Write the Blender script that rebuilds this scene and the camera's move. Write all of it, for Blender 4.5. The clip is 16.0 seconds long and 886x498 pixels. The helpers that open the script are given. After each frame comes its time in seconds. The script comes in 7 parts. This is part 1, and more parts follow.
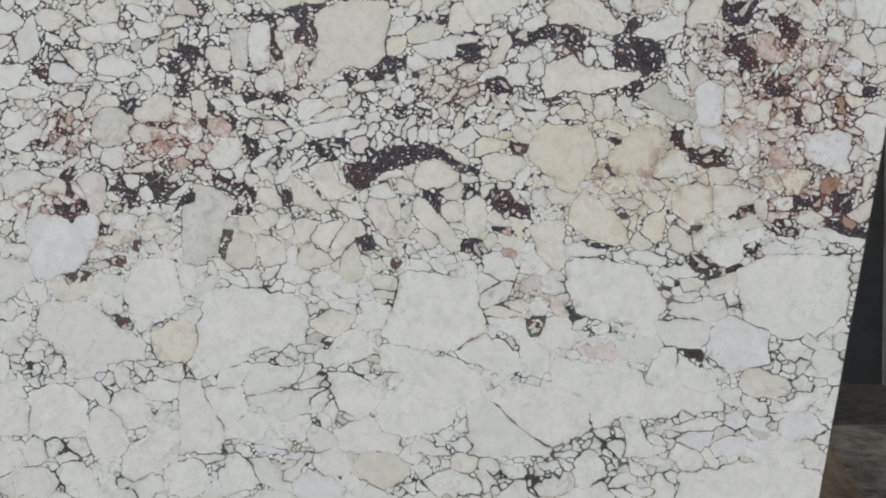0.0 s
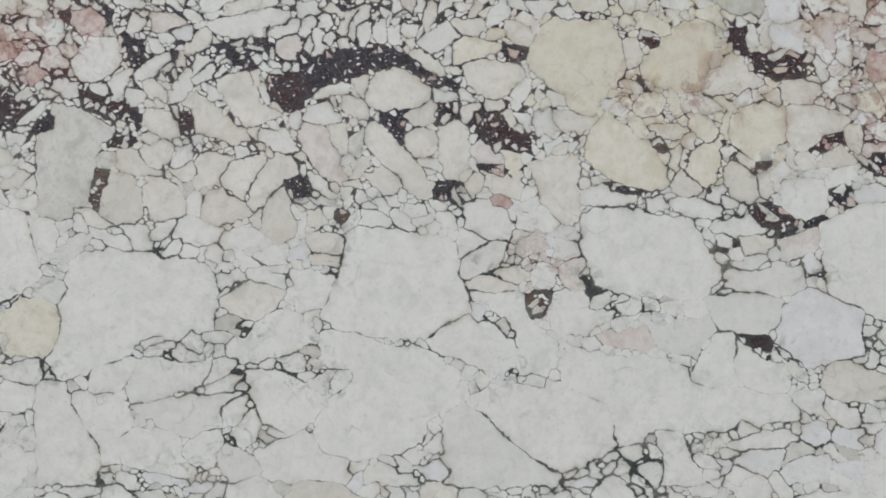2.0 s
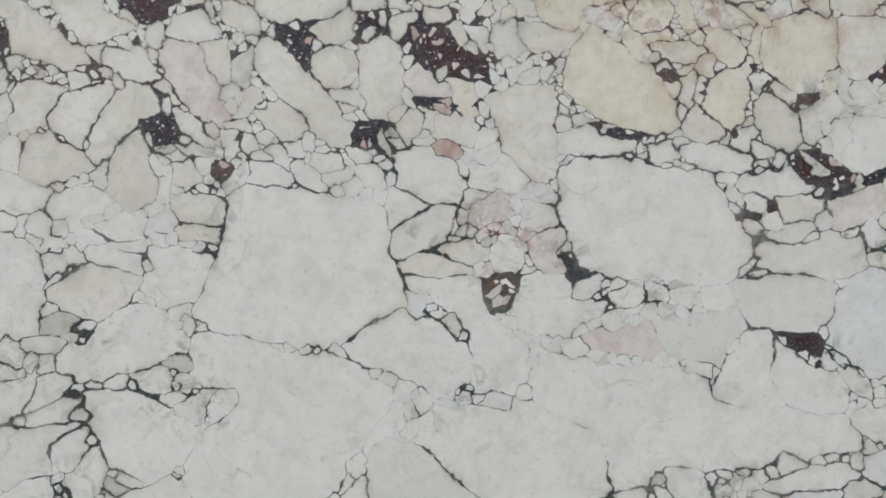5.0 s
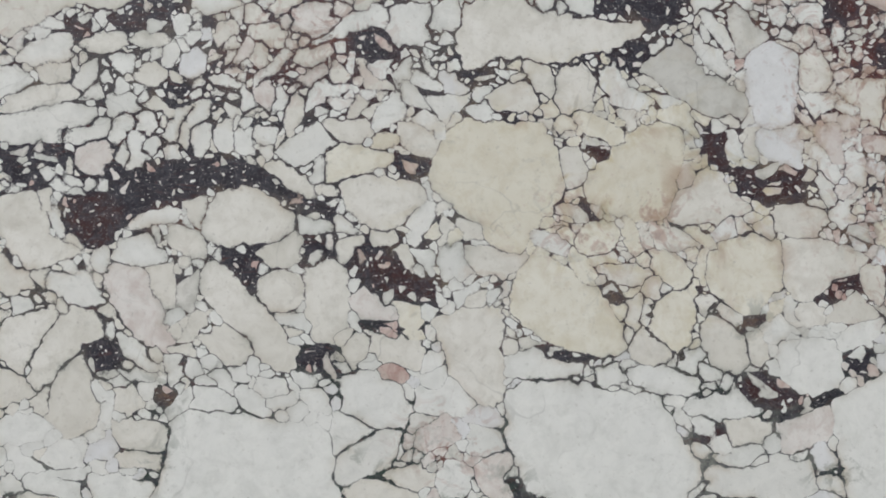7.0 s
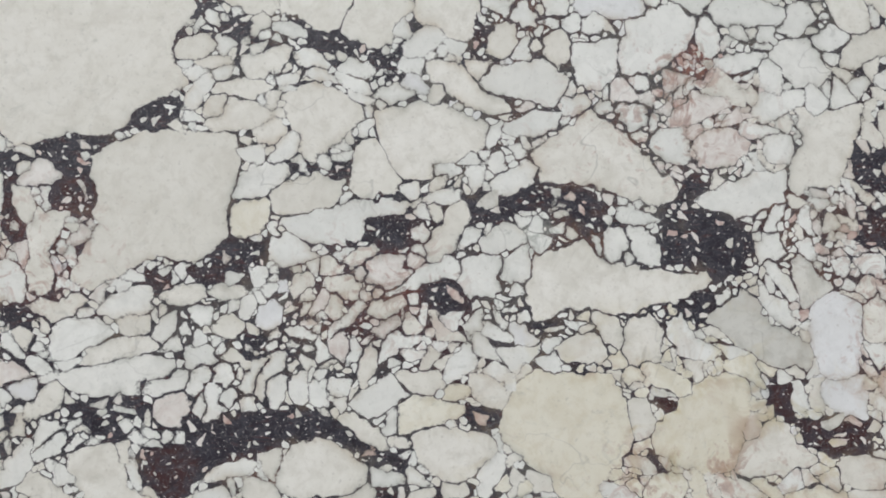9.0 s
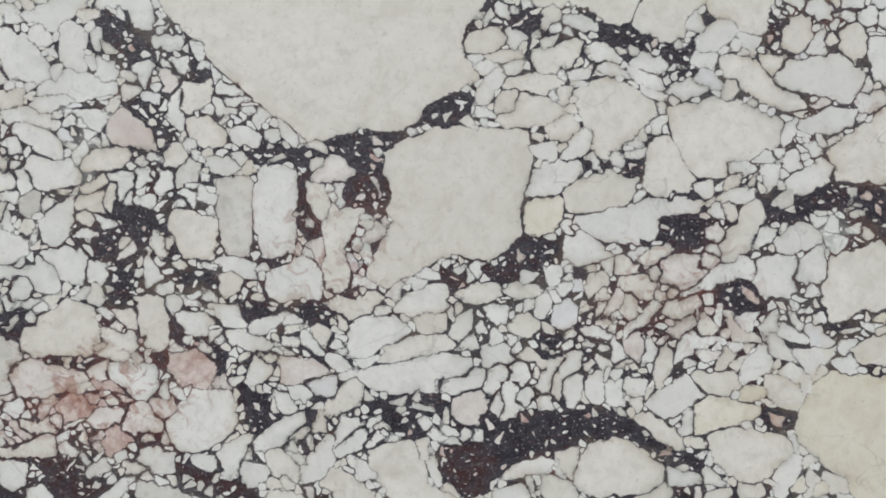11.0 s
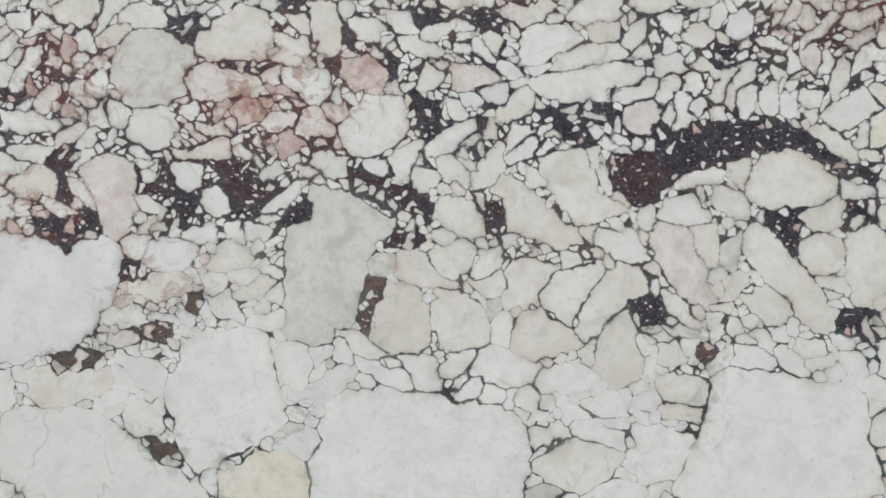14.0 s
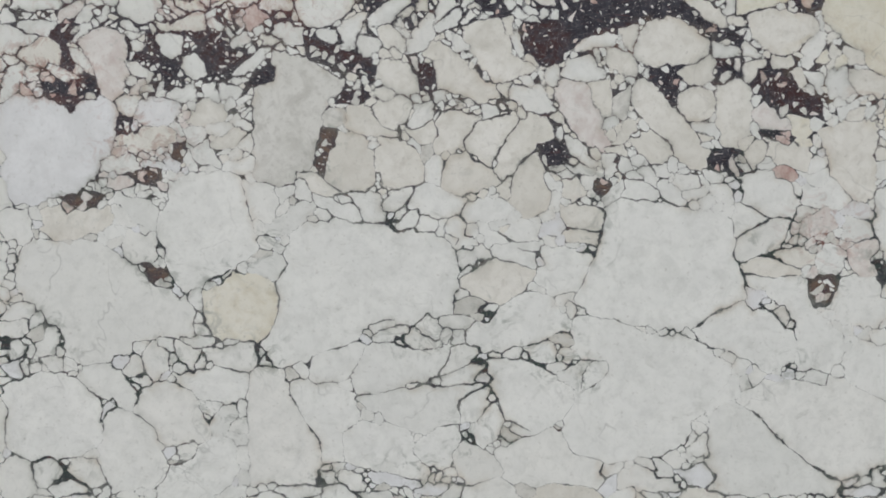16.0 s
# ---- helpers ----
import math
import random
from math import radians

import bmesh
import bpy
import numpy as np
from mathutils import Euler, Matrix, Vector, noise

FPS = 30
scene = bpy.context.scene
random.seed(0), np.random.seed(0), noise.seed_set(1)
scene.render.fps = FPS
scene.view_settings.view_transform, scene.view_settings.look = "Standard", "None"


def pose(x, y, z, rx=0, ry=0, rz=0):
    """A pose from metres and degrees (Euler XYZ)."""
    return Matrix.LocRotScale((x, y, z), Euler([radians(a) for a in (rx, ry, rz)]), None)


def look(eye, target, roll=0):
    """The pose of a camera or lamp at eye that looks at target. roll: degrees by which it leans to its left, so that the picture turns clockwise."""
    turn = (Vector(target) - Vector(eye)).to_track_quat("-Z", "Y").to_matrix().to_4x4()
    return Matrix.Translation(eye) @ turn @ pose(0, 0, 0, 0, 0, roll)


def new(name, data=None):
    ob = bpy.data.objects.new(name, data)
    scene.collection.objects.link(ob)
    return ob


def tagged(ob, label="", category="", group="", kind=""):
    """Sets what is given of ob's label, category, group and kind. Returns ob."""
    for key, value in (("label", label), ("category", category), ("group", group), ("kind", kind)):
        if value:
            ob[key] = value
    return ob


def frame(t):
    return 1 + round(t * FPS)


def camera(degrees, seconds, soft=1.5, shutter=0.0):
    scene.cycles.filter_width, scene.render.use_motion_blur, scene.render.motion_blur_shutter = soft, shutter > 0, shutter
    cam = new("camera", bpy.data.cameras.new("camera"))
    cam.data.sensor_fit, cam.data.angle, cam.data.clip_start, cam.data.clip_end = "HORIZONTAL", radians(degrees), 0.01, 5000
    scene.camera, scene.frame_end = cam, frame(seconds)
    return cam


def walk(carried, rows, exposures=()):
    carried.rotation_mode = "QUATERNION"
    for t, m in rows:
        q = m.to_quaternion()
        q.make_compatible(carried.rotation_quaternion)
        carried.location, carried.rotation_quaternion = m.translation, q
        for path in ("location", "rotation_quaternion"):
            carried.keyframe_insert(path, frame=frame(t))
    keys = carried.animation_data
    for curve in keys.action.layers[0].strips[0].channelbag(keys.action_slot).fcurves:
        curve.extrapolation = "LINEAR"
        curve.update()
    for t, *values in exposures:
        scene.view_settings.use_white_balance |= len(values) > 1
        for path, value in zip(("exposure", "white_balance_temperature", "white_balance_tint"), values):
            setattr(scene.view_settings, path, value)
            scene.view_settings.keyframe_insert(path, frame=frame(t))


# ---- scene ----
from mathutils.geometry import delaunay_2d_cdt

cam = camera(59.1, 16.0, soft=1.9)
PATH = [
    (0, (0.189, -2.068, 1.115), (0.12, -0.069, 1.114), -1.4),
    (0.5, (0.176, -1.872, 1.101), (0.128, 0.127, 1.073), -1.4),
    (1, (0.178, -1.713, 1.082), (0.141, 0.286, 1.05), -1.5),
    (1.5, (0.18, -1.576, 1.061), (0.158, 0.424, 1.025), -1.5),
    (2, (0.193, -1.466, 1.04), (0.176, 0.533, 1.002), -1.5),
    (2.5, (0.204, -1.372, 1.022), (0.189, 0.627, 0.994), -1.5),
    (3, (0.214, -1.285, 0.987), (0.212, 0.715, 0.979), -1.6),
    (3.2, (0.208, -1.25, 0.958), (0.238, 0.75, 0.98), -1.7),
    (5.3, (0.265, -1.038, 0.97), (0.328, 0.961, 0.949), -1.8),
    (5.5, (0.276, -1.04, 1.003), (0.341, 0.959, 0.975), -1.7),
    (6, (0.298, -1.04, 1.09), (0.368, 0.959, 1.101), -1.7),
    (6.5, (0.306, -1.044, 1.15), (0.387, 0.953, 1.221), -1.7),
    (7, (0.319, -1.048, 1.209), (0.402, 0.948, 1.31), -1.7),
    (7.5, (0.326, -1.057, 1.272), (0.413, 0.936, 1.413), -1.6),
    (8, (0.334, -1.07, 1.311), (0.395, 0.913, 1.566), -1.5),
    (8.2, (0.331, -1.077, 1.356), (0.394, 0.907, 1.602), -1.5),
    (10.3, (-0.009, -1.077, 1.614), (0.071, 0.92, 1.686), -0.7),
    (10.5, (-0.037, -1.075, 1.608), (0.03, 0.922, 1.678), -0.9),
    (11, (-0.146, -1.068, 1.572), (-0.118, 0.931, 1.648), -0.7),
    (11.5, (-0.221, -1.063, 1.545), (-0.228, 0.936, 1.619), -0.6),
    (12, (-0.282, -1.059, 1.487), (-0.312, 0.939, 1.564), -0.6),
    (12.5, (-0.323, -1.057, 1.449), (-0.369, 0.942, 1.498), -0.7),
    (13, (-0.342, -1.057, 1.37), (-0.391, 0.942, 1.387), -0.1),
    (13.5, (-0.352, -1.06, 1.301), (-0.39, 0.94, 1.308), 0.2),
    (14, (-0.344, -1.061, 1.225), (-0.383, 0.939, 1.211), 0.2),
    (14.5, (-0.328, -1.081, 1.178), (-0.37, 0.918, 1.135), 0.1),
    (15, (-0.311, -1.141, 1.114), (-0.348, 0.857, 1.042), -0.0),
    (15.5, (-0.278, -1.207, 1.088), (-0.299, 0.79, 0.992), -0.1),
    (16, (-0.259, -1.291, 1.055), (-0.277, 0.706, 0.937), -0.5),
]
# The slab leans back; the camera's rows are given as if it stood upright.
LEAN = pose(0, 0, 0, -4, 0, 0)
EXPOSURES = [(0, -0.29), (2.5, -0.3), (5.5, -0.34), (7.0, -0.26), (8.0, -0.06), (10.5, -0.15), (12.5, -0.13), (14, -0.1), (15, -0.14), (15.5, -0.27), (16, -0.3)]
walk(cam, [(t, LEAN @ look(eye, target, roll)) for t, eye, target, roll in PATH], EXPOSURES)

# ---- world and light: overcast yard ----
SUN_UP, SUN_SIDE = 50, 205
world = bpy.data.worlds.new("overcast_sky")
scene.world = world
world.use_nodes = True
wt = world.node_tree
sky = wt.nodes.new("ShaderNodeTexSky")
sky.sky_type, sky.sun_disc = "NISHITA", False
sky.sun_elevation, sky.sun_rotation = radians(SUN_UP), radians(SUN_SIDE)
sky.air_density, sky.dust_density, sky.ozone_density = 1.2, 4.0, 1.0
grey = wt.nodes.new("ShaderNodeHueSaturation")
grey.inputs["Saturation"].default_value = 0.25
wt.links.new(sky.outputs[0], grey.inputs["Color"])
wt.links.new(grey.outputs[0], wt.nodes["Background"].inputs[0])
wt.nodes["Background"].inputs[1].default_value = 0.10
sun = new("sun", bpy.data.lights.new("sun", "SUN"))
sun.data.energy, sun.data.angle, sun.data.color = 1.2, radians(30), (0.945, 0.985, 1.015)
sun.matrix_world = look((-2.5, -6, 8), (0, 0, 1))


# ---- materials ----
def material(name):
    m = bpy.data.materials.new(name)
    m.use_nodes = True
    return m, m.node_tree, m.node_tree.nodes["Principled BSDF"]


def node(tree, kind, **sockets):
    n = tree.nodes.new("ShaderNode" + kind)
    for key, value in sockets.items():
        n.inputs[key.replace("_", " ")].default_value = value
    return n


def noise_at(tree, scale, detail=4.0, rough=0.55, distort=0.0, squash=(1, 1, 1)):
    """Noise in the object's own metres."""
    c = tree.nodes.new("ShaderNodeTexCoord")
    mp = node(tree, "Mapping", Scale=squash)
    tree.links.new(c.outputs["Object"], mp.inputs[0])
    n = node(tree, "TexNoise", Scale=scale, Detail=detail, Roughness=rough, Distortion=distort)
    tree.links.new(mp.outputs[0], n.inputs["Vector"])
    return n.outputs["Fac"]


def span(tree, fac, a, b, lo=0.0, hi=1.0):
    """Fac from a..b laid on lo..hi, smoothly."""
    n = node(tree, "MapRange", From_Min=a, From_Max=b, To_Min=lo, To_Max=hi)
    n.interpolation_type = "SMOOTHSTEP"
    tree.links.new(fac, n.inputs["Value"])
    return n.outputs[0]


def blend(tree, fac, a, b):
    """Mix of two colours (a colour or a socket each)."""
    n = tree.nodes.new("ShaderNodeMix")
    n.data_type = "RGBA"
    for at, v in ((6, a), (7, b)):
        if isinstance(v, tuple):
            n.inputs[at].default_value = (*v, 1)
        else:
            tree.links.new(v, n.inputs[at])
    if isinstance(fac, float):
        n.inputs[0].default_value = fac
    else:
        tree.links.new(fac, n.inputs[0])
    return n.outputs[2]


def maths(tree, op, a, b):
    n = tree.nodes.new("ShaderNodeMath")
    n.operation = op
    for at, v in ((0, a), (1, b)):
        if isinstance(v, (int, float)):
            n.inputs[at].default_value = v
        else:
            tree.links.new(v, n.inputs[at])
    return n.outputs[0]


def relief(tree, bsdf, height, strength, metres):
    n = node(tree, "Bump", Strength=strength, Distance=metres)
    tree.links.new(height, n.inputs["Height"])
    tree.links.new(n.outputs[0], bsdf.inputs["Normal"])


def fragment_material(name, light, deep, stain, joined, stained=0.5):
    """Polished stone of one tint: cloudy, with grey flecks and hairlines, each fragment a little different."""
    m, t, b = material(name)
    if joined:
        own = t.nodes.new("ShaderNodeNewGeometry").outputs["Random Per Island"]
    else:
        own = t.nodes.new("ShaderNodeObjectInfo").outputs["Random"]
    cloud = noise_at(t, 11, 6, 0.68, 0.8)
    col = blend(t, span(t, cloud, 0.36, 0.64), light, deep)
    col = blend(t, maths(t, "MULTIPLY", own, 0.4), col, deep)
    # Each fragment leans to a warmer or a greyer hue.
    lean = maths(t, "FRACT", maths(t, "MULTIPLY", own, 7.31), 0.0)
    col = blend(t, span(t, lean, 0.55, 1.0, 0.0, 0.32), col, stain)
    warmth = maths(t, "FRACT", maths(t, "MULTIPLY", own, 23.7), 0.0)
    col = blend(t, span(t, warmth, 0.5, 1.0, 0.0, 0.16), col, (0.80, 0.76, 0.69))
    patch = span(t, noise_at(t, 23, 6, 0.65, 0.8), 0.46, 0.68, 0.0, stained)
    col = blend(t, patch, col, stain)
    col = blend(t, span(t, noise_at(t, 62, 5, 0.7, 0.5), 0.48, 0.66, 0.0, 0.8 * stained), col, stain)
    # Wisps and hairlines.
    wisp = maths(t, "MULTIPLY", span(t, noise_at(t, 16, 5, 0.7, 2.2, (1, 1, 1.6)), 0.56, 0.74, 0.0, 0.5), span(t, noise_at(t, 4, 2), 0.42, 0.62))
    col = blend(t, wisp, col, (0.44, 0.455, 0.41))
    vein = maths(t, "ABSOLUTE", maths(t, "SUBTRACT", noise_at(t, 7, 3, 0.5, 0.5), 0.5), 0.0)
    vein = maths(t, "MULTIPLY", span(t, vein, 0.0, 0.007, 1.0, 0.0), span(t, noise_at(t, 5, 2), 0.50, 0.66, 0.0, 0.4))
    col = blend(t, vein, col, (0.28, 0.29, 0.27))
    fleck = span(t, noise_at(t, 130, 3, 0.6), 0.60, 0.72, 0.0, 0.36)
    col = blend(t, fleck, col, (0.36, 0.35, 0.31))
    grain = span(t, noise_at(t, 420, 2), 0.3, 0.7, 0.0, 0.22)
    col = blend(t, grain, col, deep)
    # Soft drifts of iron red, ochre and green-grey that have soaked into the stone, strongest along its rim.
    soaked = t.nodes.new("ShaderNodeAttribute")
    soaked.attribute_name = "soaked"
    parts = t.nodes.new("ShaderNodeSeparateColor")
    t.links.new(soaked.outputs["Color"], parts.inputs[0])
    halo = t.nodes.new("ShaderNodeAttribute")
    halo.attribute_name = "rim"
    halo = maths(t, "POWER", halo.outputs["Fac"], 0.32)
    blotch = noise_at(t, 34, 6, 0.7, 1.4)
    red = maths(t, "MULTIPLY", parts.outputs[0], span(t, maths(t, "ADD", blotch, maths(t, "MULTIPLY", halo, 0.10)), 0.56, 0.68, 0.0, 0.8))
    col = blend(t, red, col, blend(t, span(t, noise_at(t, 90, 4, 0.7), 0.4, 0.6), (0.50, 0.31, 0.25), (0.30, 0.13, 0.105)))
    drift = noise_at(t, 17, 5, 0.65, 0.9)
    ochre = maths(t, "MULTIPLY", maths(t, "MULTIPLY", parts.outputs[1], halo), span(t, drift, 0.48, 0.64, 0.0, 0.8))
    col = blend(t, ochre, col, blend(t, span(t, noise_at(t, 11, 4, 0.6), 0.45, 0.58), (0.60, 0.52, 0.30), (0.45, 0.30, 0.20)))
    smoke = maths(t, "MULTIPLY", parts.outputs[2], span(t, noise_at(t, 28, 6, 0.72, 1.6), 0.50, 0.64, 0.0, 0.7))
    col = blend(t, smoke, col, (0.36, 0.39, 0.355))
    shade = maths(t, "MULTIPLY", halo, span(t, noise_at(t, 12, 5, 0.65, 1.0), 0.50, 0.66, 0.0, 0.4))
    col = blend(t, shade, col, stain)
    # Stained rim, here grey, there brownish, and eaten into by the cement.
    rim = t.nodes.new("ShaderNodeAttribute")
    rim.attribute_name = "rim"
    cement = t.nodes.new("ShaderNodeAttribute")
    cement.attribute_name = "cement"
    edge = maths(t, "MULTIPLY", rim.outputs["Fac"], span(t, noise_at(t, 14, 4, 0.6, 0.5), 0.42, 0.64, 0.0, 0.6))
    hue = blend(t, span(t, noise_at(t, 6, 3), 0.42, 0.60), (0.36, 0.37, 0.33), (0.47, 0.38, 0.27))
    col = blend(t, edge, col, hue)
    ragged = maths(t, "ADD", rim.outputs["Fac"], maths(t, "MULTIPLY", maths(t, "SUBTRACT", noise_at(t, 210, 5, 0.75, 0.8), 0.5), 2.3))
    coarse = maths(t, "MULTIPLY", maths(t, "SUBTRACT", noise_at(t, 40, 3), 0.5), 0.8)
    gnawed = span(t, maths(t, "ADD", ragged, coarse), 0.78, 1.25, 0.0, 0.8)
    col = blend(t, gnawed, col, cement.outputs["Color"])
    t.links.new(col, b.inputs["Base Color"])
    t.links.new(span(t, noise_at(t, 30, 4), 0.3, 0.7, 0.26, 0.38), b.inputs["Roughness"])
    b.inputs["Specular IOR Level"].default_value = 0.4
    return m


TINTS = {
    "WHITE": ((0.888, 0.898, 0.870), (0.825, 0.838, 0.815), (0.63, 0.645, 0.615), 0.32),
    "COOL": ((0.87, 0.885, 0.90), (0.78, 0.795, 0.805), (0.68, 0.69, 0.695), 0.4),
    "CREAM": ((0.875, 0.868, 0.825), (0.785, 0.775, 0.72), (0.62, 0.60, 0.535), 0.5),
    "YELLOW": ((0.87, 0.858, 0.78), (0.80, 0.782, 0.685), (0.65, 0.60, 0.46), 0.5),
    "GREY": ((0.80, 0.80, 0.768), (0.70, 0.70, 0.66), (0.53, 0.525, 0.485), 0.75),
    "PINK": ((0.865, 0.848, 0.822), (0.77, 0.745, 0.715), (0.58, 0.485, 0.45), 0.5),
    "RUST": ((0.42, 0.22, 0.13), (0.27, 0.13, 0.08), (0.55, 0.40, 0.31), 0.6),
    "RED": ((0.82, 0.78, 0.745), (0.68, 0.56, 0.52), (0.42, 0.24, 0.21), 0.8),
}
TINT = {k: fragment_material("stone_" + k.lower(), *v[:3], False, v[3]) for k, v in TINTS.items()}
TINT_FINE = {k: fragment_material("stone_fine_" + k.lower(), *v[:3], True, v[3]) for k, v in TINTS.items()}
WHITE, COOL, CREAM, YELLOW, GREY, PINK, RUST, RED = TINTS
BLACK, MAROON, GREEN, SMOKE = "BLACK", "MAROON", "GREEN", "SMOKE"
CEMENT = {
    "BLACK": (0.030, 0.027, 0.039), "MAROON": (0.062, 0.028, 0.030), "GREEN": (0.045, 0.066, 0.058),
    "SMOKE": (0.30, 0.31, 0.285), "RUST": (0.17, 0.115, 0.088), "RED": (0.30, 0.13, 0.10),
}

# The cement between the fragments: its tint is laid on the slab's vertices, its grain comes from here.
m, t, b = material("stone_cement")
tint = t.nodes.new("ShaderNodeAttribute")
tint.attribute_name = "cement"
col = blend(t, span(t, noise_at(t, 48, 7, 0.75, 0.8), 0.42, 0.60, 0.0, 0.7), tint.outputs["Color"], (0.062, 0.061, 0.078))
col = blend(t, span(t, noise_at(t, 26, 7, 0.75, 2.6, (0.6, 1, 1.9)), 0.53, 0.66, 0.0, 0.6), col, (0.125, 0.050, 0.046))
col = blend(t, span(t, noise_at(t, 85, 6, 0.8, 1.0), 0.52, 0.62, 0.0, 0.6), col, (0.014, 0.012, 0.018))
col = blend(t, span(t, noise_at(t, 60, 7, 0.8, 2.4, (0.5, 1, 1.6)), 0.54, 0.66, 0.0, 0.65), col, (0.17, 0.165, 0.18))
col = blend(t, span(t, noise_at(t, 150, 6, 0.8, 0.6), 0.55, 0.66, 0.0, 0.55), col, (0.24, 0.235, 0.24))
col = blend(t, span(t, noise_at(t, 300, 5, 0.8), 0.58, 0.66, 0.0, 0.9), col, (0.55, 0.53, 0.51))
t.links.new(col, b.inputs["Base Color"])
t.links.new(span(t, noise_at(t, 90, 4), 0.3, 0.7, 0.28, 0.45), b.inputs["Roughness"])
relief(t, b, noise_at(t, 300, 3), 0.15, 0.0006)
b.inputs["Specular IOR Level"].default_value = 0.3
CEMENT_STONE = m


def plain_material(name, a, c, dirt, scale, rough, bump, squash=(1, 1, 1), metal=0.0):
    m, t, b = material(name)
    col = blend(t, span(t, noise_at(t, scale, 6, 0.65, 0.3, squash), 0.35, 0.68), a, c)
    col = blend(t, span(t, noise_at(t, scale * 0.23, 5, 0.7, 0.5), 0.48, 0.70, 0.0, 0.85), col, dirt)
    col = blend(t, span(t, noise_at(t, scale * 9, 3, 0.6, 0, squash), 0.55, 0.75, 0.0, 0.4), col, dirt)
    t.links.new(col, b.inputs["Base Color"])
    t.links.new(span(t, noise_at(t, scale * 2, 4), 0.3, 0.7, rough - 0.12, rough + 0.1), b.inputs["Roughness"])
    b.inputs["Metallic"].default_value = metal
    relief(t, b, noise_at(t, scale * 5, 5, 0.7, 0, squash), 0.5, bump)
    return m


CONCRETE = plain_material("yard_concrete", (0.19, 0.172, 0.145), (0.085, 0.076, 0.064), (0.016, 0.013, 0.011), 11.0, 0.8, 0.006)
# Dark concrete; the shade the wall stands in is put into its colours.
WALL = plain_material("shaded_dark_wall", (0.013, 0.014, 0.015), (0.020, 0.021, 0.022), (0.008, 0.008, 0.009), 2.5, 0.75, 0.004)
TIMBER = plain_material("red_brown_timber", (0.27, 0.15, 0.11), (0.19, 0.10, 0.075), (0.09, 0.05, 0.04), 9, 0.65, 0.001, (0.08, 1, 1))
BEARER = plain_material("weathered_timber", (0.20, 0.15, 0.10), (0.13, 0.095, 0.065), (0.05, 0.04, 0.03), 9, 0.8, 0.002, (1, 0.08, 1))
STEEL = plain_material("grey_painted_steel", (0.30, 0.30, 0.30), (0.24, 0.24, 0.24), (0.12, 0.09, 0.07), 6, 0.5, 0.0005)


# ---- helpers for meshes ----
def link_mesh(name, me, mat, parent=None, label=""):
    me.materials.append(mat)
    ob = new(name, me)
    ob.parent = parent
    if label:
        tagged(ob, label)
    return ob


def part(name, bm, mat, parent=None, label=""):
    me = bpy.data.meshes.new(name)
    bm.to_mesh(me)
    bm.free()
    return link_mesh(name, me, mat, parent, label)


def block(x0, x1, y0, y1, z0, z1, edge=0.0, jitter=0.0):
    """A box with worn edges."""
    bm = bmesh.new()
    bmesh.ops.create_cube(bm, size=1)
    for v in bm.verts:
        v.co = ((x0 + x1) / 2 + v.co.x * (x1 - x0), (y0 + y1) / 2 + v.co.y * (y1 - y0), (z0 + z1) / 2 + v.co.z * (z1 - z0))
    if edge:
        bmesh.ops.bevel(bm, geom=bm.edges[:], offset=edge, segments=2, affect="EDGES")
    if jitter:
        for v in bm.verts:
            v.co += Vector((random.uniform(-1, 1), random.uniform(-1, 1), random.uniform(-1, 1))) * jitter
    return bm


# ---- ground and back wall ----
SLAB_LEFT, SLAB_FOOT, SLAB_TOP, SLAB_THICK = -1.52, 0.12, 1.995, 0.02


def slab_right(z):
    """The slanting sawn end of the slab."""
    return 1.088 + 0.2035 * (z - 0.464)


bm = bmesh.new()
bmesh.ops.create_grid(bm, x_segments=60, y_segments=60, size=1)
for v in bm.verts:
    x, y = (math.copysign(abs(c) ** 3, c) * 300 for c in v.co.xy)
    v.co = (x, y, 0.012 * noise.noise((x * 0.7, y * 0.7, 3)) if max(abs(x), abs(y)) < 8 else 0.0)
ground = tagged(part("ground", bm, CONCRETE), "stained brown-grey concrete yard floor", "ground", kind="structure")
wall = part("wall_back", block(-7, 7, 2.76, 2.96, -0.05, 2.5, 0.01), WALL)
tagged(wall, "dark concrete yard wall behind the slab, its shade put into the colour", "wall", kind="structure")


# Dark bumpy strip that rises along the foot of the wall.
WALL_FOOT = plain_material("dark_wall_foot", (0.020, 0.016, 0.013), (0.055, 0.045, 0.036), (0.008, 0.007, 0.006), 16.0, 0.8, 0.012)
bm = bmesh.new()
bmesh.ops.create_grid(bm, x_segments=150, y_segments=34, size=1)
for v in bm.verts:
    x, q = v.co.x * 3.4, (v.co.y + 1) / 2
    heap = 0.035 * q * q * (0.6 + noise.noise((x * 3, q * 2, 1))) + 0.014 * noise.noise((x * 13, q * 9, 5)) + 0.007 * noise.noise((x * 34, q * 24, 8))
    v.co = (x, 2.06 + 0.70 * q + 0.10 * (1 - q) * noise.noise((x * 2.3, 0, 7)), max(0.016, 0.018 + heap) if q > 0.03 else -0.014)
litter = part("wall_foot_strip", bm, WALL_FOOT)
tagged(litter, "dark uneven strip heaped along the wall foot", "litter", kind="stuff")


# ---- the breccia slab ----
# Fragments of the stone: centre, width, height (metres in the slab's face), tilt in degrees and tint.
FRAGMENTS, POCKETS, CRUSH = [], [], []


def clast(x, z, w, h, tilt, tone):
    FRAGMENTS.append((tone, [(x, z, w, h, tilt)]))


def lobe(x, z, w, h, tilt):
    """A further bulge of the last fragment."""
    FRAGMENTS[-1][1].append((x, z, w, h, tilt))


def angular(tone, *corners):
    """A fragment with plain corners."""
    FRAGMENTS.append((tone, [corners]))


def angular_lobe(*corners):
    FRAGMENTS[-1][1].append(corners)


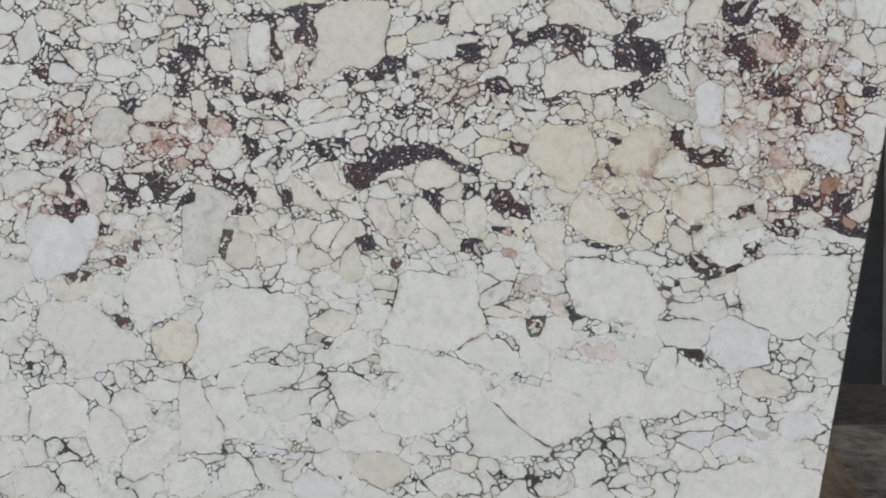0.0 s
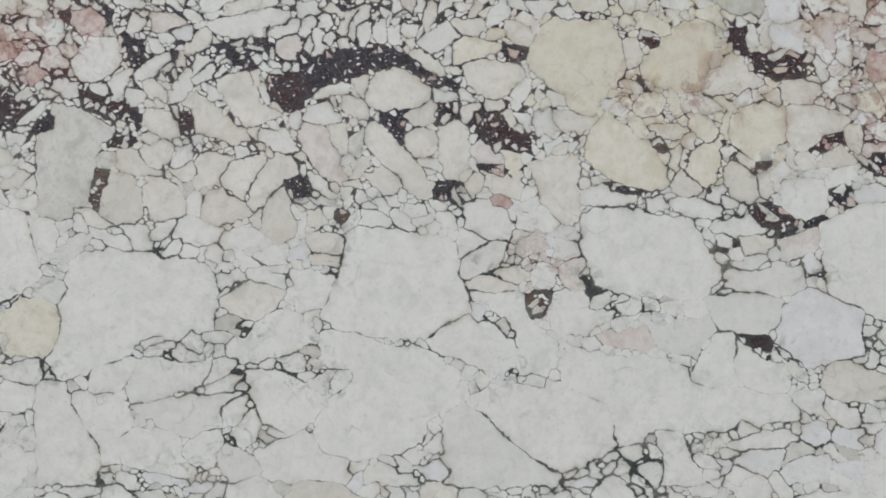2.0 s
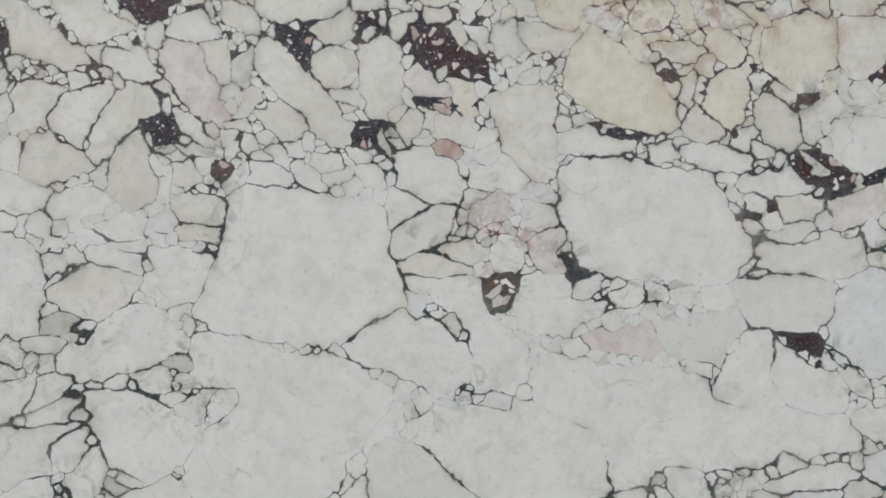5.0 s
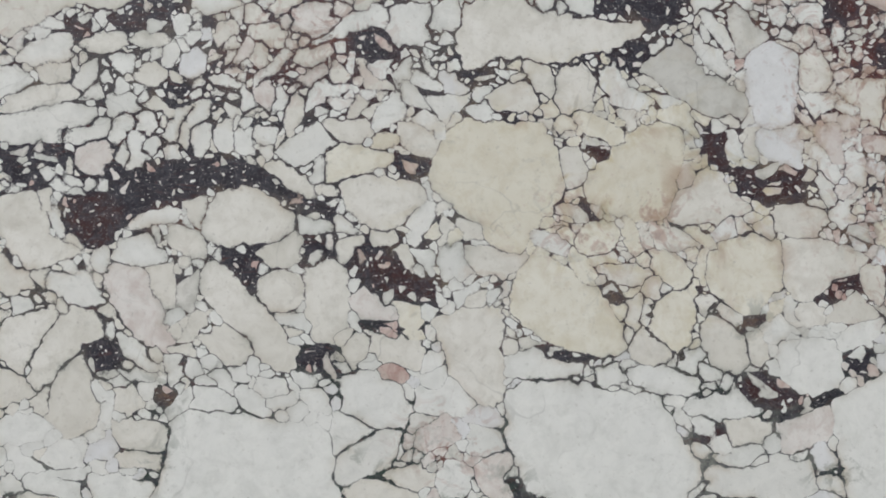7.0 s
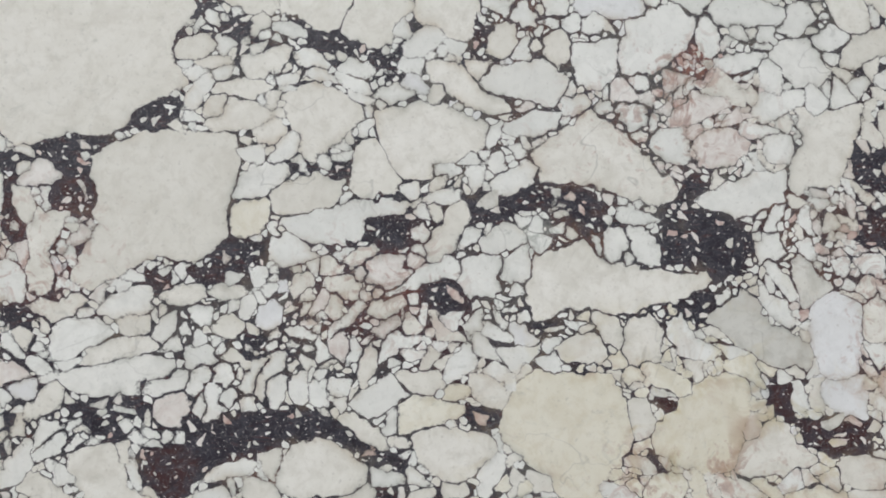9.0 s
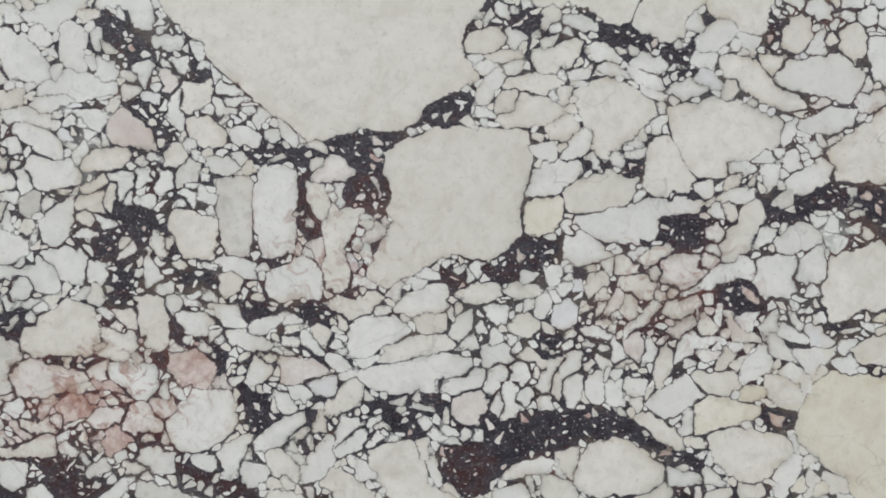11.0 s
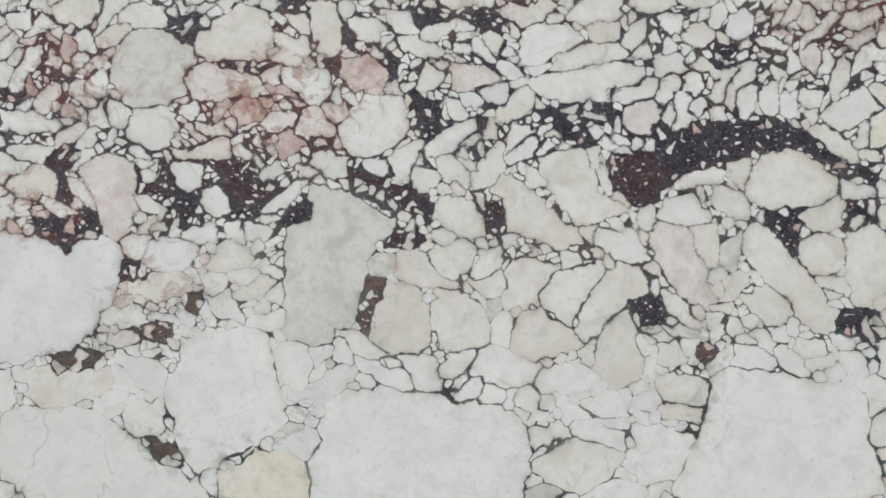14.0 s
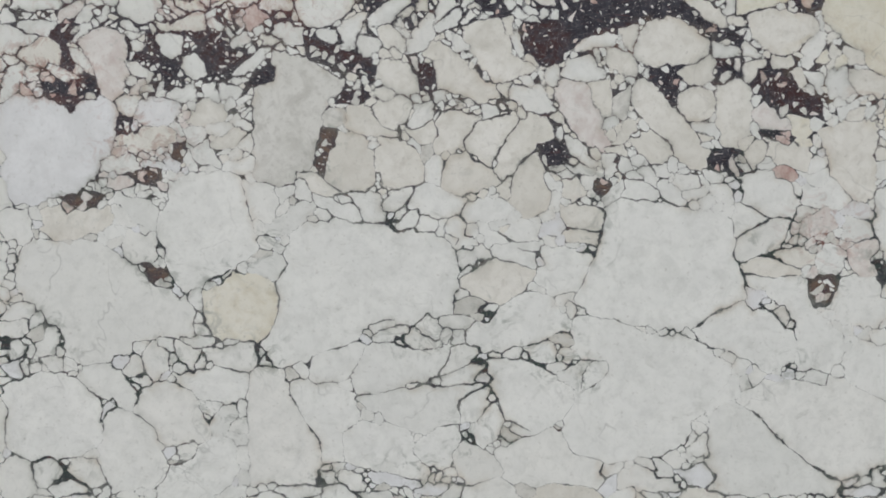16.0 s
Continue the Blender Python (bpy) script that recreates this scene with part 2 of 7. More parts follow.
def pocket(x, z, w, h, tilt, tone):
    """A place filled with cement only."""
    POCKETS.append((tone, (x, z, w, h, tilt)))


def seam(tone, *corners):
    """A place of plain outline filled with cement only."""
    POCKETS.append((tone, corners))


def crushed(x, z, w, h, tilt):
    """A place where the stone is broken small."""
    CRUSH.append((x, z, w, h, tilt))


angular(WHITE, (-0.471, 1.427), (-0.423, 1.422), (-0.415, 1.405), (-0.419, 1.375), (-0.456, 1.345), (-0.487, 1.346), (-0.510, 1.370), (-0.510, 1.387))
angular(PINK, (-0.574, 1.403), (-0.540, 1.412), (-0.516, 1.398), (-0.517, 1.374), (-0.548, 1.365), (-0.575, 1.365))
angular(WHITE, (-0.548, 1.351), (-0.524, 1.357), (-0.497, 1.346), (-0.496, 1.322), (-0.522, 1.316), (-0.546, 1.330))
angular(WHITE, (-0.474, 1.339), (-0.453, 1.345), (-0.429, 1.334), (-0.413, 1.313), (-0.413, 1.301), (-0.430, 1.305), (-0.457, 1.321))
angular(CREAM, (-0.377, 1.346), (-0.364, 1.351), (-0.340, 1.335), (-0.317, 1.317), (-0.324, 1.303), (-0.345, 1.301), (-0.372, 1.315))
angular(WHITE, (-0.350, 1.347), (-0.323, 1.341), (-0.306, 1.320), (-0.310, 1.314), (-0.337, 1.335))
angular(WHITE, (-0.292, 1.347), (-0.267, 1.370), (-0.247, 1.380), (-0.230, 1.366), (-0.241, 1.349), (-0.255, 1.336), (-0.282, 1.337))
angular(WHITE, (-0.365, 1.421), (-0.344, 1.417), (-0.333, 1.396), (-0.339, 1.386), (-0.359, 1.397))
angular(WHITE, (-0.344, 1.430), (-0.323, 1.433), (-0.310, 1.422), (-0.321, 1.402), (-0.338, 1.413))
angular(WHITE, (-0.171, 1.385), (-0.158, 1.389), (-0.151, 1.374), (-0.162, 1.367), (-0.170, 1.374))
angular(PINK, (-0.119, 1.410), (-0.095, 1.420), (-0.072, 1.416), (-0.076, 1.385), (-0.083, 1.375), (-0.103, 1.376), (-0.123, 1.387))
angular(WHITE, (-0.093, 1.372), (-0.073, 1.375), (-0.077, 1.355), (-0.094, 1.355))
angular(WHITE, (-0.176, 1.449), (-0.077, 1.446), (-0.082, 1.419), (-0.119, 1.410), (-0.157, 1.421))
angular(WHITE, (-0.007, 1.421), (0.020, 1.410), (0.020, 1.389), (-0.001, 1.390))
angular(WHITE, (0.021, 1.443), (0.059, 1.442), (0.058, 1.409), (0.044, 1.395), (0.027, 1.413))
angular(WHITE, (0.065, 1.442), (0.089, 1.442), (0.087, 1.401), (0.074, 1.391), (0.064, 1.402))
angular(WHITE, (0.092, 1.428), (0.116, 1.431), (0.112, 1.390), (0.098, 1.387), (0.088, 1.398))
angular(CREAM, (0.128, 1.386), (0.149, 1.393), (0.182, 1.368), (0.195, 1.340), (0.188, 1.330), (0.168, 1.338), (0.141, 1.359), (0.125, 1.376))
angular(CREAM, (0.070, 1.347), (0.100, 1.350), (0.141, 1.335), (0.164, 1.311), (0.161, 1.294), (0.139, 1.278), (0.112, 1.272), (0.078, 1.266), (0.057, 1.273), (0.041, 1.290), (0.048, 1.321))
angular(CREAM, (0.163, 1.294), (0.180, 1.287), (0.178, 1.263), (0.159, 1.246), (0.135, 1.245), (0.118, 1.258), (0.139, 1.278))
angular(CREAM, (0.018, 1.332), (0.049, 1.338), (0.048, 1.311), (0.038, 1.297), (0.018, 1.311))
angular(WHITE, (-0.037, 1.316), (-0.003, 1.326), (0.014, 1.318), (0.004, 1.305), (-0.031, 1.299), (-0.061, 1.300), (-0.051, 1.313))
angular(WHITE, (-0.065, 1.287), (-0.031, 1.289), (-0.008, 1.268), (-0.008, 1.256), (-0.046, 1.252), (-0.073, 1.263))
angular(CREAM, (-0.003, 1.302), (0.037, 1.291), (0.047, 1.267), (0.040, 1.250), (0.016, 1.261), (-0.007, 1.285))
angular(CREAM, (-0.203, 1.352), (-0.182, 1.354), (-0.166, 1.337), (-0.157, 1.299), (-0.140, 1.285), (-0.100, 1.274), (-0.131, 1.265), (-0.169, 1.249), (-0.186, 1.249), (-0.205, 1.273), (-0.225, 1.301), (-0.238, 1.322), (-0.234, 1.342))
angular(WHITE, (-0.162, 1.350), (-0.155, 1.347), (-0.146, 1.326), (-0.137, 1.289), (-0.147, 1.296), (-0.158, 1.326))
angular(CREAM, (-0.286, 1.323), (-0.269, 1.326), (-0.255, 1.312), (-0.242, 1.295), (-0.222, 1.274), (-0.199, 1.246), (-0.186, 1.246), (-0.179, 1.228), (-0.200, 1.219), (-0.237, 1.230), (-0.271, 1.238), (-0.278, 1.262), (-0.280, 1.289), (-0.304, 1.297))
angular(CREAM, (-0.372, 1.292), (-0.325, 1.287), (-0.308, 1.266), (-0.306, 1.235), (-0.326, 1.229), (-0.354, 1.237), (-0.380, 1.258))
angular(GREY, (-0.543, 1.307), (-0.488, 1.302), (-0.465, 1.277), (-0.432, 1.259), (-0.436, 1.239), (-0.464, 1.212), (-0.468, 1.185), (-0.470, 1.137), (-0.495, 1.094), (-0.544, 1.088), (-0.585, 1.100), (-0.579, 1.256), (-0.551, 1.262))
angular(GREY, (-0.468, 1.202), (-0.447, 1.212), (-0.426, 1.208), (-0.424, 1.191), (-0.434, 1.181), (-0.458, 1.185))
angular(CREAM, (-0.438, 1.171), (-0.414, 1.167), (-0.394, 1.156), (-0.388, 1.135), (-0.386, 1.094), (-0.400, 1.074), (-0.441, 1.082), (-0.461, 1.096), (-0.464, 1.113), (-0.453, 1.137))
angular(CREAM, (-0.423, 1.218), (-0.405, 1.224), (-0.389, 1.204), (-0.369, 1.176), (-0.342, 1.168), (-0.349, 1.162), (-0.383, 1.162), (-0.411, 1.170), (-0.427, 1.181))
angular(CREAM, (-0.381, 1.224), (-0.333, 1.229), (-0.323, 1.219), (-0.335, 1.188), (-0.356, 1.175), (-0.376, 1.183), (-0.389, 1.207))
angular(CREAM, (-0.377, 1.162), (-0.342, 1.161), (-0.315, 1.147), (-0.303, 1.113), (-0.310, 1.092), (-0.338, 1.079), (-0.372, 1.080), (-0.381, 1.115))
angular(WHITE, (-0.317, 1.219), (-0.286, 1.218), (-0.280, 1.197), (-0.301, 1.177), (-0.328, 1.175), (-0.324, 1.195))
angular(CREAM, (-0.283, 1.180), (-0.266, 1.200), (-0.225, 1.202), (-0.204, 1.205), (-0.219, 1.178), (-0.236, 1.152), (-0.240, 1.135), (-0.275, 1.132), (-0.284, 1.153))
angular(GREY, (-0.308, 1.147), (-0.288, 1.153), (-0.289, 1.126), (-0.303, 1.119))
angular(CREAM, (-0.211, 1.189), (-0.177, 1.201), (-0.149, 1.204), (-0.143, 1.190), (-0.168, 1.157), (-0.186, 1.130), (-0.193, 1.116), (-0.220, 1.131), (-0.233, 1.152), (-0.219, 1.172))
angular(CREAM, (-0.143, 1.193), (-0.125, 1.203), (-0.102, 1.192), (-0.085, 1.171), (-0.086, 1.154), (-0.117, 1.142), (-0.145, 1.122), (-0.170, 1.092), (-0.187, 1.103), (-0.179, 1.143))
angular(CREAM, (-0.261, 1.125), (-0.227, 1.131), (-0.200, 1.110), (-0.180, 1.102), (-0.173, 1.089), (-0.201, 1.079), (-0.242, 1.070), (-0.263, 1.077), (-0.272, 1.098))
angular(WHITE, (-0.299, 1.126), (-0.275, 1.129), (-0.265, 1.112), (-0.276, 1.085), (-0.297, 1.092))
angular(CREAM, (-0.145, 1.115), (-0.114, 1.135), (-0.104, 1.128), (-0.101, 1.094), (-0.092, 1.066), (-0.106, 1.039), (-0.141, 1.026), (-0.164, 1.061), (-0.160, 1.088))
angular(PINK, (-0.083, 1.256), (-0.046, 1.252), (-0.032, 1.241), (-0.026, 1.214), (-0.007, 1.183), (0.006, 1.152), (-0.001, 1.139), (-0.035, 1.153), (-0.061, 1.174), (-0.078, 1.202), (-0.087, 1.229))
angular(CREAM, (-0.032, 1.248), (0.002, 1.254), (0.005, 1.227), (0.004, 1.193), (-0.013, 1.193), (-0.026, 1.221))
angular(GREY, (0.008, 1.220), (0.036, 1.240), (0.035, 1.206), (0.028, 1.185), (0.007, 1.193))
angular(CREAM, (0.039, 1.243), (0.060, 1.253), (0.077, 1.245), (0.103, 1.217), (0.136, 1.176), (0.166, 1.134), (0.165, 1.107), (0.135, 1.108), (0.101, 1.143), (0.068, 1.178), (0.042, 1.212))
angular(CREAM, (0.117, 1.224), (0.145, 1.243), (0.172, 1.236), (0.178, 1.202), (0.157, 1.175), (0.137, 1.179), (0.120, 1.203))
angular(CREAM, (0.179, 1.243), (0.216, 1.255), (0.237, 1.234), (0.236, 1.207), (0.238, 1.166), (0.224, 1.150), (0.213, 1.133), (0.190, 1.140), (0.181, 1.168), (0.178, 1.202))
angular(CREAM, (0.047, 1.161), (0.075, 1.171), (0.105, 1.156), (0.105, 1.132), (0.094, 1.112), (0.074, 1.120), (0.047, 1.141), (0.030, 1.155))
angular(WHITE, (-0.065, 1.164), (-0.042, 1.153), (-0.008, 1.125), (-0.005, 1.111), (-0.029, 1.112), (-0.056, 1.133), (-0.069, 1.151))
angular(WHITE, (-0.005, 1.132), (0.016, 1.135), (0.017, 1.104), (-0.002, 1.094), (-0.010, 1.112))
angular(WHITE, (0.023, 1.131), (0.039, 1.120), (0.042, 1.103), (0.025, 1.100), (0.017, 1.114))
angular(WHITE, (0.040, 1.127), (0.060, 1.130), (0.067, 1.116), (0.053, 1.106), (0.041, 1.114))
angular(WHITE, (0.101, 1.129), (0.115, 1.125), (0.116, 1.108), (0.100, 1.105))
angular(WHITE, (0.114, 1.101), (0.148, 1.102), (0.144, 1.080), (0.120, 1.074), (0.110, 1.088))
angular(WHITE, (0.155, 1.107), (0.189, 1.106), (0.202, 1.096), (0.182, 1.086), (0.155, 1.090))
angular(WHITE, (0.165, 1.080), (0.195, 1.082), (0.211, 1.058), (0.205, 1.045), (0.174, 1.059))
angular(WHITE, (0.120, 1.071), (0.154, 1.080), (0.157, 1.066), (0.133, 1.053), (0.113, 1.061))
angular(WHITE, (0.032, 1.087), (0.073, 1.089), (0.089, 1.075), (0.082, 1.048), (0.044, 1.052), (0.024, 1.066))
angular(CREAM, (-0.071, 1.093), (-0.043, 1.099), (-0.037, 1.071), (-0.058, 1.055), (-0.071, 1.065))
angular(CREAM, (-0.079, 1.052), (-0.017, 1.050), (-0.005, 1.036), (-0.011, 1.009), (-0.059, 1.011), (-0.083, 1.032))
angular(WHITE, (-0.162, 1.245), (-0.107, 1.247), (-0.094, 1.223), (-0.088, 1.202), (-0.109, 1.196), (-0.142, 1.214), (-0.166, 1.232))
angular(WHITE, (-0.207, 1.216), (-0.176, 1.222), (-0.173, 1.201), (-0.201, 1.195))
angular(CREAM, (0.219, 1.347), (0.238, 1.360), (0.289, 1.363), (0.323, 1.354), (0.346, 1.343), (0.332, 1.320), (0.308, 1.297), (0.287, 1.284), (0.260, 1.291), (0.227, 1.326))
angular(YELLOW, (0.205, 1.404), (0.236, 1.410), (0.276, 1.396), (0.307, 1.388), (0.290, 1.375), (0.249, 1.366), (0.204, 1.354))
angular(CREAM, (0.206, 1.438), (0.264, 1.437), (0.277, 1.416), (0.250, 1.407), (0.209, 1.408))
angular(CREAM, (0.308, 1.435), (0.369, 1.434), (0.365, 1.407), (0.351, 1.387), (0.324, 1.394), (0.308, 1.415))
angular(YELLOW, (0.361, 1.393), (0.379, 1.420), (0.399, 1.433), (0.467, 1.431), (0.508, 1.430), (0.524, 1.389), (0.529, 1.334), (0.512, 1.308), (0.484, 1.288), (0.474, 1.268), (0.470, 1.248), (0.449, 1.252), (0.426, 1.266), (0.416, 1.290), (0.370, 1.322), (0.350, 1.340), (0.347, 1.353))
angular(CREAM, (0.527, 1.389), (0.554, 1.395), (0.564, 1.367), (0.550, 1.341), (0.533, 1.334))
angular(YELLOW, (0.556, 1.334), (0.574, 1.367), (0.616, 1.413), (0.657, 1.425), (0.700, 1.424), (0.693, 1.384), (0.689, 1.350), (0.674, 1.303), (0.647, 1.294), (0.600, 1.299), (0.566, 1.317))
angular(CREAM, (0.674, 1.297), (0.685, 1.323), (0.709, 1.350), (0.730, 1.366), (0.750, 1.355), (0.763, 1.328), (0.789, 1.300), (0.769, 1.294), (0.735, 1.281), (0.694, 1.286))
angular(YELLOW, (0.538, 1.273), (0.555, 1.290), (0.586, 1.296), (0.601, 1.285), (0.597, 1.258), (0.585, 1.245), (0.544, 1.253))
angular(WHITE, (0.758, 1.413), (0.778, 1.409), (0.777, 1.365), (0.760, 1.369))
angular(COOL, (0.791, 1.422), (0.862, 1.420), (0.858, 1.362), (0.824, 1.367), (0.794, 1.395))
angular(WHITE, (0.865, 1.396), (0.892, 1.392), (0.915, 1.357), (0.911, 1.341), (0.891, 1.345), (0.868, 1.376))
angular(WHITE, (0.922, 1.378), (0.936, 1.384), (0.952, 1.367), (0.945, 1.336), (0.921, 1.337))
angular(WHITE, (0.896, 1.307), (0.911, 1.317), (0.928, 1.307), (0.931, 1.286), (0.910, 1.278), (0.896, 1.291))
angular(CREAM, (0.809, 1.303), (0.837, 1.312), (0.877, 1.308), (0.897, 1.284), (0.883, 1.271), (0.849, 1.265), (0.816, 1.276))
angular(YELLOW, (0.717, 1.241), (0.748, 1.261), (0.782, 1.270), (0.822, 1.259), (0.825, 1.225), (0.817, 1.191), (0.793, 1.161), (0.759, 1.166), (0.733, 1.187), (0.716, 1.214))
angular(CREAM, (0.825, 1.259), (0.883, 1.260), (0.916, 1.249), (0.947, 1.235), (0.929, 1.215), (0.902, 1.209), (0.875, 1.183), (0.841, 1.177), (0.824, 1.198))
angular(CREAM, (0.936, 1.222), (0.963, 1.228), (0.972, 1.194), (0.962, 1.167), (0.942, 1.195))
angular(CREAM, (0.888, 1.155), (0.902, 1.182), (0.929, 1.192), (0.962, 1.157), (0.971, 1.146), (0.928, 1.148), (0.887, 1.145))
angular(CREAM, (0.827, 1.167), (0.854, 1.173), (0.885, 1.176), (0.881, 1.142), (0.860, 1.136), (0.833, 1.150))
angular(YELLOW, (0.469, 1.235), (0.490, 1.265), (0.514, 1.247), (0.544, 1.219), (0.570, 1.205), (0.583, 1.177), (0.603, 1.150), (0.609, 1.129), (0.596, 1.112), (0.548, 1.114), (0.514, 1.125), (0.474, 1.153), (0.454, 1.174), (0.459, 1.215))
angular(CREAM, (0.574, 1.232), (0.632, 1.234), (0.652, 1.223), (0.635, 1.200), (0.604, 1.204), (0.581, 1.215))
angular(CREAM, (0.607, 1.187), (0.635, 1.196), (0.634, 1.156), (0.623, 1.135), (0.610, 1.156))
angular(YELLOW, (0.644, 1.148), (0.658, 1.182), (0.686, 1.208), (0.706, 1.211), (0.706, 1.154), (0.698, 1.127), (0.677, 1.110), (0.650, 1.128))
angular(CREAM, (0.616, 1.136), (0.634, 1.145), (0.664, 1.124), (0.670, 1.107), (0.643, 1.094), (0.612, 1.105))
angular(CREAM, (0.715, 1.153), (0.732, 1.173), (0.752, 1.152), (0.772, 1.131), (0.768, 1.091), (0.744, 1.081), (0.717, 1.092), (0.711, 1.126))
angular(CREAM, (0.772, 1.138), (0.806, 1.144), (0.802, 1.110), (0.778, 1.091))
angular(WHITE, (0.809, 1.107), (0.833, 1.123), (0.900, 1.121), (0.900, 1.094), (0.893, 1.060), (0.859, 1.051), (0.838, 1.048), (0.818, 1.069))
angular(CREAM, (0.345, 1.167), (0.393, 1.182), (0.445, 1.188), (0.443, 1.140), (0.426, 1.127), (0.443, 1.106), (0.442, 1.066), (0.424, 1.046), (0.397, 1.063), (0.371, 1.095), (0.358, 1.129))
angular(WHITE, (0.443, 1.113), (0.481, 1.132), (0.514, 1.111), (0.551, 1.103), (0.547, 1.083), (0.507, 1.081), (0.466, 1.089), (0.442, 1.096))
angular(WHITE, (0.561, 1.096), (0.595, 1.102), (0.605, 1.075), (0.574, 1.069))
angular(WHITE, (0.609, 1.092), (0.656, 1.094), (0.703, 1.079), (0.696, 1.059), (0.655, 1.056), (0.615, 1.068))
angular(CREAM, (0.257, 1.152), (0.284, 1.145), (0.314, 1.151), (0.338, 1.130), (0.330, 1.103), (0.313, 1.110), (0.290, 1.117), (0.269, 1.111), (0.259, 1.125))
angular(RED, (0.269, 1.104), (0.296, 1.103), (0.316, 1.093), (0.309, 1.083), (0.275, 1.084))
angular(WHITE, (0.218, 1.092), (0.269, 1.104), (0.309, 1.083), (0.316, 1.065), (0.311, 1.032), (0.267, 1.029), (0.227, 1.051))
angular(CREAM, (0.222, 1.119), (0.243, 1.146), (0.267, 1.148), (0.256, 1.118), (0.242, 1.101))
angular(WHITE, (0.326, 1.082), (0.371, 1.091), (0.397, 1.060), (0.390, 1.043), (0.342, 1.041), (0.319, 1.055))
angular(WHITE, (0.390, 1.033), (0.430, 1.025), (0.440, 0.997), (0.409, 0.988), (0.382, 0.999))
angular(PINK, (0.237, 1.200), (0.258, 1.213), (0.305, 1.192), (0.311, 1.168), (0.284, 1.162), (0.250, 1.176))
angular(WHITE, (0.317, 1.242), (0.334, 1.242), (0.337, 1.225), (0.320, 1.225))
angular(WHITE, (0.355, 1.265), (0.382, 1.271), (0.405, 1.257), (0.408, 1.229), (0.388, 1.220), (0.364, 1.224), (0.354, 1.245))
angular(CREAM, (0.736, 1.024), (0.770, 1.030), (0.797, 1.015), (0.783, 0.989), (0.742, 0.990))
angular(PINK, (0.804, 1.015), (0.872, 1.034), (0.885, 1.020), (0.878, 0.986), (0.810, 0.978))
angular(WHITE, (-0.519, 1.010), (-0.449, 1.029), (-0.292, 1.011), (-0.252, 0.989), (-0.246, 0.948), (-0.248, 0.876), (-0.269, 0.863), (-0.331, 0.861), (-0.380, 0.852), (-0.428, 0.829), (-0.456, 0.816), (-0.498, 0.800), (-0.540, 0.780), (-0.567, 0.791), (-0.576, 0.840), (-0.550, 0.894), (-0.541, 0.962))
angular(WHITE, (-0.596, 0.778), (-0.540, 0.777), (-0.528, 0.735), (-0.509, 0.693), (-0.482, 0.665), (-0.473, 0.617), (-0.485, 0.579), (-0.602, 0.582))
angular(WHITE, (-0.520, 0.759), (-0.458, 0.761), (-0.431, 0.740), (-0.412, 0.705), (-0.421, 0.643), (-0.435, 0.623), (-0.470, 0.617), (-0.479, 0.658), (-0.502, 0.693), (-0.524, 0.742))
angular(WHITE, (-0.424, 0.760), (-0.423, 0.791), (-0.401, 0.815), (-0.353, 0.817), (-0.298, 0.812), (-0.257, 0.832), (-0.257, 0.804), (-0.258, 0.784), (-0.293, 0.760), (-0.335, 0.751), (-0.390, 0.735), (-0.411, 0.739))
angular(CREAM, (-0.240, 0.934), (-0.184, 0.957), (-0.150, 0.952), (-0.116, 0.934), (-0.123, 0.924), (-0.152, 0.898), (-0.179, 0.888), (-0.207, 0.896), (-0.237, 0.910))
angular(WHITE, (-0.245, 0.975), (-0.197, 0.984), (-0.191, 0.960), (-0.239, 0.948))
angular(WHITE, (-0.187, 0.987), (-0.149, 0.980), (-0.116, 0.962), (-0.123, 0.945), (-0.164, 0.956), (-0.187, 0.967))
angular(WHITE, (-0.108, 0.979), (-0.067, 0.981), (-0.020, 0.963), (-0.041, 0.922), (-0.056, 0.905), (-0.097, 0.903), (-0.123, 0.924), (-0.102, 0.951))
angular(CREAM, (-0.080, 1.012), (-0.012, 1.003), (-0.016, 0.980), (-0.067, 0.991))
angular(WHITE, (-0.235, 0.852), (-0.194, 0.868), (-0.179, 0.885), (-0.117, 0.904), (-0.084, 0.882), (-0.060, 0.858), (-0.061, 0.840), (-0.099, 0.828), (-0.147, 0.819), (-0.203, 0.803), (-0.233, 0.814), (-0.233, 0.831))
angular(WHITE, (-0.256, 0.845), (-0.239, 0.848), (-0.236, 0.824), (-0.257, 0.825))
angular(WHITE, (-0.137, 0.815), (-0.102, 0.824), (-0.082, 0.814), (-0.079, 0.793), (-0.090, 0.779), (-0.121, 0.791))
angular(WHITE, (-0.200, 0.789), (-0.141, 0.798), (-0.087, 0.762), (-0.060, 0.744), (-0.054, 0.724), (-0.075, 0.697), (-0.117, 0.663), (-0.172, 0.692), (-0.197, 0.748))
angular(WHITE, (-0.050, 0.861), (0.005, 0.856), (0.066, 0.834), (0.127, 0.832), (0.148, 0.825), (0.204, 0.782), (0.203, 0.745), (0.165, 0.711), (0.144, 0.684), (0.129, 0.650), (0.088, 0.631), (0.005, 0.619), (-0.050, 0.634), (-0.069, 0.676), (-0.061, 0.703), (-0.046, 0.744), (-0.005, 0.757), (0.002, 0.777), (-0.045, 0.792), (-0.058, 0.813))
angular(WHITE, (-0.418, 0.726), (-0.369, 0.738), (-0.293, 0.750), (-0.232, 0.752), (-0.204, 0.748), (-0.243, 0.725), (-0.247, 0.687), (-0.282, 0.681), (-0.296, 0.668), (-0.344, 0.679), (-0.398, 0.711))
angular(WHITE, (-0.243, 0.725), (-0.218, 0.738), (-0.198, 0.741), (-0.202, 0.713), (-0.216, 0.686), (-0.240, 0.687))
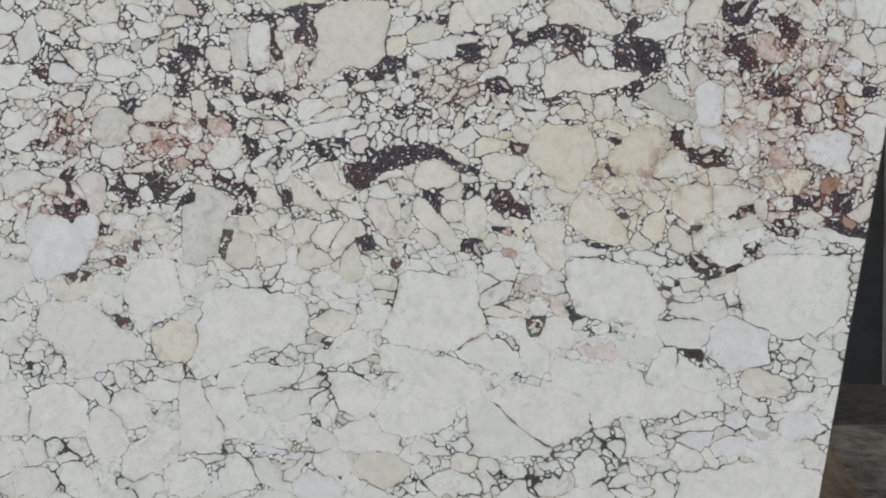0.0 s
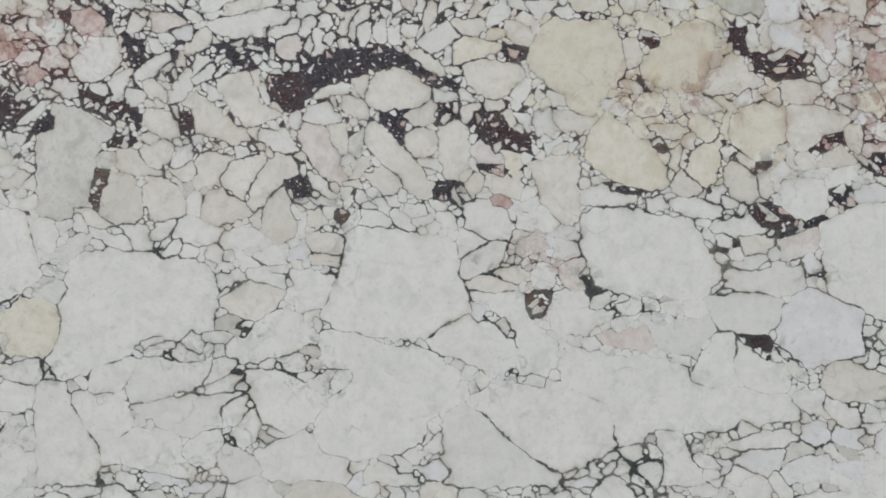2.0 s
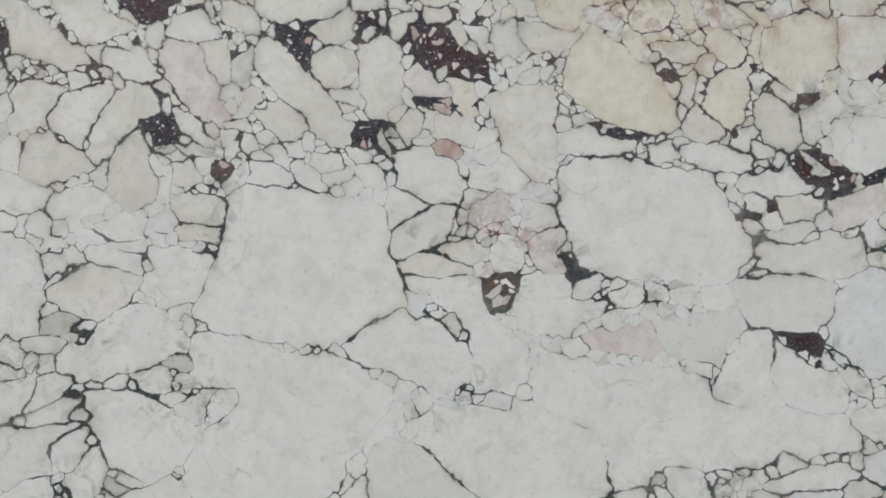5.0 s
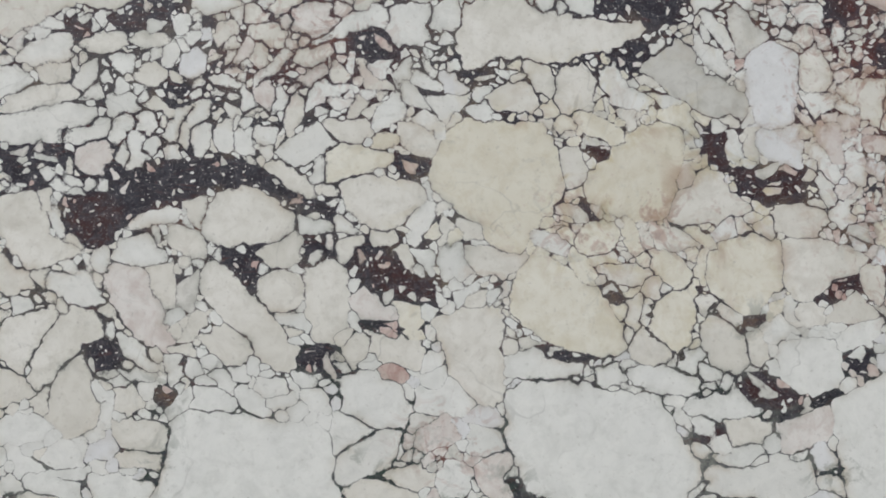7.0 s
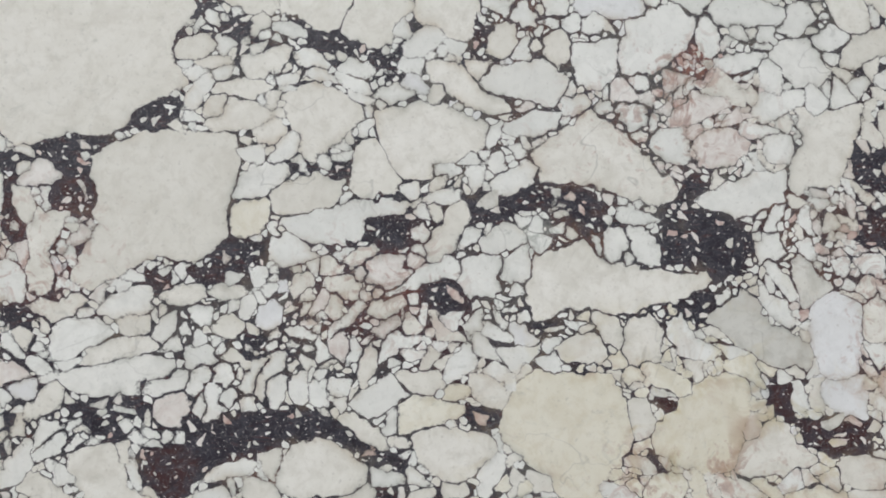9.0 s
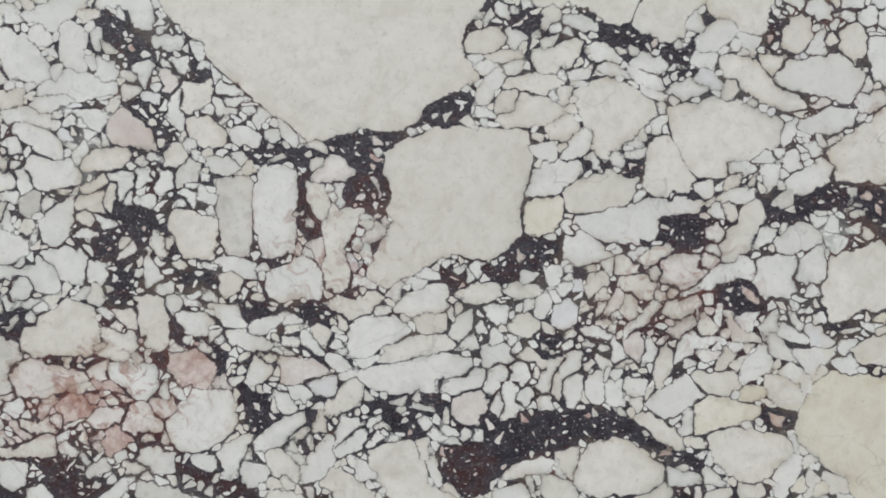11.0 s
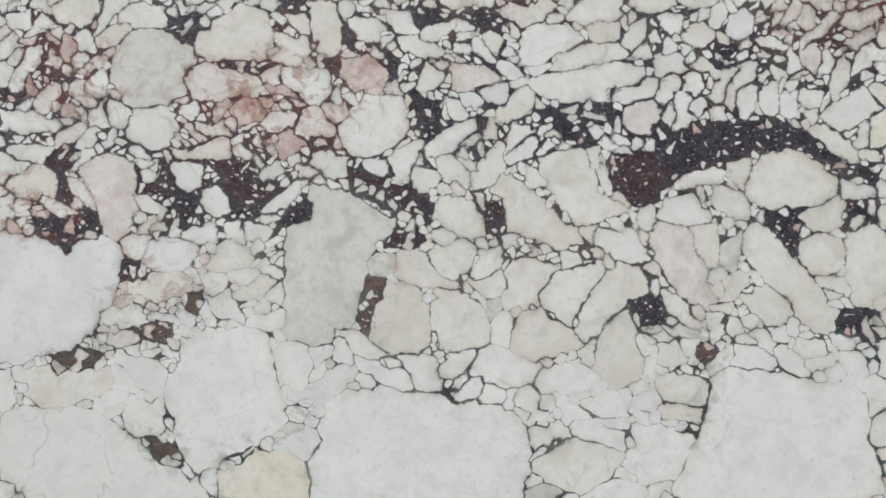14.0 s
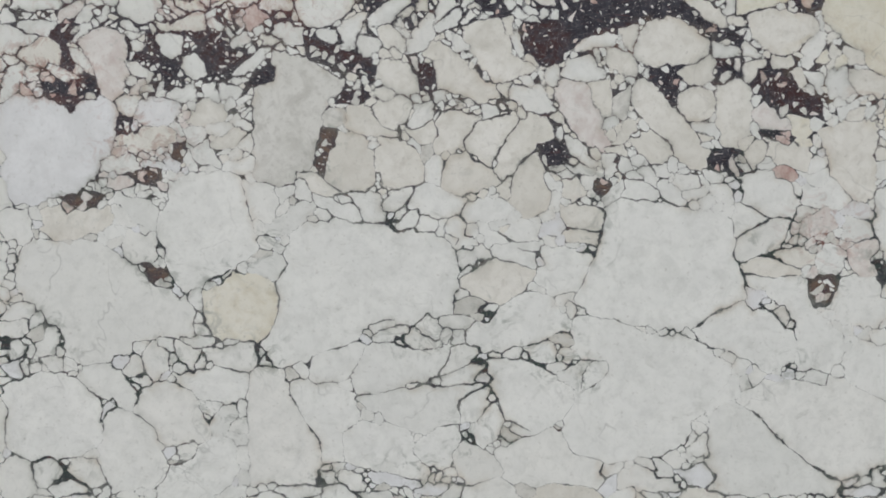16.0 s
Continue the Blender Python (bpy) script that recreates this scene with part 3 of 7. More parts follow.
angular(WHITE, (-0.282, 0.681), (-0.247, 0.680), (-0.242, 0.639), (-0.250, 0.611), (-0.277, 0.602), (-0.311, 0.620), (-0.338, 0.641), (-0.303, 0.661))
angular(WHITE, (-0.234, 0.673), (-0.206, 0.700), (-0.184, 0.720), (-0.172, 0.692), (-0.179, 0.665), (-0.207, 0.641), (-0.221, 0.659))
angular(COOL, (-0.408, 0.605), (-0.374, 0.607), (-0.305, 0.599), (-0.306, 0.578), (-0.340, 0.579), (-0.395, 0.587))
angular(WHITE, (0.018, 0.605), (0.053, 0.611), (0.107, 0.596), (0.127, 0.575), (0.120, 0.565), (0.017, 0.567))
angular(COOL, (0.114, 0.603), (0.169, 0.615), (0.199, 0.601), (0.198, 0.573), (0.154, 0.567))
angular(WHITE, (-0.187, 0.637), (-0.117, 0.663), (-0.076, 0.683), (-0.056, 0.634), (-0.009, 0.619), (0.005, 0.605), (-0.010, 0.578), (-0.175, 0.582))
angular(WHITE, (0.380, 0.918), (0.401, 0.931), (0.435, 0.934), (0.448, 0.923), (0.468, 0.895), (0.499, 0.888), (0.495, 0.871), (0.461, 0.858), (0.447, 0.841), (0.385, 0.853), (0.366, 0.874), (0.373, 0.898))
angular(CREAM, (0.217, 0.950), (0.252, 0.966), (0.306, 0.947), (0.326, 0.933), (0.278, 0.928), (0.227, 0.936))
angular(CREAM, (0.266, 0.969), (0.314, 0.981), (0.347, 0.960), (0.343, 0.946), (0.313, 0.944))
angular(WHITE, (0.234, 0.929), (0.312, 0.930), (0.333, 0.919), (0.345, 0.885), (0.365, 0.857), (0.385, 0.836), (0.391, 0.788), (0.370, 0.768), (0.315, 0.776), (0.323, 0.810), (0.310, 0.852), (0.277, 0.893), (0.237, 0.915))
angular(PINK, (0.494, 0.850), (0.556, 0.859), (0.569, 0.848), (0.575, 0.818), (0.562, 0.808), (0.507, 0.819), (0.460, 0.827), (0.474, 0.847))
angular(WHITE, (0.563, 0.859), (0.610, 0.865), (0.665, 0.873), (0.678, 0.863), (0.685, 0.842), (0.664, 0.822), (0.650, 0.795), (0.609, 0.803), (0.582, 0.814), (0.569, 0.838))
angular(WHITE, (0.499, 0.901), (0.537, 0.914), (0.557, 0.900), (0.543, 0.880), (0.509, 0.877))
angular(WHITE, (0.577, 0.899), (0.625, 0.902), (0.614, 0.881), (0.584, 0.879))
angular(WHITE, (0.632, 0.898), (0.666, 0.901), (0.672, 0.877), (0.651, 0.867), (0.631, 0.878))
angular(WHITE, (0.669, 0.907), (0.720, 0.909), (0.775, 0.915), (0.815, 0.900), (0.811, 0.859), (0.787, 0.840), (0.732, 0.838), (0.698, 0.845), (0.682, 0.876))
angular(WHITE, (0.715, 0.967), (0.769, 0.956), (0.810, 0.977), (0.857, 0.960), (0.856, 0.920), (0.808, 0.907), (0.768, 0.912), (0.703, 0.924), (0.701, 0.958))
angular(WHITE, (0.705, 0.975), (0.776, 0.990), (0.789, 0.983), (0.762, 0.959), (0.728, 0.954))
angular(COOL, (0.800, 0.839), (0.811, 0.893), (0.856, 0.920), (0.896, 0.905), (0.966, 0.883), (0.965, 0.787), (0.908, 0.782), (0.867, 0.769), (0.826, 0.791), (0.800, 0.819))
angular(WHITE, (0.664, 0.802), (0.685, 0.835), (0.719, 0.841), (0.732, 0.807), (0.724, 0.773), (0.737, 0.745), (0.703, 0.736), (0.649, 0.747), (0.642, 0.768))
angular(WHITE, (0.725, 0.827), (0.759, 0.806), (0.799, 0.785), (0.829, 0.750), (0.825, 0.733), (0.784, 0.727), (0.737, 0.749), (0.718, 0.787))
angular(WHITE, (0.835, 0.729), (0.859, 0.735), (0.893, 0.721), (0.899, 0.673), (0.858, 0.681), (0.832, 0.709))
angular(WHITE, (0.409, 0.829), (0.466, 0.807), (0.582, 0.797), (0.636, 0.775), (0.642, 0.748), (0.689, 0.733), (0.737, 0.738), (0.771, 0.727), (0.825, 0.723), (0.841, 0.695), (0.844, 0.674), (0.804, 0.668), (0.729, 0.663), (0.647, 0.662), (0.579, 0.660), (0.524, 0.634), (0.503, 0.631), (0.462, 0.642), (0.484, 0.710), (0.410, 0.746), (0.394, 0.781))
angular(WHITE, (0.260, 0.754), (0.308, 0.756), (0.370, 0.758), (0.403, 0.747), (0.444, 0.718), (0.491, 0.697), (0.511, 0.675), (0.503, 0.634), (0.476, 0.621), (0.441, 0.595), (0.393, 0.589), (0.338, 0.604), (0.292, 0.653), (0.258, 0.688), (0.211, 0.717))
angular(WHITE, (0.170, 0.711), (0.212, 0.724), (0.252, 0.702), (0.299, 0.653), (0.345, 0.611), (0.393, 0.582), (0.385, 0.558), (0.166, 0.564))
angular(WHITE, (0.572, 0.660), (0.613, 0.659), (0.639, 0.617), (0.659, 0.583), (0.658, 0.552), (0.576, 0.554), (0.591, 0.591), (0.575, 0.633))
angular(WHITE, (0.701, 0.637), (0.783, 0.655), (0.824, 0.654), (0.837, 0.633), (0.809, 0.620), (0.735, 0.625))
angular(COOL, (0.714, 0.605), (0.762, 0.621), (0.816, 0.613), (0.809, 0.579), (0.774, 0.566), (0.727, 0.581), (0.717, 0.595))
angular(COOL, (0.816, 0.600), (0.891, 0.605), (0.897, 0.556), (0.815, 0.558), (0.795, 0.573))
angular(COOL, (0.844, 0.667), (0.892, 0.666), (0.894, 0.625), (0.864, 0.615), (0.844, 0.640))
angular(COOL, (0.680, 0.610), (0.707, 0.606), (0.713, 0.581), (0.693, 0.575))
angular(COOL, (0.396, 0.575), (0.468, 0.574), (0.494, 0.556), (0.399, 0.558))
angular(COOL, (0.905, 0.659), (0.962, 0.651), (0.962, 0.617), (0.905, 0.625))
angular(COOL, (0.904, 0.591), (0.961, 0.596), (0.960, 0.555), (0.904, 0.570))
angular(WHITE, (0.442, 1.067), (0.469, 1.084), (0.548, 1.072), (0.646, 1.053), (0.670, 1.011), (0.694, 0.966), (0.696, 0.931), (0.665, 0.907), (0.584, 0.912), (0.515, 0.921), (0.465, 0.927), (0.450, 0.967), (0.438, 1.017))
angular(WHITE, (0.000, 1.054), (0.062, 1.062), (0.111, 1.046), (0.191, 1.034), (0.210, 1.013), (0.214, 0.964), (0.232, 0.898), (0.186, 0.875), (0.141, 0.841), (0.056, 0.848), (-0.023, 0.865), (-0.052, 0.891), (-0.020, 0.950))
angular(WHITE, (0.141, 0.843), (0.176, 0.865), (0.226, 0.889), (0.266, 0.873), (0.305, 0.832), (0.319, 0.807), (0.303, 0.787), (0.263, 0.773), (0.214, 0.799), (0.165, 0.821))
angular(CREAM, (0.989, 1.738), (1.024, 1.742), (1.028, 1.711), (1.003, 1.707), (0.986, 1.723))
angular(COOL, (1.155, 1.732), (1.203, 1.736), (1.201, 1.680), (1.182, 1.681), (1.162, 1.702))
angular(WHITE, (1.206, 1.766), (1.285, 1.763), (1.302, 1.732), (1.282, 1.667), (1.250, 1.658), (1.206, 1.680))
angular(CREAM, (1.064, 1.659), (1.097, 1.661), (1.096, 1.638), (1.071, 1.644))
angular(CREAM, (1.170, 1.610), (1.201, 1.650), (1.230, 1.639), (1.249, 1.613), (1.254, 1.582), (1.253, 1.562), (1.229, 1.573), (1.199, 1.589))
angular(CREAM, (1.244, 1.613), (1.281, 1.617), (1.293, 1.581), (1.280, 1.561), (1.253, 1.572))
angular(COOL, (1.152, 1.581), (1.179, 1.590), (1.214, 1.579), (1.223, 1.558), (1.213, 1.538), (1.178, 1.544), (1.159, 1.565))
angular(CREAM, (1.232, 1.523), (1.258, 1.552), (1.280, 1.556), (1.292, 1.531), (1.279, 1.516), (1.247, 1.509))
angular(GREY, (1.073, 1.598), (1.091, 1.628), (1.105, 1.607), (1.119, 1.577), (1.114, 1.552), (1.084, 1.558), (1.070, 1.578))
angular(GREY, (1.002, 1.560), (1.025, 1.580), (1.044, 1.564), (1.041, 1.539), (1.019, 1.544))
angular(YELLOW, (1.079, 1.538), (1.104, 1.562), (1.113, 1.526), (1.103, 1.509), (1.088, 1.522))
angular(CREAM, (1.051, 1.513), (1.066, 1.540), (1.088, 1.517), (1.093, 1.502), (1.068, 1.497))
angular(WHITE, (1.121, 1.521), (1.139, 1.546), (1.163, 1.520), (1.162, 1.499), (1.137, 1.498))
angular(WHITE, (1.173, 1.519), (1.198, 1.529), (1.217, 1.508), (1.212, 1.488), (1.182, 1.489))
angular(YELLOW, (1.165, 1.494), (1.182, 1.499), (1.206, 1.478), (1.231, 1.477), (1.226, 1.457), (1.196, 1.455), (1.172, 1.469))
angular(RUST, (1.150, 1.485), (1.162, 1.492), (1.176, 1.464), (1.171, 1.439), (1.154, 1.449))
angular(CREAM, (1.065, 1.472), (1.082, 1.482), (1.112, 1.461), (1.113, 1.425), (1.103, 1.413), (1.076, 1.421), (1.064, 1.442))
angular(CREAM, (0.910, 1.469), (0.937, 1.481), (0.987, 1.480), (0.982, 1.449), (0.971, 1.412), (0.946, 1.430))
angular(WHITE, (0.981, 1.434), (1.007, 1.459), (1.026, 1.443), (1.021, 1.410), (0.976, 1.412))
angular(WHITE, (1.112, 1.463), (1.132, 1.480), (1.141, 1.455), (1.143, 1.429), (1.126, 1.435))
angular(RED, (0.952, 1.653), (0.992, 1.662), (1.001, 1.611), (1.031, 1.615), (1.025, 1.580), (0.995, 1.576), (0.950, 1.602))
angular(COOL, (1.055, 1.392), (1.095, 1.393), (1.135, 1.402), (1.175, 1.396), (1.187, 1.375), (1.186, 1.335), (1.182, 1.294), (1.162, 1.287), (1.128, 1.301), (1.093, 1.315), (1.064, 1.333), (1.065, 1.363))
angular(WHITE, (1.183, 1.418), (1.225, 1.435), (1.277, 1.423), (1.266, 1.353), (1.253, 1.335), (1.233, 1.343), (1.219, 1.374), (1.200, 1.400))
angular(CREAM, (1.014, 1.329), (1.049, 1.346), (1.061, 1.333), (1.058, 1.313), (1.039, 1.319))
angular(YELLOW, (0.993, 1.302), (1.038, 1.303), (1.083, 1.295), (1.085, 1.267), (1.062, 1.252), (1.046, 1.227), (1.016, 1.233), (1.012, 1.254))
angular(YELLOW, (0.958, 1.280), (0.988, 1.295), (1.002, 1.274), (1.012, 1.248), (0.992, 1.239), (0.962, 1.250))
angular(RUST, (1.099, 1.261), (1.117, 1.273), (1.142, 1.275), (1.162, 1.260), (1.141, 1.240), (1.121, 1.228), (1.104, 1.236))
angular(CREAM, (1.131, 1.238), (1.171, 1.242), (1.168, 1.232), (1.136, 1.230))
angular(CREAM, (1.177, 1.272), (1.202, 1.274), (1.198, 1.243), (1.179, 1.241))
angular(CREAM, (1.222, 1.278), (1.249, 1.293), (1.238, 1.237), (1.215, 1.213), (1.211, 1.238))
angular(CREAM, (1.217, 1.304), (1.252, 1.313), (1.249, 1.295), (1.222, 1.283))
angular(CREAM, (1.059, 1.232), (1.087, 1.246), (1.101, 1.231), (1.086, 1.224))
angular(WHITE, (0.976, 1.224), (0.997, 1.234), (1.031, 1.228), (1.036, 1.202), (1.016, 1.193), (0.991, 1.203))
angular(CREAM, (1.030, 1.172), (1.050, 1.184), (1.080, 1.188), (1.110, 1.170), (1.104, 1.157), (1.074, 1.148), (1.045, 1.154))
angular(RUST, (1.154, 1.169), (1.174, 1.176), (1.197, 1.163), (1.193, 1.137), (1.183, 1.133), (1.164, 1.148))
angular(WHITE, (1.005, 1.157), (1.015, 1.172), (1.035, 1.154), (1.009, 1.142))
angular(WHITE, (1.059, 1.133), (1.084, 1.145), (1.139, 1.136), (1.188, 1.122), (1.213, 1.117), (1.207, 1.082), (1.168, 1.103), (1.113, 1.114), (1.064, 1.121))
angular(WHITE, (0.989, 1.127), (1.029, 1.126), (1.033, 1.106), (1.008, 1.107))
angular(WHITE, (1.039, 1.111), (1.054, 1.118), (1.088, 1.115), (1.058, 1.100), (1.038, 1.096))
angular(COOL, (0.943, 1.098), (0.974, 1.113), (1.008, 1.107), (1.033, 1.091), (1.008, 1.079), (0.945, 1.080))
angular(WHITE, (1.038, 1.086), (1.068, 1.103), (1.098, 1.099), (1.122, 1.076), (1.038, 1.078))
angular(WHITE, (1.118, 1.099), (1.138, 1.101), (1.167, 1.083), (1.137, 1.078))
angular(RED, (0.980, 1.366), (1.014, 1.355), (1.038, 1.314), (1.013, 1.309), (0.988, 1.300), (0.979, 1.330))
angular(CREAM, (-0.526, 1.989), (-0.444, 1.989), (-0.286, 1.989), (-0.080, 1.989), (-0.065, 1.961), (-0.072, 1.933), (-0.091, 1.917), (-0.102, 1.896), (-0.100, 1.879), (-0.081, 1.857), (-0.081, 1.847), (-0.117, 1.825), (-0.157, 1.812), (-0.165, 1.793), (-0.192, 1.780), (-0.239, 1.781), (-0.276, 1.768), (-0.300, 1.762), (-0.313, 1.758), (-0.332, 1.784), (-0.363, 1.798), (-0.400, 1.831), (-0.444, 1.874), (-0.465, 1.903), (-0.497, 1.925), (-0.515, 1.952))
angular(WHITE, (-0.601, 1.986), (-0.534, 1.983), (-0.528, 1.948), (-0.531, 1.921), (-0.557, 1.921), (-0.560, 1.948), (-0.591, 1.949), (-0.601, 1.941))
angular(WHITE, (-0.536, 1.909), (-0.486, 1.913), (-0.489, 1.893), (-0.533, 1.890))
angular(PINK, (-0.523, 1.866), (-0.505, 1.866), (-0.489, 1.851), (-0.497, 1.831), (-0.512, 1.835))
angular(WHITE, (-0.507, 1.882), (-0.481, 1.882), (-0.476, 1.862), (-0.497, 1.858))
angular(CREAM, (-0.486, 1.847), (-0.463, 1.858), (-0.447, 1.846), (-0.447, 1.815), (-0.471, 1.800), (-0.494, 1.800), (-0.492, 1.823))
angular(WHITE, (-0.444, 1.854), (-0.413, 1.842), (-0.405, 1.826), (-0.429, 1.823), (-0.442, 1.835))
angular(PINK, (-0.590, 1.793), (-0.575, 1.812), (-0.554, 1.801), (-0.525, 1.777), (-0.525, 1.746), (-0.538, 1.746), (-0.569, 1.751), (-0.590, 1.766))
angular(WHITE, (-0.601, 1.882), (-0.578, 1.874), (-0.570, 1.855), (-0.585, 1.840), (-0.601, 1.840))
angular(CREAM, (-0.481, 1.792), (-0.450, 1.796), (-0.429, 1.776), (-0.426, 1.757), (-0.450, 1.753), (-0.476, 1.769))
angular(WHITE, (-0.426, 1.780), (-0.397, 1.783), (-0.382, 1.768), (-0.387, 1.752), (-0.413, 1.756))
angular(WHITE, (-0.450, 1.742), (-0.418, 1.737), (-0.403, 1.722), (-0.424, 1.718), (-0.450, 1.726))
angular(WHITE, (-0.374, 1.776), (-0.355, 1.779), (-0.353, 1.764), (-0.366, 1.752), (-0.374, 1.760))
angular(WHITE, (-0.408, 1.811), (-0.392, 1.811), (-0.384, 1.803), (-0.400, 1.795))
angular(GREY, (-0.494, 1.730), (-0.476, 1.742), (-0.458, 1.730), (-0.465, 1.707), (-0.489, 1.696), (-0.497, 1.708))
angular(WHITE, (-0.549, 1.727), (-0.531, 1.727), (-0.528, 1.708), (-0.543, 1.700), (-0.554, 1.712))
angular(WHITE, (-0.520, 1.727), (-0.499, 1.727), (-0.497, 1.692), (-0.517, 1.677), (-0.523, 1.700))
angular(GREY, (-0.439, 1.711), (-0.403, 1.718), (-0.390, 1.706), (-0.393, 1.668), (-0.401, 1.606), (-0.429, 1.606), (-0.437, 1.660))
angular(CREAM, (-0.494, 1.669), (-0.439, 1.668), (-0.437, 1.622), (-0.445, 1.603), (-0.481, 1.607), (-0.502, 1.650))
angular(WHITE, (-0.382, 1.722), (-0.356, 1.729), (-0.327, 1.721), (-0.330, 1.651), (-0.335, 1.605), (-0.382, 1.606), (-0.390, 1.644), (-0.387, 1.691))
angular(CREAM, (-0.324, 1.713), (-0.293, 1.705), (-0.288, 1.682), (-0.280, 1.651), (-0.304, 1.651), (-0.314, 1.674), (-0.327, 1.697))
angular(WHITE, (-0.282, 1.709), (-0.266, 1.705), (-0.259, 1.673), (-0.277, 1.658))
angular(CREAM, (-0.208, 1.750), (-0.181, 1.766), (-0.144, 1.781), (-0.106, 1.784), (-0.074, 1.780), (-0.015, 1.772), (-0.011, 1.733), (-0.011, 1.693), (-0.012, 1.662), (-0.025, 1.639), (-0.034, 1.616), (-0.071, 1.597), (-0.114, 1.609), (-0.140, 1.602), (-0.183, 1.572), (-0.215, 1.557), (-0.241, 1.573), (-0.203, 1.650), (-0.208, 1.680), (-0.206, 1.704), (-0.211, 1.727))
angular(WHITE, (-0.250, 1.751), (-0.234, 1.759), (-0.226, 1.743), (-0.240, 1.732))
angular(WHITE, (-0.226, 1.751), (-0.213, 1.759), (-0.213, 1.739), (-0.224, 1.735))
angular(CREAM, (-0.100, 1.901), (-0.078, 1.914), (-0.046, 1.920), (-0.032, 1.903), (-0.046, 1.890), (-0.073, 1.879), (-0.097, 1.885))
angular(WHITE, (-0.056, 1.955), (-0.040, 1.958), (-0.026, 1.939), (-0.035, 1.930), (-0.056, 1.941))
angular(WHITE, (-0.046, 1.917), (-0.024, 1.919), (-0.011, 1.903), (-0.030, 1.884), (-0.041, 1.895))
angular(CREAM, (-0.052, 1.827), (-0.025, 1.834), (-0.018, 1.805), (-0.026, 1.791), (-0.053, 1.802))
angular(CREAM, (-0.036, 1.989), (0.017, 1.989), (0.045, 1.988), (0.048, 1.960), (0.039, 1.946), (0.016, 1.944), (-0.013, 1.958), (-0.029, 1.971))
angular(WHITE, (-0.316, 1.736), (-0.298, 1.736), (-0.293, 1.724), (-0.311, 1.721))
angular(CREAM, (0.051, 1.988), (0.155, 1.988), (0.152, 1.965), (0.138, 1.938), (0.121, 1.913), (0.099, 1.921), (0.083, 1.938), (0.051, 1.946), (0.048, 1.971))
angular(WHITE, (0.040, 1.933), (0.061, 1.935), (0.088, 1.921), (0.091, 1.908), (0.066, 1.911), (0.045, 1.922))
angular(CREAM, (-0.002, 1.884), (0.016, 1.889), (0.061, 1.900), (0.072, 1.897), (0.060, 1.873), (0.038, 1.854), (0.006, 1.854), (-0.004, 1.868))
angular(WHITE, (0.069, 1.892), (0.093, 1.894), (0.120, 1.869), (0.093, 1.861), (0.076, 1.870))
angular(CREAM, (0.134, 1.921), (0.160, 1.970), (0.177, 1.988), (0.232, 1.988), (0.242, 1.959), (0.225, 1.937), (0.213, 1.904), (0.175, 1.899), (0.148, 1.905))
angular(CREAM, (0.248, 1.988), (0.331, 1.987), (0.335, 1.959), (0.329, 1.909), (0.295, 1.904), (0.263, 1.915), (0.242, 1.948))
angular(WHITE, (0.341, 1.970), (0.380, 1.969), (0.382, 1.947), (0.368, 1.939), (0.341, 1.959))
angular(CREAM, (0.340, 1.920), (0.362, 1.936), (0.390, 1.931), (0.383, 1.898), (0.366, 1.881), (0.345, 1.892))
angular(WHITE, (0.374, 1.953), (0.396, 1.964), (0.415, 1.947), (0.412, 1.925), (0.395, 1.920), (0.379, 1.931))
angular(CREAM, (0.306, 1.871), (0.328, 1.890), (0.353, 1.876), (0.355, 1.859), (0.338, 1.849), (0.316, 1.854))
angular(CREAM, (0.423, 1.914), (0.456, 1.925), (0.464, 1.903), (0.459, 1.848), (0.437, 1.845), (0.424, 1.875))
angular(WHITE, (0.419, 1.980), (0.441, 1.986), (0.463, 1.975), (0.462, 1.941), (0.429, 1.944))
angular(WHITE, (0.467, 1.903), (0.528, 1.902), (0.532, 1.852), (0.503, 1.831), (0.470, 1.836), (0.463, 1.870))
angular(COOL, (0.468, 1.958), (0.486, 1.987), (0.575, 1.986), (0.574, 1.941), (0.540, 1.935), (0.479, 1.938))
angular(WHITE, (0.540, 1.930), (0.586, 1.957), (0.633, 1.963), (0.652, 1.935), (0.631, 1.896), (0.582, 1.847), (0.543, 1.847), (0.533, 1.880))
angular(CREAM, (0.256, 1.874), (0.317, 1.873), (0.327, 1.849), (0.359, 1.826), (0.386, 1.804), (0.337, 1.805), (0.299, 1.816), (0.272, 1.833), (0.256, 1.855))
angular(WHITE, (0.213, 1.888), (0.224, 1.899), (0.251, 1.882), (0.245, 1.855), (0.215, 1.866))
angular(CREAM, (0.054, 1.829), (0.098, 1.845), (0.130, 1.834), (0.162, 1.812), (0.170, 1.790), (0.145, 1.774), (0.123, 1.753), (0.095, 1.726), (0.079, 1.737), (0.069, 1.775), (0.056, 1.807))
angular(CREAM, (0.021, 1.792), (0.043, 1.813), (0.059, 1.775), (0.042, 1.762), (0.015, 1.765), (0.013, 1.781))
angular(CREAM, (0.184, 1.801), (0.217, 1.809), (0.249, 1.817), (0.298, 1.805), (0.331, 1.794), (0.347, 1.788), (0.341, 1.761), (0.324, 1.739), (0.291, 1.729), (0.258, 1.708), (0.220, 1.714), (0.204, 1.735), (0.189, 1.774))
angular(WHITE, (0.347, 1.788), (0.364, 1.794), (0.358, 1.761), (0.341, 1.745), (0.336, 1.767))
angular(CREAM, (0.156, 1.758), (0.183, 1.768), (0.199, 1.746), (0.214, 1.708), (0.208, 1.692), (0.165, 1.682), (0.143, 1.693), (0.150, 1.725))
angular(CREAM, (0.036, 1.700), (0.090, 1.715), (0.138, 1.709), (0.133, 1.688), (0.121, 1.672), (0.084, 1.667), (0.040, 1.662))
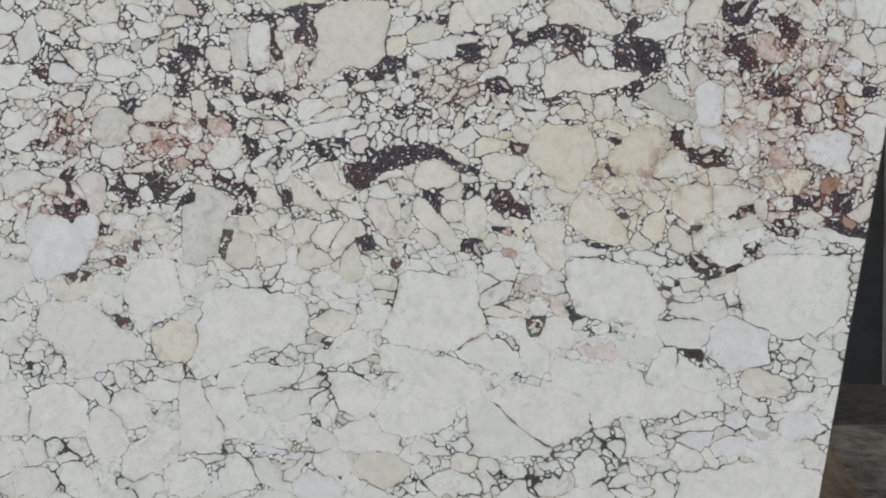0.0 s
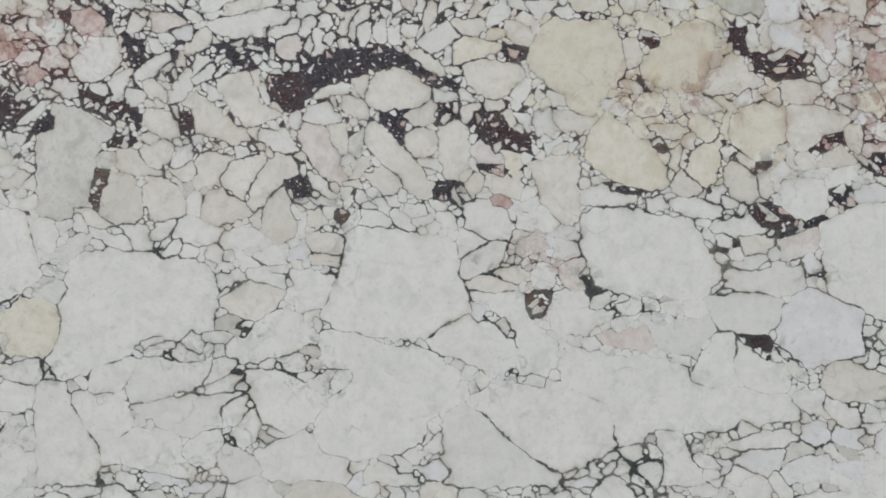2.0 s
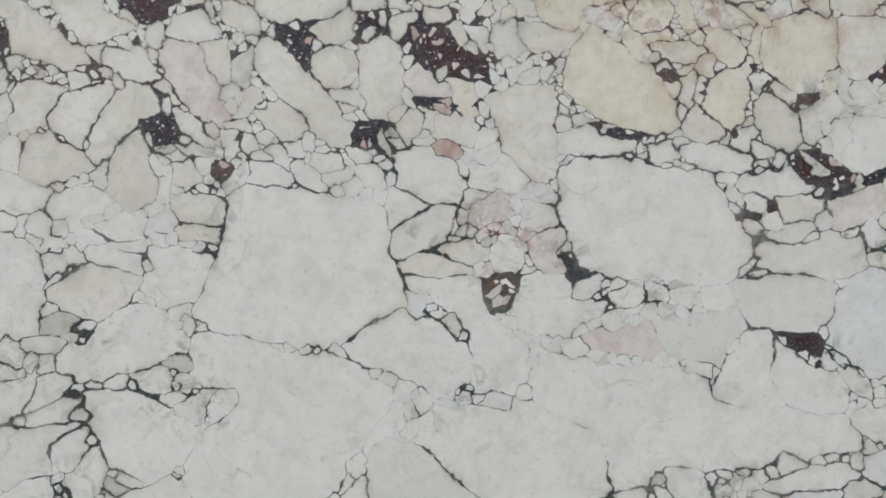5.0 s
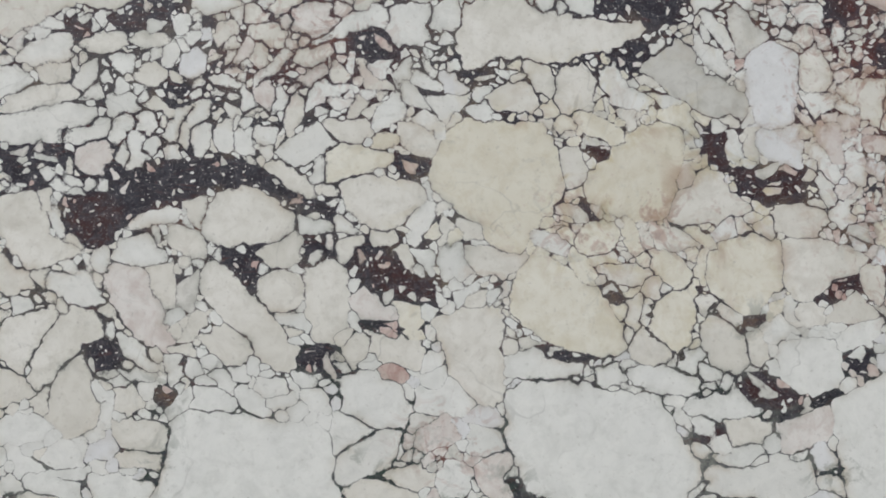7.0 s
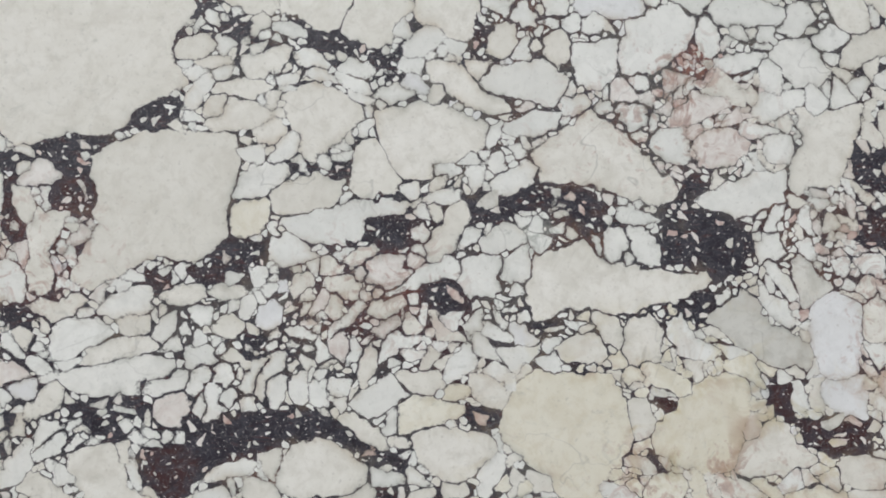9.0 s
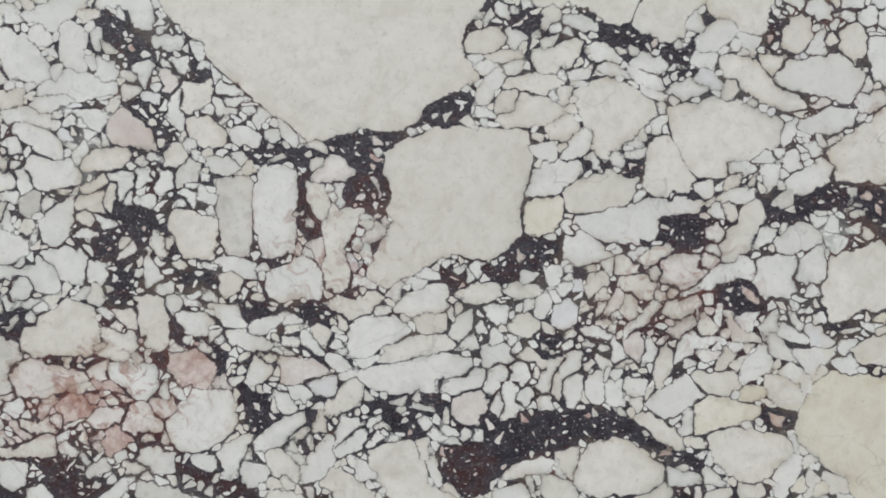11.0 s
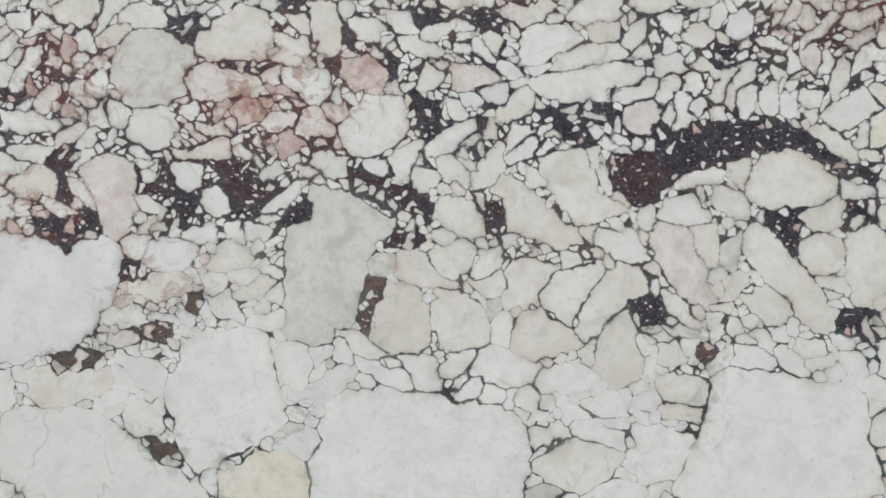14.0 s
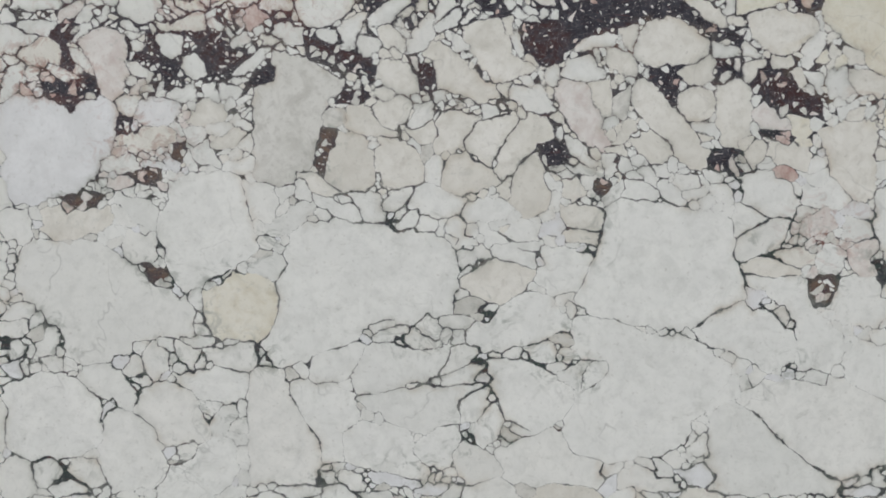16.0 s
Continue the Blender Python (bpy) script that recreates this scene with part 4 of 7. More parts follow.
angular(WHITE, (0.123, 1.742), (0.150, 1.752), (0.144, 1.731), (0.117, 1.731))
angular(WHITE, (0.364, 1.788), (0.403, 1.804), (0.441, 1.798), (0.435, 1.776), (0.402, 1.769), (0.374, 1.766), (0.358, 1.777))
angular(WHITE, (0.442, 1.820), (0.470, 1.828), (0.492, 1.814), (0.475, 1.798), (0.447, 1.793))
angular(WHITE, (0.368, 1.750), (0.390, 1.755), (0.395, 1.739), (0.379, 1.731))
angular(WHITE, (0.335, 1.728), (0.363, 1.744), (0.367, 1.717), (0.345, 1.712))
angular(WHITE, (0.302, 1.718), (0.335, 1.726), (0.334, 1.701), (0.312, 1.685))
angular(CREAM, (0.441, 1.771), (0.469, 1.787), (0.491, 1.803), (0.513, 1.792), (0.535, 1.770), (0.562, 1.748), (0.583, 1.726), (0.604, 1.692), (0.609, 1.676), (0.586, 1.660), (0.531, 1.672), (0.477, 1.694), (0.400, 1.706), (0.395, 1.733), (0.407, 1.749))
angular(WHITE, (0.579, 1.769), (0.627, 1.791), (0.624, 1.725), (0.600, 1.725), (0.567, 1.753))
angular(WHITE, (0.525, 1.819), (0.569, 1.814), (0.568, 1.781), (0.546, 1.770), (0.527, 1.797))
angular(CREAM, (-0.934, 1.049), (-0.907, 1.055), (-0.823, 1.054), (-0.811, 1.038), (-0.831, 1.022), (-0.877, 1.006), (-0.909, 1.000), (-0.935, 1.020))
angular(WHITE, (-0.810, 1.077), (-0.759, 1.060), (-0.746, 1.044), (-0.747, 1.018), (-0.785, 1.031), (-0.810, 1.057))
angular(WHITE, (-0.975, 0.981), (-0.948, 1.010), (-0.910, 0.994), (-0.858, 1.000), (-0.813, 0.980), (-0.781, 0.960), (-0.750, 0.928), (-0.725, 0.908), (-0.693, 0.892), (-0.680, 0.875), (-0.688, 0.836), (-0.727, 0.836), (-0.779, 0.830), (-0.799, 0.811), (-0.832, 0.798), (-0.885, 0.791), (-0.904, 0.805), (-0.906, 0.831), (-0.928, 0.864), (-0.947, 0.877), (-0.978, 0.903), (-0.989, 0.949))
angular(WHITE, (-0.796, 1.009), (-0.747, 1.012), (-0.745, 0.967), (-0.788, 0.960), (-0.803, 0.986))
angular(WHITE, (-0.741, 1.012), (-0.726, 1.089), (-0.699, 1.114), (-0.616, 1.113), (-0.604, 1.075), (-0.586, 1.030), (-0.574, 0.985), (-0.607, 0.959), (-0.659, 0.927), (-0.679, 0.914), (-0.705, 0.914), (-0.724, 0.940), (-0.729, 0.973))
angular(WHITE, (-0.604, 1.088), (-0.565, 1.094), (-0.540, 1.068), (-0.553, 1.029), (-0.586, 1.030))
angular(YELLOW, (-0.669, 0.908), (-0.620, 0.940), (-0.575, 0.936), (-0.543, 0.900), (-0.538, 0.855), (-0.558, 0.829), (-0.649, 0.829), (-0.667, 0.869))
angular(WHITE, (-0.773, 0.810), (-0.753, 0.827), (-0.730, 0.817), (-0.728, 0.777), (-0.755, 0.761), (-0.774, 0.771))
angular(WHITE, (-0.714, 0.826), (-0.675, 0.816), (-0.682, 0.797), (-0.689, 0.777), (-0.708, 0.790))
angular(WHITE, (-0.669, 0.816), (-0.623, 0.816), (-0.590, 0.822), (-0.578, 0.796), (-0.592, 0.773), (-0.624, 0.777), (-0.669, 0.797))
angular(WHITE, (-0.806, 0.791), (-0.780, 0.804), (-0.774, 0.778), (-0.794, 0.765), (-0.814, 0.771))
angular(WHITE, (-0.725, 0.771), (-0.683, 0.783), (-0.650, 0.783), (-0.598, 0.770), (-0.606, 0.730), (-0.632, 0.711), (-0.651, 0.724), (-0.678, 0.724), (-0.703, 0.751))
angular(WHITE, (-0.788, 0.738), (-0.742, 0.761), (-0.690, 0.744), (-0.678, 0.704), (-0.666, 0.658), (-0.759, 0.645), (-0.796, 0.712))
angular(WHITE, (-1.017, 0.753), (-0.977, 0.772), (-0.918, 0.779), (-0.873, 0.752), (-0.848, 0.725), (-0.847, 0.659), (-0.891, 0.629), (-0.983, 0.633), (-1.021, 0.660))
angular(WHITE, (-0.956, 0.818), (-0.915, 0.857), (-0.909, 0.831), (-0.930, 0.805), (-0.963, 0.792))
angular(WHITE, (-1.013, 0.858), (-0.973, 0.868), (-0.964, 0.841), (-0.994, 0.832), (-1.014, 0.832))
angular(WHITE, (-0.944, 1.696), (-0.931, 1.704), (-0.926, 1.690), (-0.942, 1.653), (-0.952, 1.648), (-0.953, 1.669))
angular(CREAM, (-0.907, 1.672), (-0.880, 1.677), (-0.836, 1.676), (-0.828, 1.658), (-0.823, 1.636), (-0.828, 1.612), (-0.853, 1.618), (-0.879, 1.637), (-0.896, 1.653))
angular(COOL, (-0.939, 1.626), (-0.925, 1.637), (-0.898, 1.642), (-0.874, 1.626), (-0.855, 1.615), (-0.855, 1.596), (-0.871, 1.583), (-0.901, 1.583), (-0.936, 1.594))
angular(WHITE, (-0.815, 1.684), (-0.799, 1.695), (-0.780, 1.681), (-0.783, 1.660), (-0.804, 1.647), (-0.812, 1.663))
angular(WHITE, (-0.815, 1.625), (-0.799, 1.644), (-0.772, 1.662), (-0.745, 1.665), (-0.718, 1.646), (-0.692, 1.632), (-0.686, 1.622), (-0.708, 1.606), (-0.745, 1.598), (-0.777, 1.601), (-0.809, 1.612))
angular(GREY, (-0.702, 1.688), (-0.684, 1.699), (-0.665, 1.691), (-0.668, 1.670), (-0.689, 1.662), (-0.702, 1.670))
angular(WHITE, (-0.740, 1.707), (-0.718, 1.707), (-0.702, 1.696), (-0.705, 1.683), (-0.734, 1.689))
angular(WHITE, (-0.660, 1.672), (-0.638, 1.693), (-0.625, 1.704), (-0.628, 1.672), (-0.635, 1.640), (-0.654, 1.619), (-0.670, 1.635), (-0.676, 1.656))
angular(WHITE, (-0.633, 1.640), (-0.606, 1.656), (-0.593, 1.658), (-0.601, 1.632), (-0.617, 1.621), (-0.630, 1.627))
angular(WHITE, (-0.681, 1.624), (-0.633, 1.619), (-0.614, 1.603), (-0.617, 1.571), (-0.649, 1.579), (-0.659, 1.595))
angular(WHITE, (-0.611, 1.600), (-0.577, 1.605), (-0.580, 1.581), (-0.590, 1.568), (-0.609, 1.576))
angular(WHITE, (-0.740, 1.598), (-0.692, 1.595), (-0.676, 1.614), (-0.654, 1.592), (-0.651, 1.571), (-0.654, 1.555), (-0.675, 1.561), (-0.708, 1.577), (-0.740, 1.582))
angular(WHITE, (-0.732, 1.556), (-0.675, 1.550), (-0.697, 1.540), (-0.724, 1.534), (-0.732, 1.540))
angular(WHITE, (-0.804, 1.601), (-0.750, 1.601), (-0.756, 1.590), (-0.783, 1.585), (-0.804, 1.593))
angular(WHITE, (-0.804, 1.580), (-0.761, 1.580), (-0.742, 1.569), (-0.745, 1.556), (-0.772, 1.559), (-0.799, 1.569))
angular(WHITE, (-0.887, 1.586), (-0.815, 1.585), (-0.809, 1.572), (-0.836, 1.572), (-0.879, 1.575))
angular(CREAM, (-0.890, 1.554), (-0.858, 1.562), (-0.836, 1.556), (-0.831, 1.538), (-0.852, 1.522), (-0.890, 1.525), (-0.909, 1.546))
angular(WHITE, (-0.963, 1.533), (-0.931, 1.541), (-0.930, 1.514), (-0.955, 1.512), (-0.966, 1.522))
angular(CREAM, (-0.809, 1.540), (-0.777, 1.551), (-0.745, 1.542), (-0.742, 1.521), (-0.772, 1.516), (-0.809, 1.519))
angular(COOL, (-0.879, 1.482), (-0.858, 1.490), (-0.850, 1.474), (-0.866, 1.466))
angular(GREY, (-0.812, 1.487), (-0.799, 1.508), (-0.766, 1.516), (-0.734, 1.511), (-0.705, 1.487), (-0.699, 1.471), (-0.718, 1.449), (-0.713, 1.428), (-0.739, 1.412), (-0.766, 1.402), (-0.798, 1.413), (-0.815, 1.444))
angular(CREAM, (-0.697, 1.513), (-0.670, 1.529), (-0.638, 1.555), (-0.606, 1.542), (-0.598, 1.518), (-0.601, 1.491), (-0.611, 1.470), (-0.643, 1.470), (-0.686, 1.471), (-0.702, 1.481))
angular(CREAM, (-0.582, 1.539), (-0.553, 1.541), (-0.542, 1.533), (-0.548, 1.507), (-0.569, 1.518))
angular(CREAM, (-0.550, 1.555), (-0.521, 1.554), (-0.508, 1.533), (-0.508, 1.486), (-0.527, 1.475), (-0.548, 1.507), (-0.553, 1.523))
angular(CREAM, (-0.598, 1.513), (-0.558, 1.512), (-0.548, 1.491), (-0.569, 1.465), (-0.606, 1.476), (-0.590, 1.486))
angular(PINK, (-0.718, 1.465), (-0.675, 1.471), (-0.633, 1.454), (-0.611, 1.439), (-0.633, 1.428), (-0.675, 1.418), (-0.707, 1.423), (-0.718, 1.444))
angular(WHITE, (-0.585, 1.460), (-0.564, 1.467), (-0.521, 1.459), (-0.516, 1.433), (-0.537, 1.412), (-0.564, 1.420), (-0.580, 1.438))
angular(RED, (-0.505, 1.475), (-0.463, 1.480), (-0.442, 1.454), (-0.447, 1.422), (-0.484, 1.433), (-0.505, 1.454))
angular(RED, (-0.606, 1.444), (-0.569, 1.430), (-0.558, 1.415), (-0.580, 1.420), (-0.601, 1.428))
angular(WHITE, (-0.505, 1.531), (-0.458, 1.528), (-0.442, 1.514), (-0.452, 1.501), (-0.484, 1.499), (-0.495, 1.517))
angular(WHITE, (-0.431, 1.504), (-0.394, 1.506), (-0.360, 1.485), (-0.368, 1.472), (-0.394, 1.475), (-0.416, 1.483))
angular(WHITE, (-0.548, 1.618), (-0.532, 1.623), (-0.500, 1.591), (-0.516, 1.589), (-0.537, 1.605))
angular(CREAM, (-0.442, 1.580), (-0.421, 1.588), (-0.405, 1.575), (-0.410, 1.554), (-0.431, 1.549), (-0.443, 1.565))
angular(WHITE, (-0.526, 1.570), (-0.500, 1.570), (-0.503, 1.554), (-0.521, 1.554))
angular(WHITE, (-0.466, 1.565), (-0.437, 1.551), (-0.442, 1.541), (-0.463, 1.549))
angular(WHITE, (-0.564, 1.700), (-0.553, 1.703), (-0.548, 1.682), (-0.561, 1.674))
angular(WHITE, (-0.500, 1.554), (-0.468, 1.544), (-0.458, 1.533), (-0.484, 1.536))
angular(WHITE, (-0.976, 1.408), (-0.944, 1.410), (-0.911, 1.397), (-0.887, 1.389), (-0.895, 1.378), (-0.944, 1.373), (-0.976, 1.373))
angular(WHITE, (-0.855, 1.407), (-0.823, 1.423), (-0.820, 1.381), (-0.852, 1.381))
angular(WHITE, (-0.718, 1.412), (-0.702, 1.418), (-0.697, 1.402), (-0.710, 1.388), (-0.721, 1.399))
angular(CREAM, (-0.707, 1.388), (-0.665, 1.396), (-0.654, 1.372), (-0.707, 1.373))
angular(RED, (-0.659, 1.407), (-0.627, 1.423), (-0.601, 1.401), (-0.611, 1.386), (-0.643, 1.380))
angular(CREAM, (-0.296, 1.664), (-0.280, 1.679), (-0.233, 1.674), (-0.254, 1.648), (-0.267, 1.621), (-0.269, 1.600), (-0.254, 1.579), (-0.275, 1.558), (-0.293, 1.558), (-0.298, 1.579), (-0.296, 1.616))
angular(YELLOW, (-0.029, 1.672), (-0.019, 1.687), (0.007, 1.695), (0.033, 1.682), (0.035, 1.656), (0.027, 1.635), (0.002, 1.627), (-0.019, 1.640), (-0.027, 1.656))
angular(WHITE, (0.141, 1.676), (0.225, 1.683), (0.244, 1.680), (0.225, 1.664), (0.172, 1.654), (0.162, 1.634), (0.151, 1.618), (0.120, 1.621), (0.089, 1.626), (0.064, 1.634), (0.048, 1.645), (0.053, 1.655), (0.090, 1.663))
angular(WHITE, (0.038, 1.627), (0.058, 1.635), (0.089, 1.616), (0.105, 1.603), (0.084, 1.593), (0.048, 1.588), (0.032, 1.598))
angular(CREAM, (-0.275, 1.553), (-0.228, 1.555), (-0.217, 1.545), (-0.238, 1.526), (-0.264, 1.519), (-0.285, 1.527), (-0.296, 1.540))
angular(WHITE, (-0.196, 1.542), (-0.160, 1.560), (-0.123, 1.563), (-0.123, 1.531), (-0.144, 1.523), (-0.181, 1.524), (-0.207, 1.532))
angular(CREAM, (-0.176, 1.521), (-0.149, 1.523), (-0.126, 1.526), (-0.129, 1.500), (-0.150, 1.492), (-0.173, 1.500))
angular(WHITE, (-0.267, 1.506), (-0.243, 1.527), (-0.202, 1.524), (-0.176, 1.505), (-0.223, 1.484), (-0.233, 1.469), (-0.265, 1.466), (-0.272, 1.485))
angular(CREAM, (-0.217, 1.484), (-0.170, 1.497), (-0.129, 1.492), (-0.108, 1.479), (-0.129, 1.471), (-0.181, 1.463), (-0.223, 1.461))
angular(WHITE, (-0.202, 1.458), (-0.171, 1.466), (-0.129, 1.466), (-0.095, 1.463), (-0.093, 1.432), (-0.108, 1.419), (-0.155, 1.413), (-0.202, 1.419), (-0.275, 1.437), (-0.275, 1.448), (-0.223, 1.453))
angular(WHITE, (-0.082, 1.479), (-0.056, 1.484), (-0.038, 1.478), (-0.035, 1.457), (-0.056, 1.442), (-0.077, 1.447))
angular(WHITE, (-0.046, 1.452), (-0.020, 1.457), (-0.015, 1.437), (-0.025, 1.421), (-0.046, 1.429))
angular(WHITE, (-0.077, 1.536), (-0.056, 1.544), (-0.040, 1.531), (-0.046, 1.512), (-0.061, 1.507), (-0.074, 1.520))
angular(CREAM, (-0.040, 1.518), (-0.014, 1.525), (0.001, 1.512), (-0.004, 1.496), (-0.030, 1.491), (-0.043, 1.505))
angular(WHITE, (-0.004, 1.551), (0.014, 1.559), (0.017, 1.536), (0.009, 1.515), (-0.002, 1.517))
angular(COOL, (0.022, 1.536), (0.037, 1.546), (0.055, 1.533), (0.055, 1.514), (0.037, 1.502), (0.017, 1.509))
angular(WHITE, (-0.113, 1.521), (-0.092, 1.531), (-0.087, 1.515), (-0.098, 1.494), (-0.113, 1.484), (-0.124, 1.492))
angular(WHITE, (-0.090, 1.520), (-0.077, 1.515), (-0.072, 1.499), (-0.087, 1.494))
angular(WHITE, (-0.020, 1.546), (-0.004, 1.549), (-0.004, 1.533), (-0.020, 1.525))
angular(WHITE, (0.007, 1.590), (0.032, 1.588), (0.027, 1.562), (0.017, 1.562))
angular(COOL, (0.043, 1.572), (0.058, 1.572), (0.061, 1.556), (0.045, 1.554))
angular(CREAM, (0.074, 1.582), (0.099, 1.579), (0.097, 1.556), (0.068, 1.546), (0.063, 1.561))
angular(CREAM, (0.105, 1.603), (0.141, 1.600), (0.156, 1.587), (0.135, 1.577), (0.110, 1.577))
angular(PINK, (0.166, 1.597), (0.225, 1.607), (0.238, 1.576), (0.225, 1.550), (0.202, 1.550), (0.171, 1.566))
angular(CREAM, (0.115, 1.571), (0.151, 1.576), (0.166, 1.561), (0.161, 1.545), (0.130, 1.540), (0.110, 1.556))
angular(WHITE, (0.084, 1.538), (0.097, 1.538), (0.094, 1.522), (0.081, 1.520))
angular(WHITE, (0.047, 1.504), (0.078, 1.509), (0.104, 1.493), (0.099, 1.486), (0.063, 1.494))
angular(WHITE, (0.011, 1.436), (0.037, 1.468), (0.058, 1.475), (0.063, 1.462), (0.042, 1.436), (0.037, 1.405), (0.021, 1.410))
angular(WHITE, (0.114, 1.431), (0.140, 1.431), (0.145, 1.415), (0.124, 1.405), (0.111, 1.415))
angular(PINK, (0.120, 1.493), (0.135, 1.509), (0.145, 1.493), (0.145, 1.467), (0.135, 1.457), (0.119, 1.467))
angular(CREAM, (0.155, 1.467), (0.176, 1.483), (0.181, 1.451), (0.160, 1.420), (0.150, 1.431))
angular(CREAM, (0.181, 1.540), (0.225, 1.545), (0.224, 1.508), (0.192, 1.511), (0.171, 1.524))
angular(WHITE, (-0.046, 1.413), (-0.020, 1.426), (-0.005, 1.416), (-0.015, 1.395), (-0.041, 1.395))
angular(WHITE, (-0.059, 1.416), (-0.046, 1.400), (-0.057, 1.379), (-0.072, 1.395))
angular(WHITE, (-0.181, 1.406), (-0.160, 1.408), (-0.160, 1.395), (-0.176, 1.395))
angular(COOL, (-0.322, 1.438), (-0.280, 1.443), (-0.280, 1.411), (-0.312, 1.422))
angular(PINK, (-0.355, 1.467), (-0.312, 1.466), (-0.286, 1.448), (-0.317, 1.440), (-0.349, 1.432))
angular(WHITE, (-0.312, 1.401), (-0.296, 1.406), (-0.296, 1.380), (-0.312, 1.375))
angular(WHITE, (-0.348, 1.524), (-0.317, 1.522), (-0.306, 1.506), (-0.327, 1.501), (-0.346, 1.511))
angular(WHITE, (-0.348, 1.493), (-0.322, 1.490), (-0.327, 1.480), (-0.348, 1.480))
angular(WHITE, (-0.960, 1.355), (-0.922, 1.360), (-0.898, 1.355), (-0.895, 1.336), (-0.922, 1.329), (-0.954, 1.334))
angular(CREAM, (-0.965, 1.321), (-0.938, 1.329), (-0.895, 1.323), (-0.881, 1.305), (-0.900, 1.286), (-0.943, 1.286), (-0.968, 1.297))
angular(WHITE, (-0.965, 1.275), (-0.938, 1.286), (-0.927, 1.278), (-0.943, 1.265), (-0.962, 1.265))
angular(PINK, (-0.860, 1.328), (-0.836, 1.342), (-0.809, 1.342), (-0.788, 1.328), (-0.790, 1.294), (-0.782, 1.265), (-0.793, 1.244), (-0.814, 1.228), (-0.830, 1.238), (-0.836, 1.270), (-0.852, 1.307))
angular(WHITE, (-0.873, 1.313), (-0.860, 1.313), (-0.844, 1.286), (-0.838, 1.270), (-0.854, 1.275), (-0.871, 1.297))
angular(WHITE, (-0.739, 1.334), (-0.713, 1.336), (-0.694, 1.328), (-0.697, 1.302), (-0.713, 1.291), (-0.734, 1.297))
angular(CREAM, (-0.739, 1.352), (-0.697, 1.355), (-0.665, 1.376), (-0.654, 1.360), (-0.659, 1.339), (-0.691, 1.336), (-0.734, 1.339))
angular(WHITE, (-0.779, 1.323), (-0.755, 1.318), (-0.753, 1.328), (-0.761, 1.302), (-0.779, 1.302))
angular(WHITE, (-0.790, 1.291), (-0.771, 1.289), (-0.747, 1.265), (-0.755, 1.249), (-0.777, 1.267))
angular(WHITE, (-0.694, 1.294), (-0.675, 1.299), (-0.646, 1.281), (-0.654, 1.262), (-0.675, 1.265), (-0.697, 1.281))
angular(WHITE, (-0.622, 1.323), (-0.590, 1.336), (-0.580, 1.323), (-0.596, 1.310), (-0.633, 1.307))
angular(WHITE, (-0.619, 1.265), (-0.601, 1.281), (-0.580, 1.297), (-0.553, 1.312), (-0.548, 1.305), (-0.569, 1.281), (-0.601, 1.260), (-0.619, 1.257))
angular(COOL, (-0.976, 1.235), (-0.922, 1.238), (-0.868, 1.233), (-0.830, 1.238), (-0.809, 1.217), (-0.806, 1.191), (-0.814, 1.159), (-0.822, 1.132), (-0.841, 1.101), (-0.894, 1.071), (-0.943, 1.060), (-0.991, 1.068), (-1.008, 1.121), (-1.002, 1.217))
angular(WHITE, (-0.806, 1.228), (-0.787, 1.238), (-0.766, 1.233), (-0.771, 1.207), (-0.787, 1.196), (-0.803, 1.212))
angular(COOL, (-0.771, 1.222), (-0.739, 1.228), (-0.702, 1.223), (-0.697, 1.207), (-0.713, 1.188), (-0.745, 1.183), (-0.774, 1.191))
angular(CREAM, (-0.809, 1.164), (-0.777, 1.178), (-0.734, 1.183), (-0.707, 1.178), (-0.712, 1.162), (-0.744, 1.149), (-0.777, 1.141), (-0.806, 1.151))
angular(CREAM, (-0.694, 1.191), (-0.675, 1.217), (-0.654, 1.233), (-0.627, 1.215), (-0.622, 1.196), (-0.643, 1.188), (-0.675, 1.186))
angular(WHITE, (-0.723, 1.233), (-0.707, 1.244), (-0.675, 1.260), (-0.670, 1.238), (-0.675, 1.225), (-0.707, 1.225))
angular(WHITE, (-0.643, 1.244), (-0.622, 1.249), (-0.601, 1.244), (-0.606, 1.228), (-0.633, 1.225))
angular(WHITE, (-0.777, 1.254), (-0.750, 1.246), (-0.745, 1.238), (-0.766, 1.238))
angular(WHITE, (-0.734, 1.270), (-0.723, 1.270), (-0.723, 1.233), (-0.739, 1.228))
angular(WHITE, (-0.691, 1.159), (-0.659, 1.162), (-0.643, 1.133), (-0.633, 1.117), (-0.654, 1.123), (-0.680, 1.133))
angular(PINK, (-0.819, 1.098), (-0.782, 1.101), (-0.776, 1.085), (-0.803, 1.080), (-0.822, 1.085))
angular(WHITE, (0.520, 1.658), (0.537, 1.663), (0.580, 1.639), (0.546, 1.637), (0.519, 1.646))
angular(WHITE, (0.530, 1.635), (0.552, 1.631), (0.575, 1.606), (0.577, 1.577), (0.560, 1.572), (0.542, 1.595))
angular(CREAM, (0.402, 1.598), (0.468, 1.619), (0.484, 1.596), (0.528, 1.590), (0.560, 1.572), (0.598, 1.566), (0.648, 1.576), (0.653, 1.559), (0.625, 1.543), (0.613, 1.526), (0.574, 1.522), (0.535, 1.511), (0.497, 1.512), (0.465, 1.524), (0.438, 1.524), (0.410, 1.503), (0.389, 1.525), (0.390, 1.564))
angular(WHITE, (0.632, 1.673), (0.672, 1.695), (0.718, 1.709), (0.764, 1.711), (0.769, 1.665), (0.726, 1.654), (0.686, 1.643), (0.659, 1.655), (0.637, 1.667))
angular(WHITE, (0.597, 1.656), (0.614, 1.650), (0.621, 1.627), (0.605, 1.633))
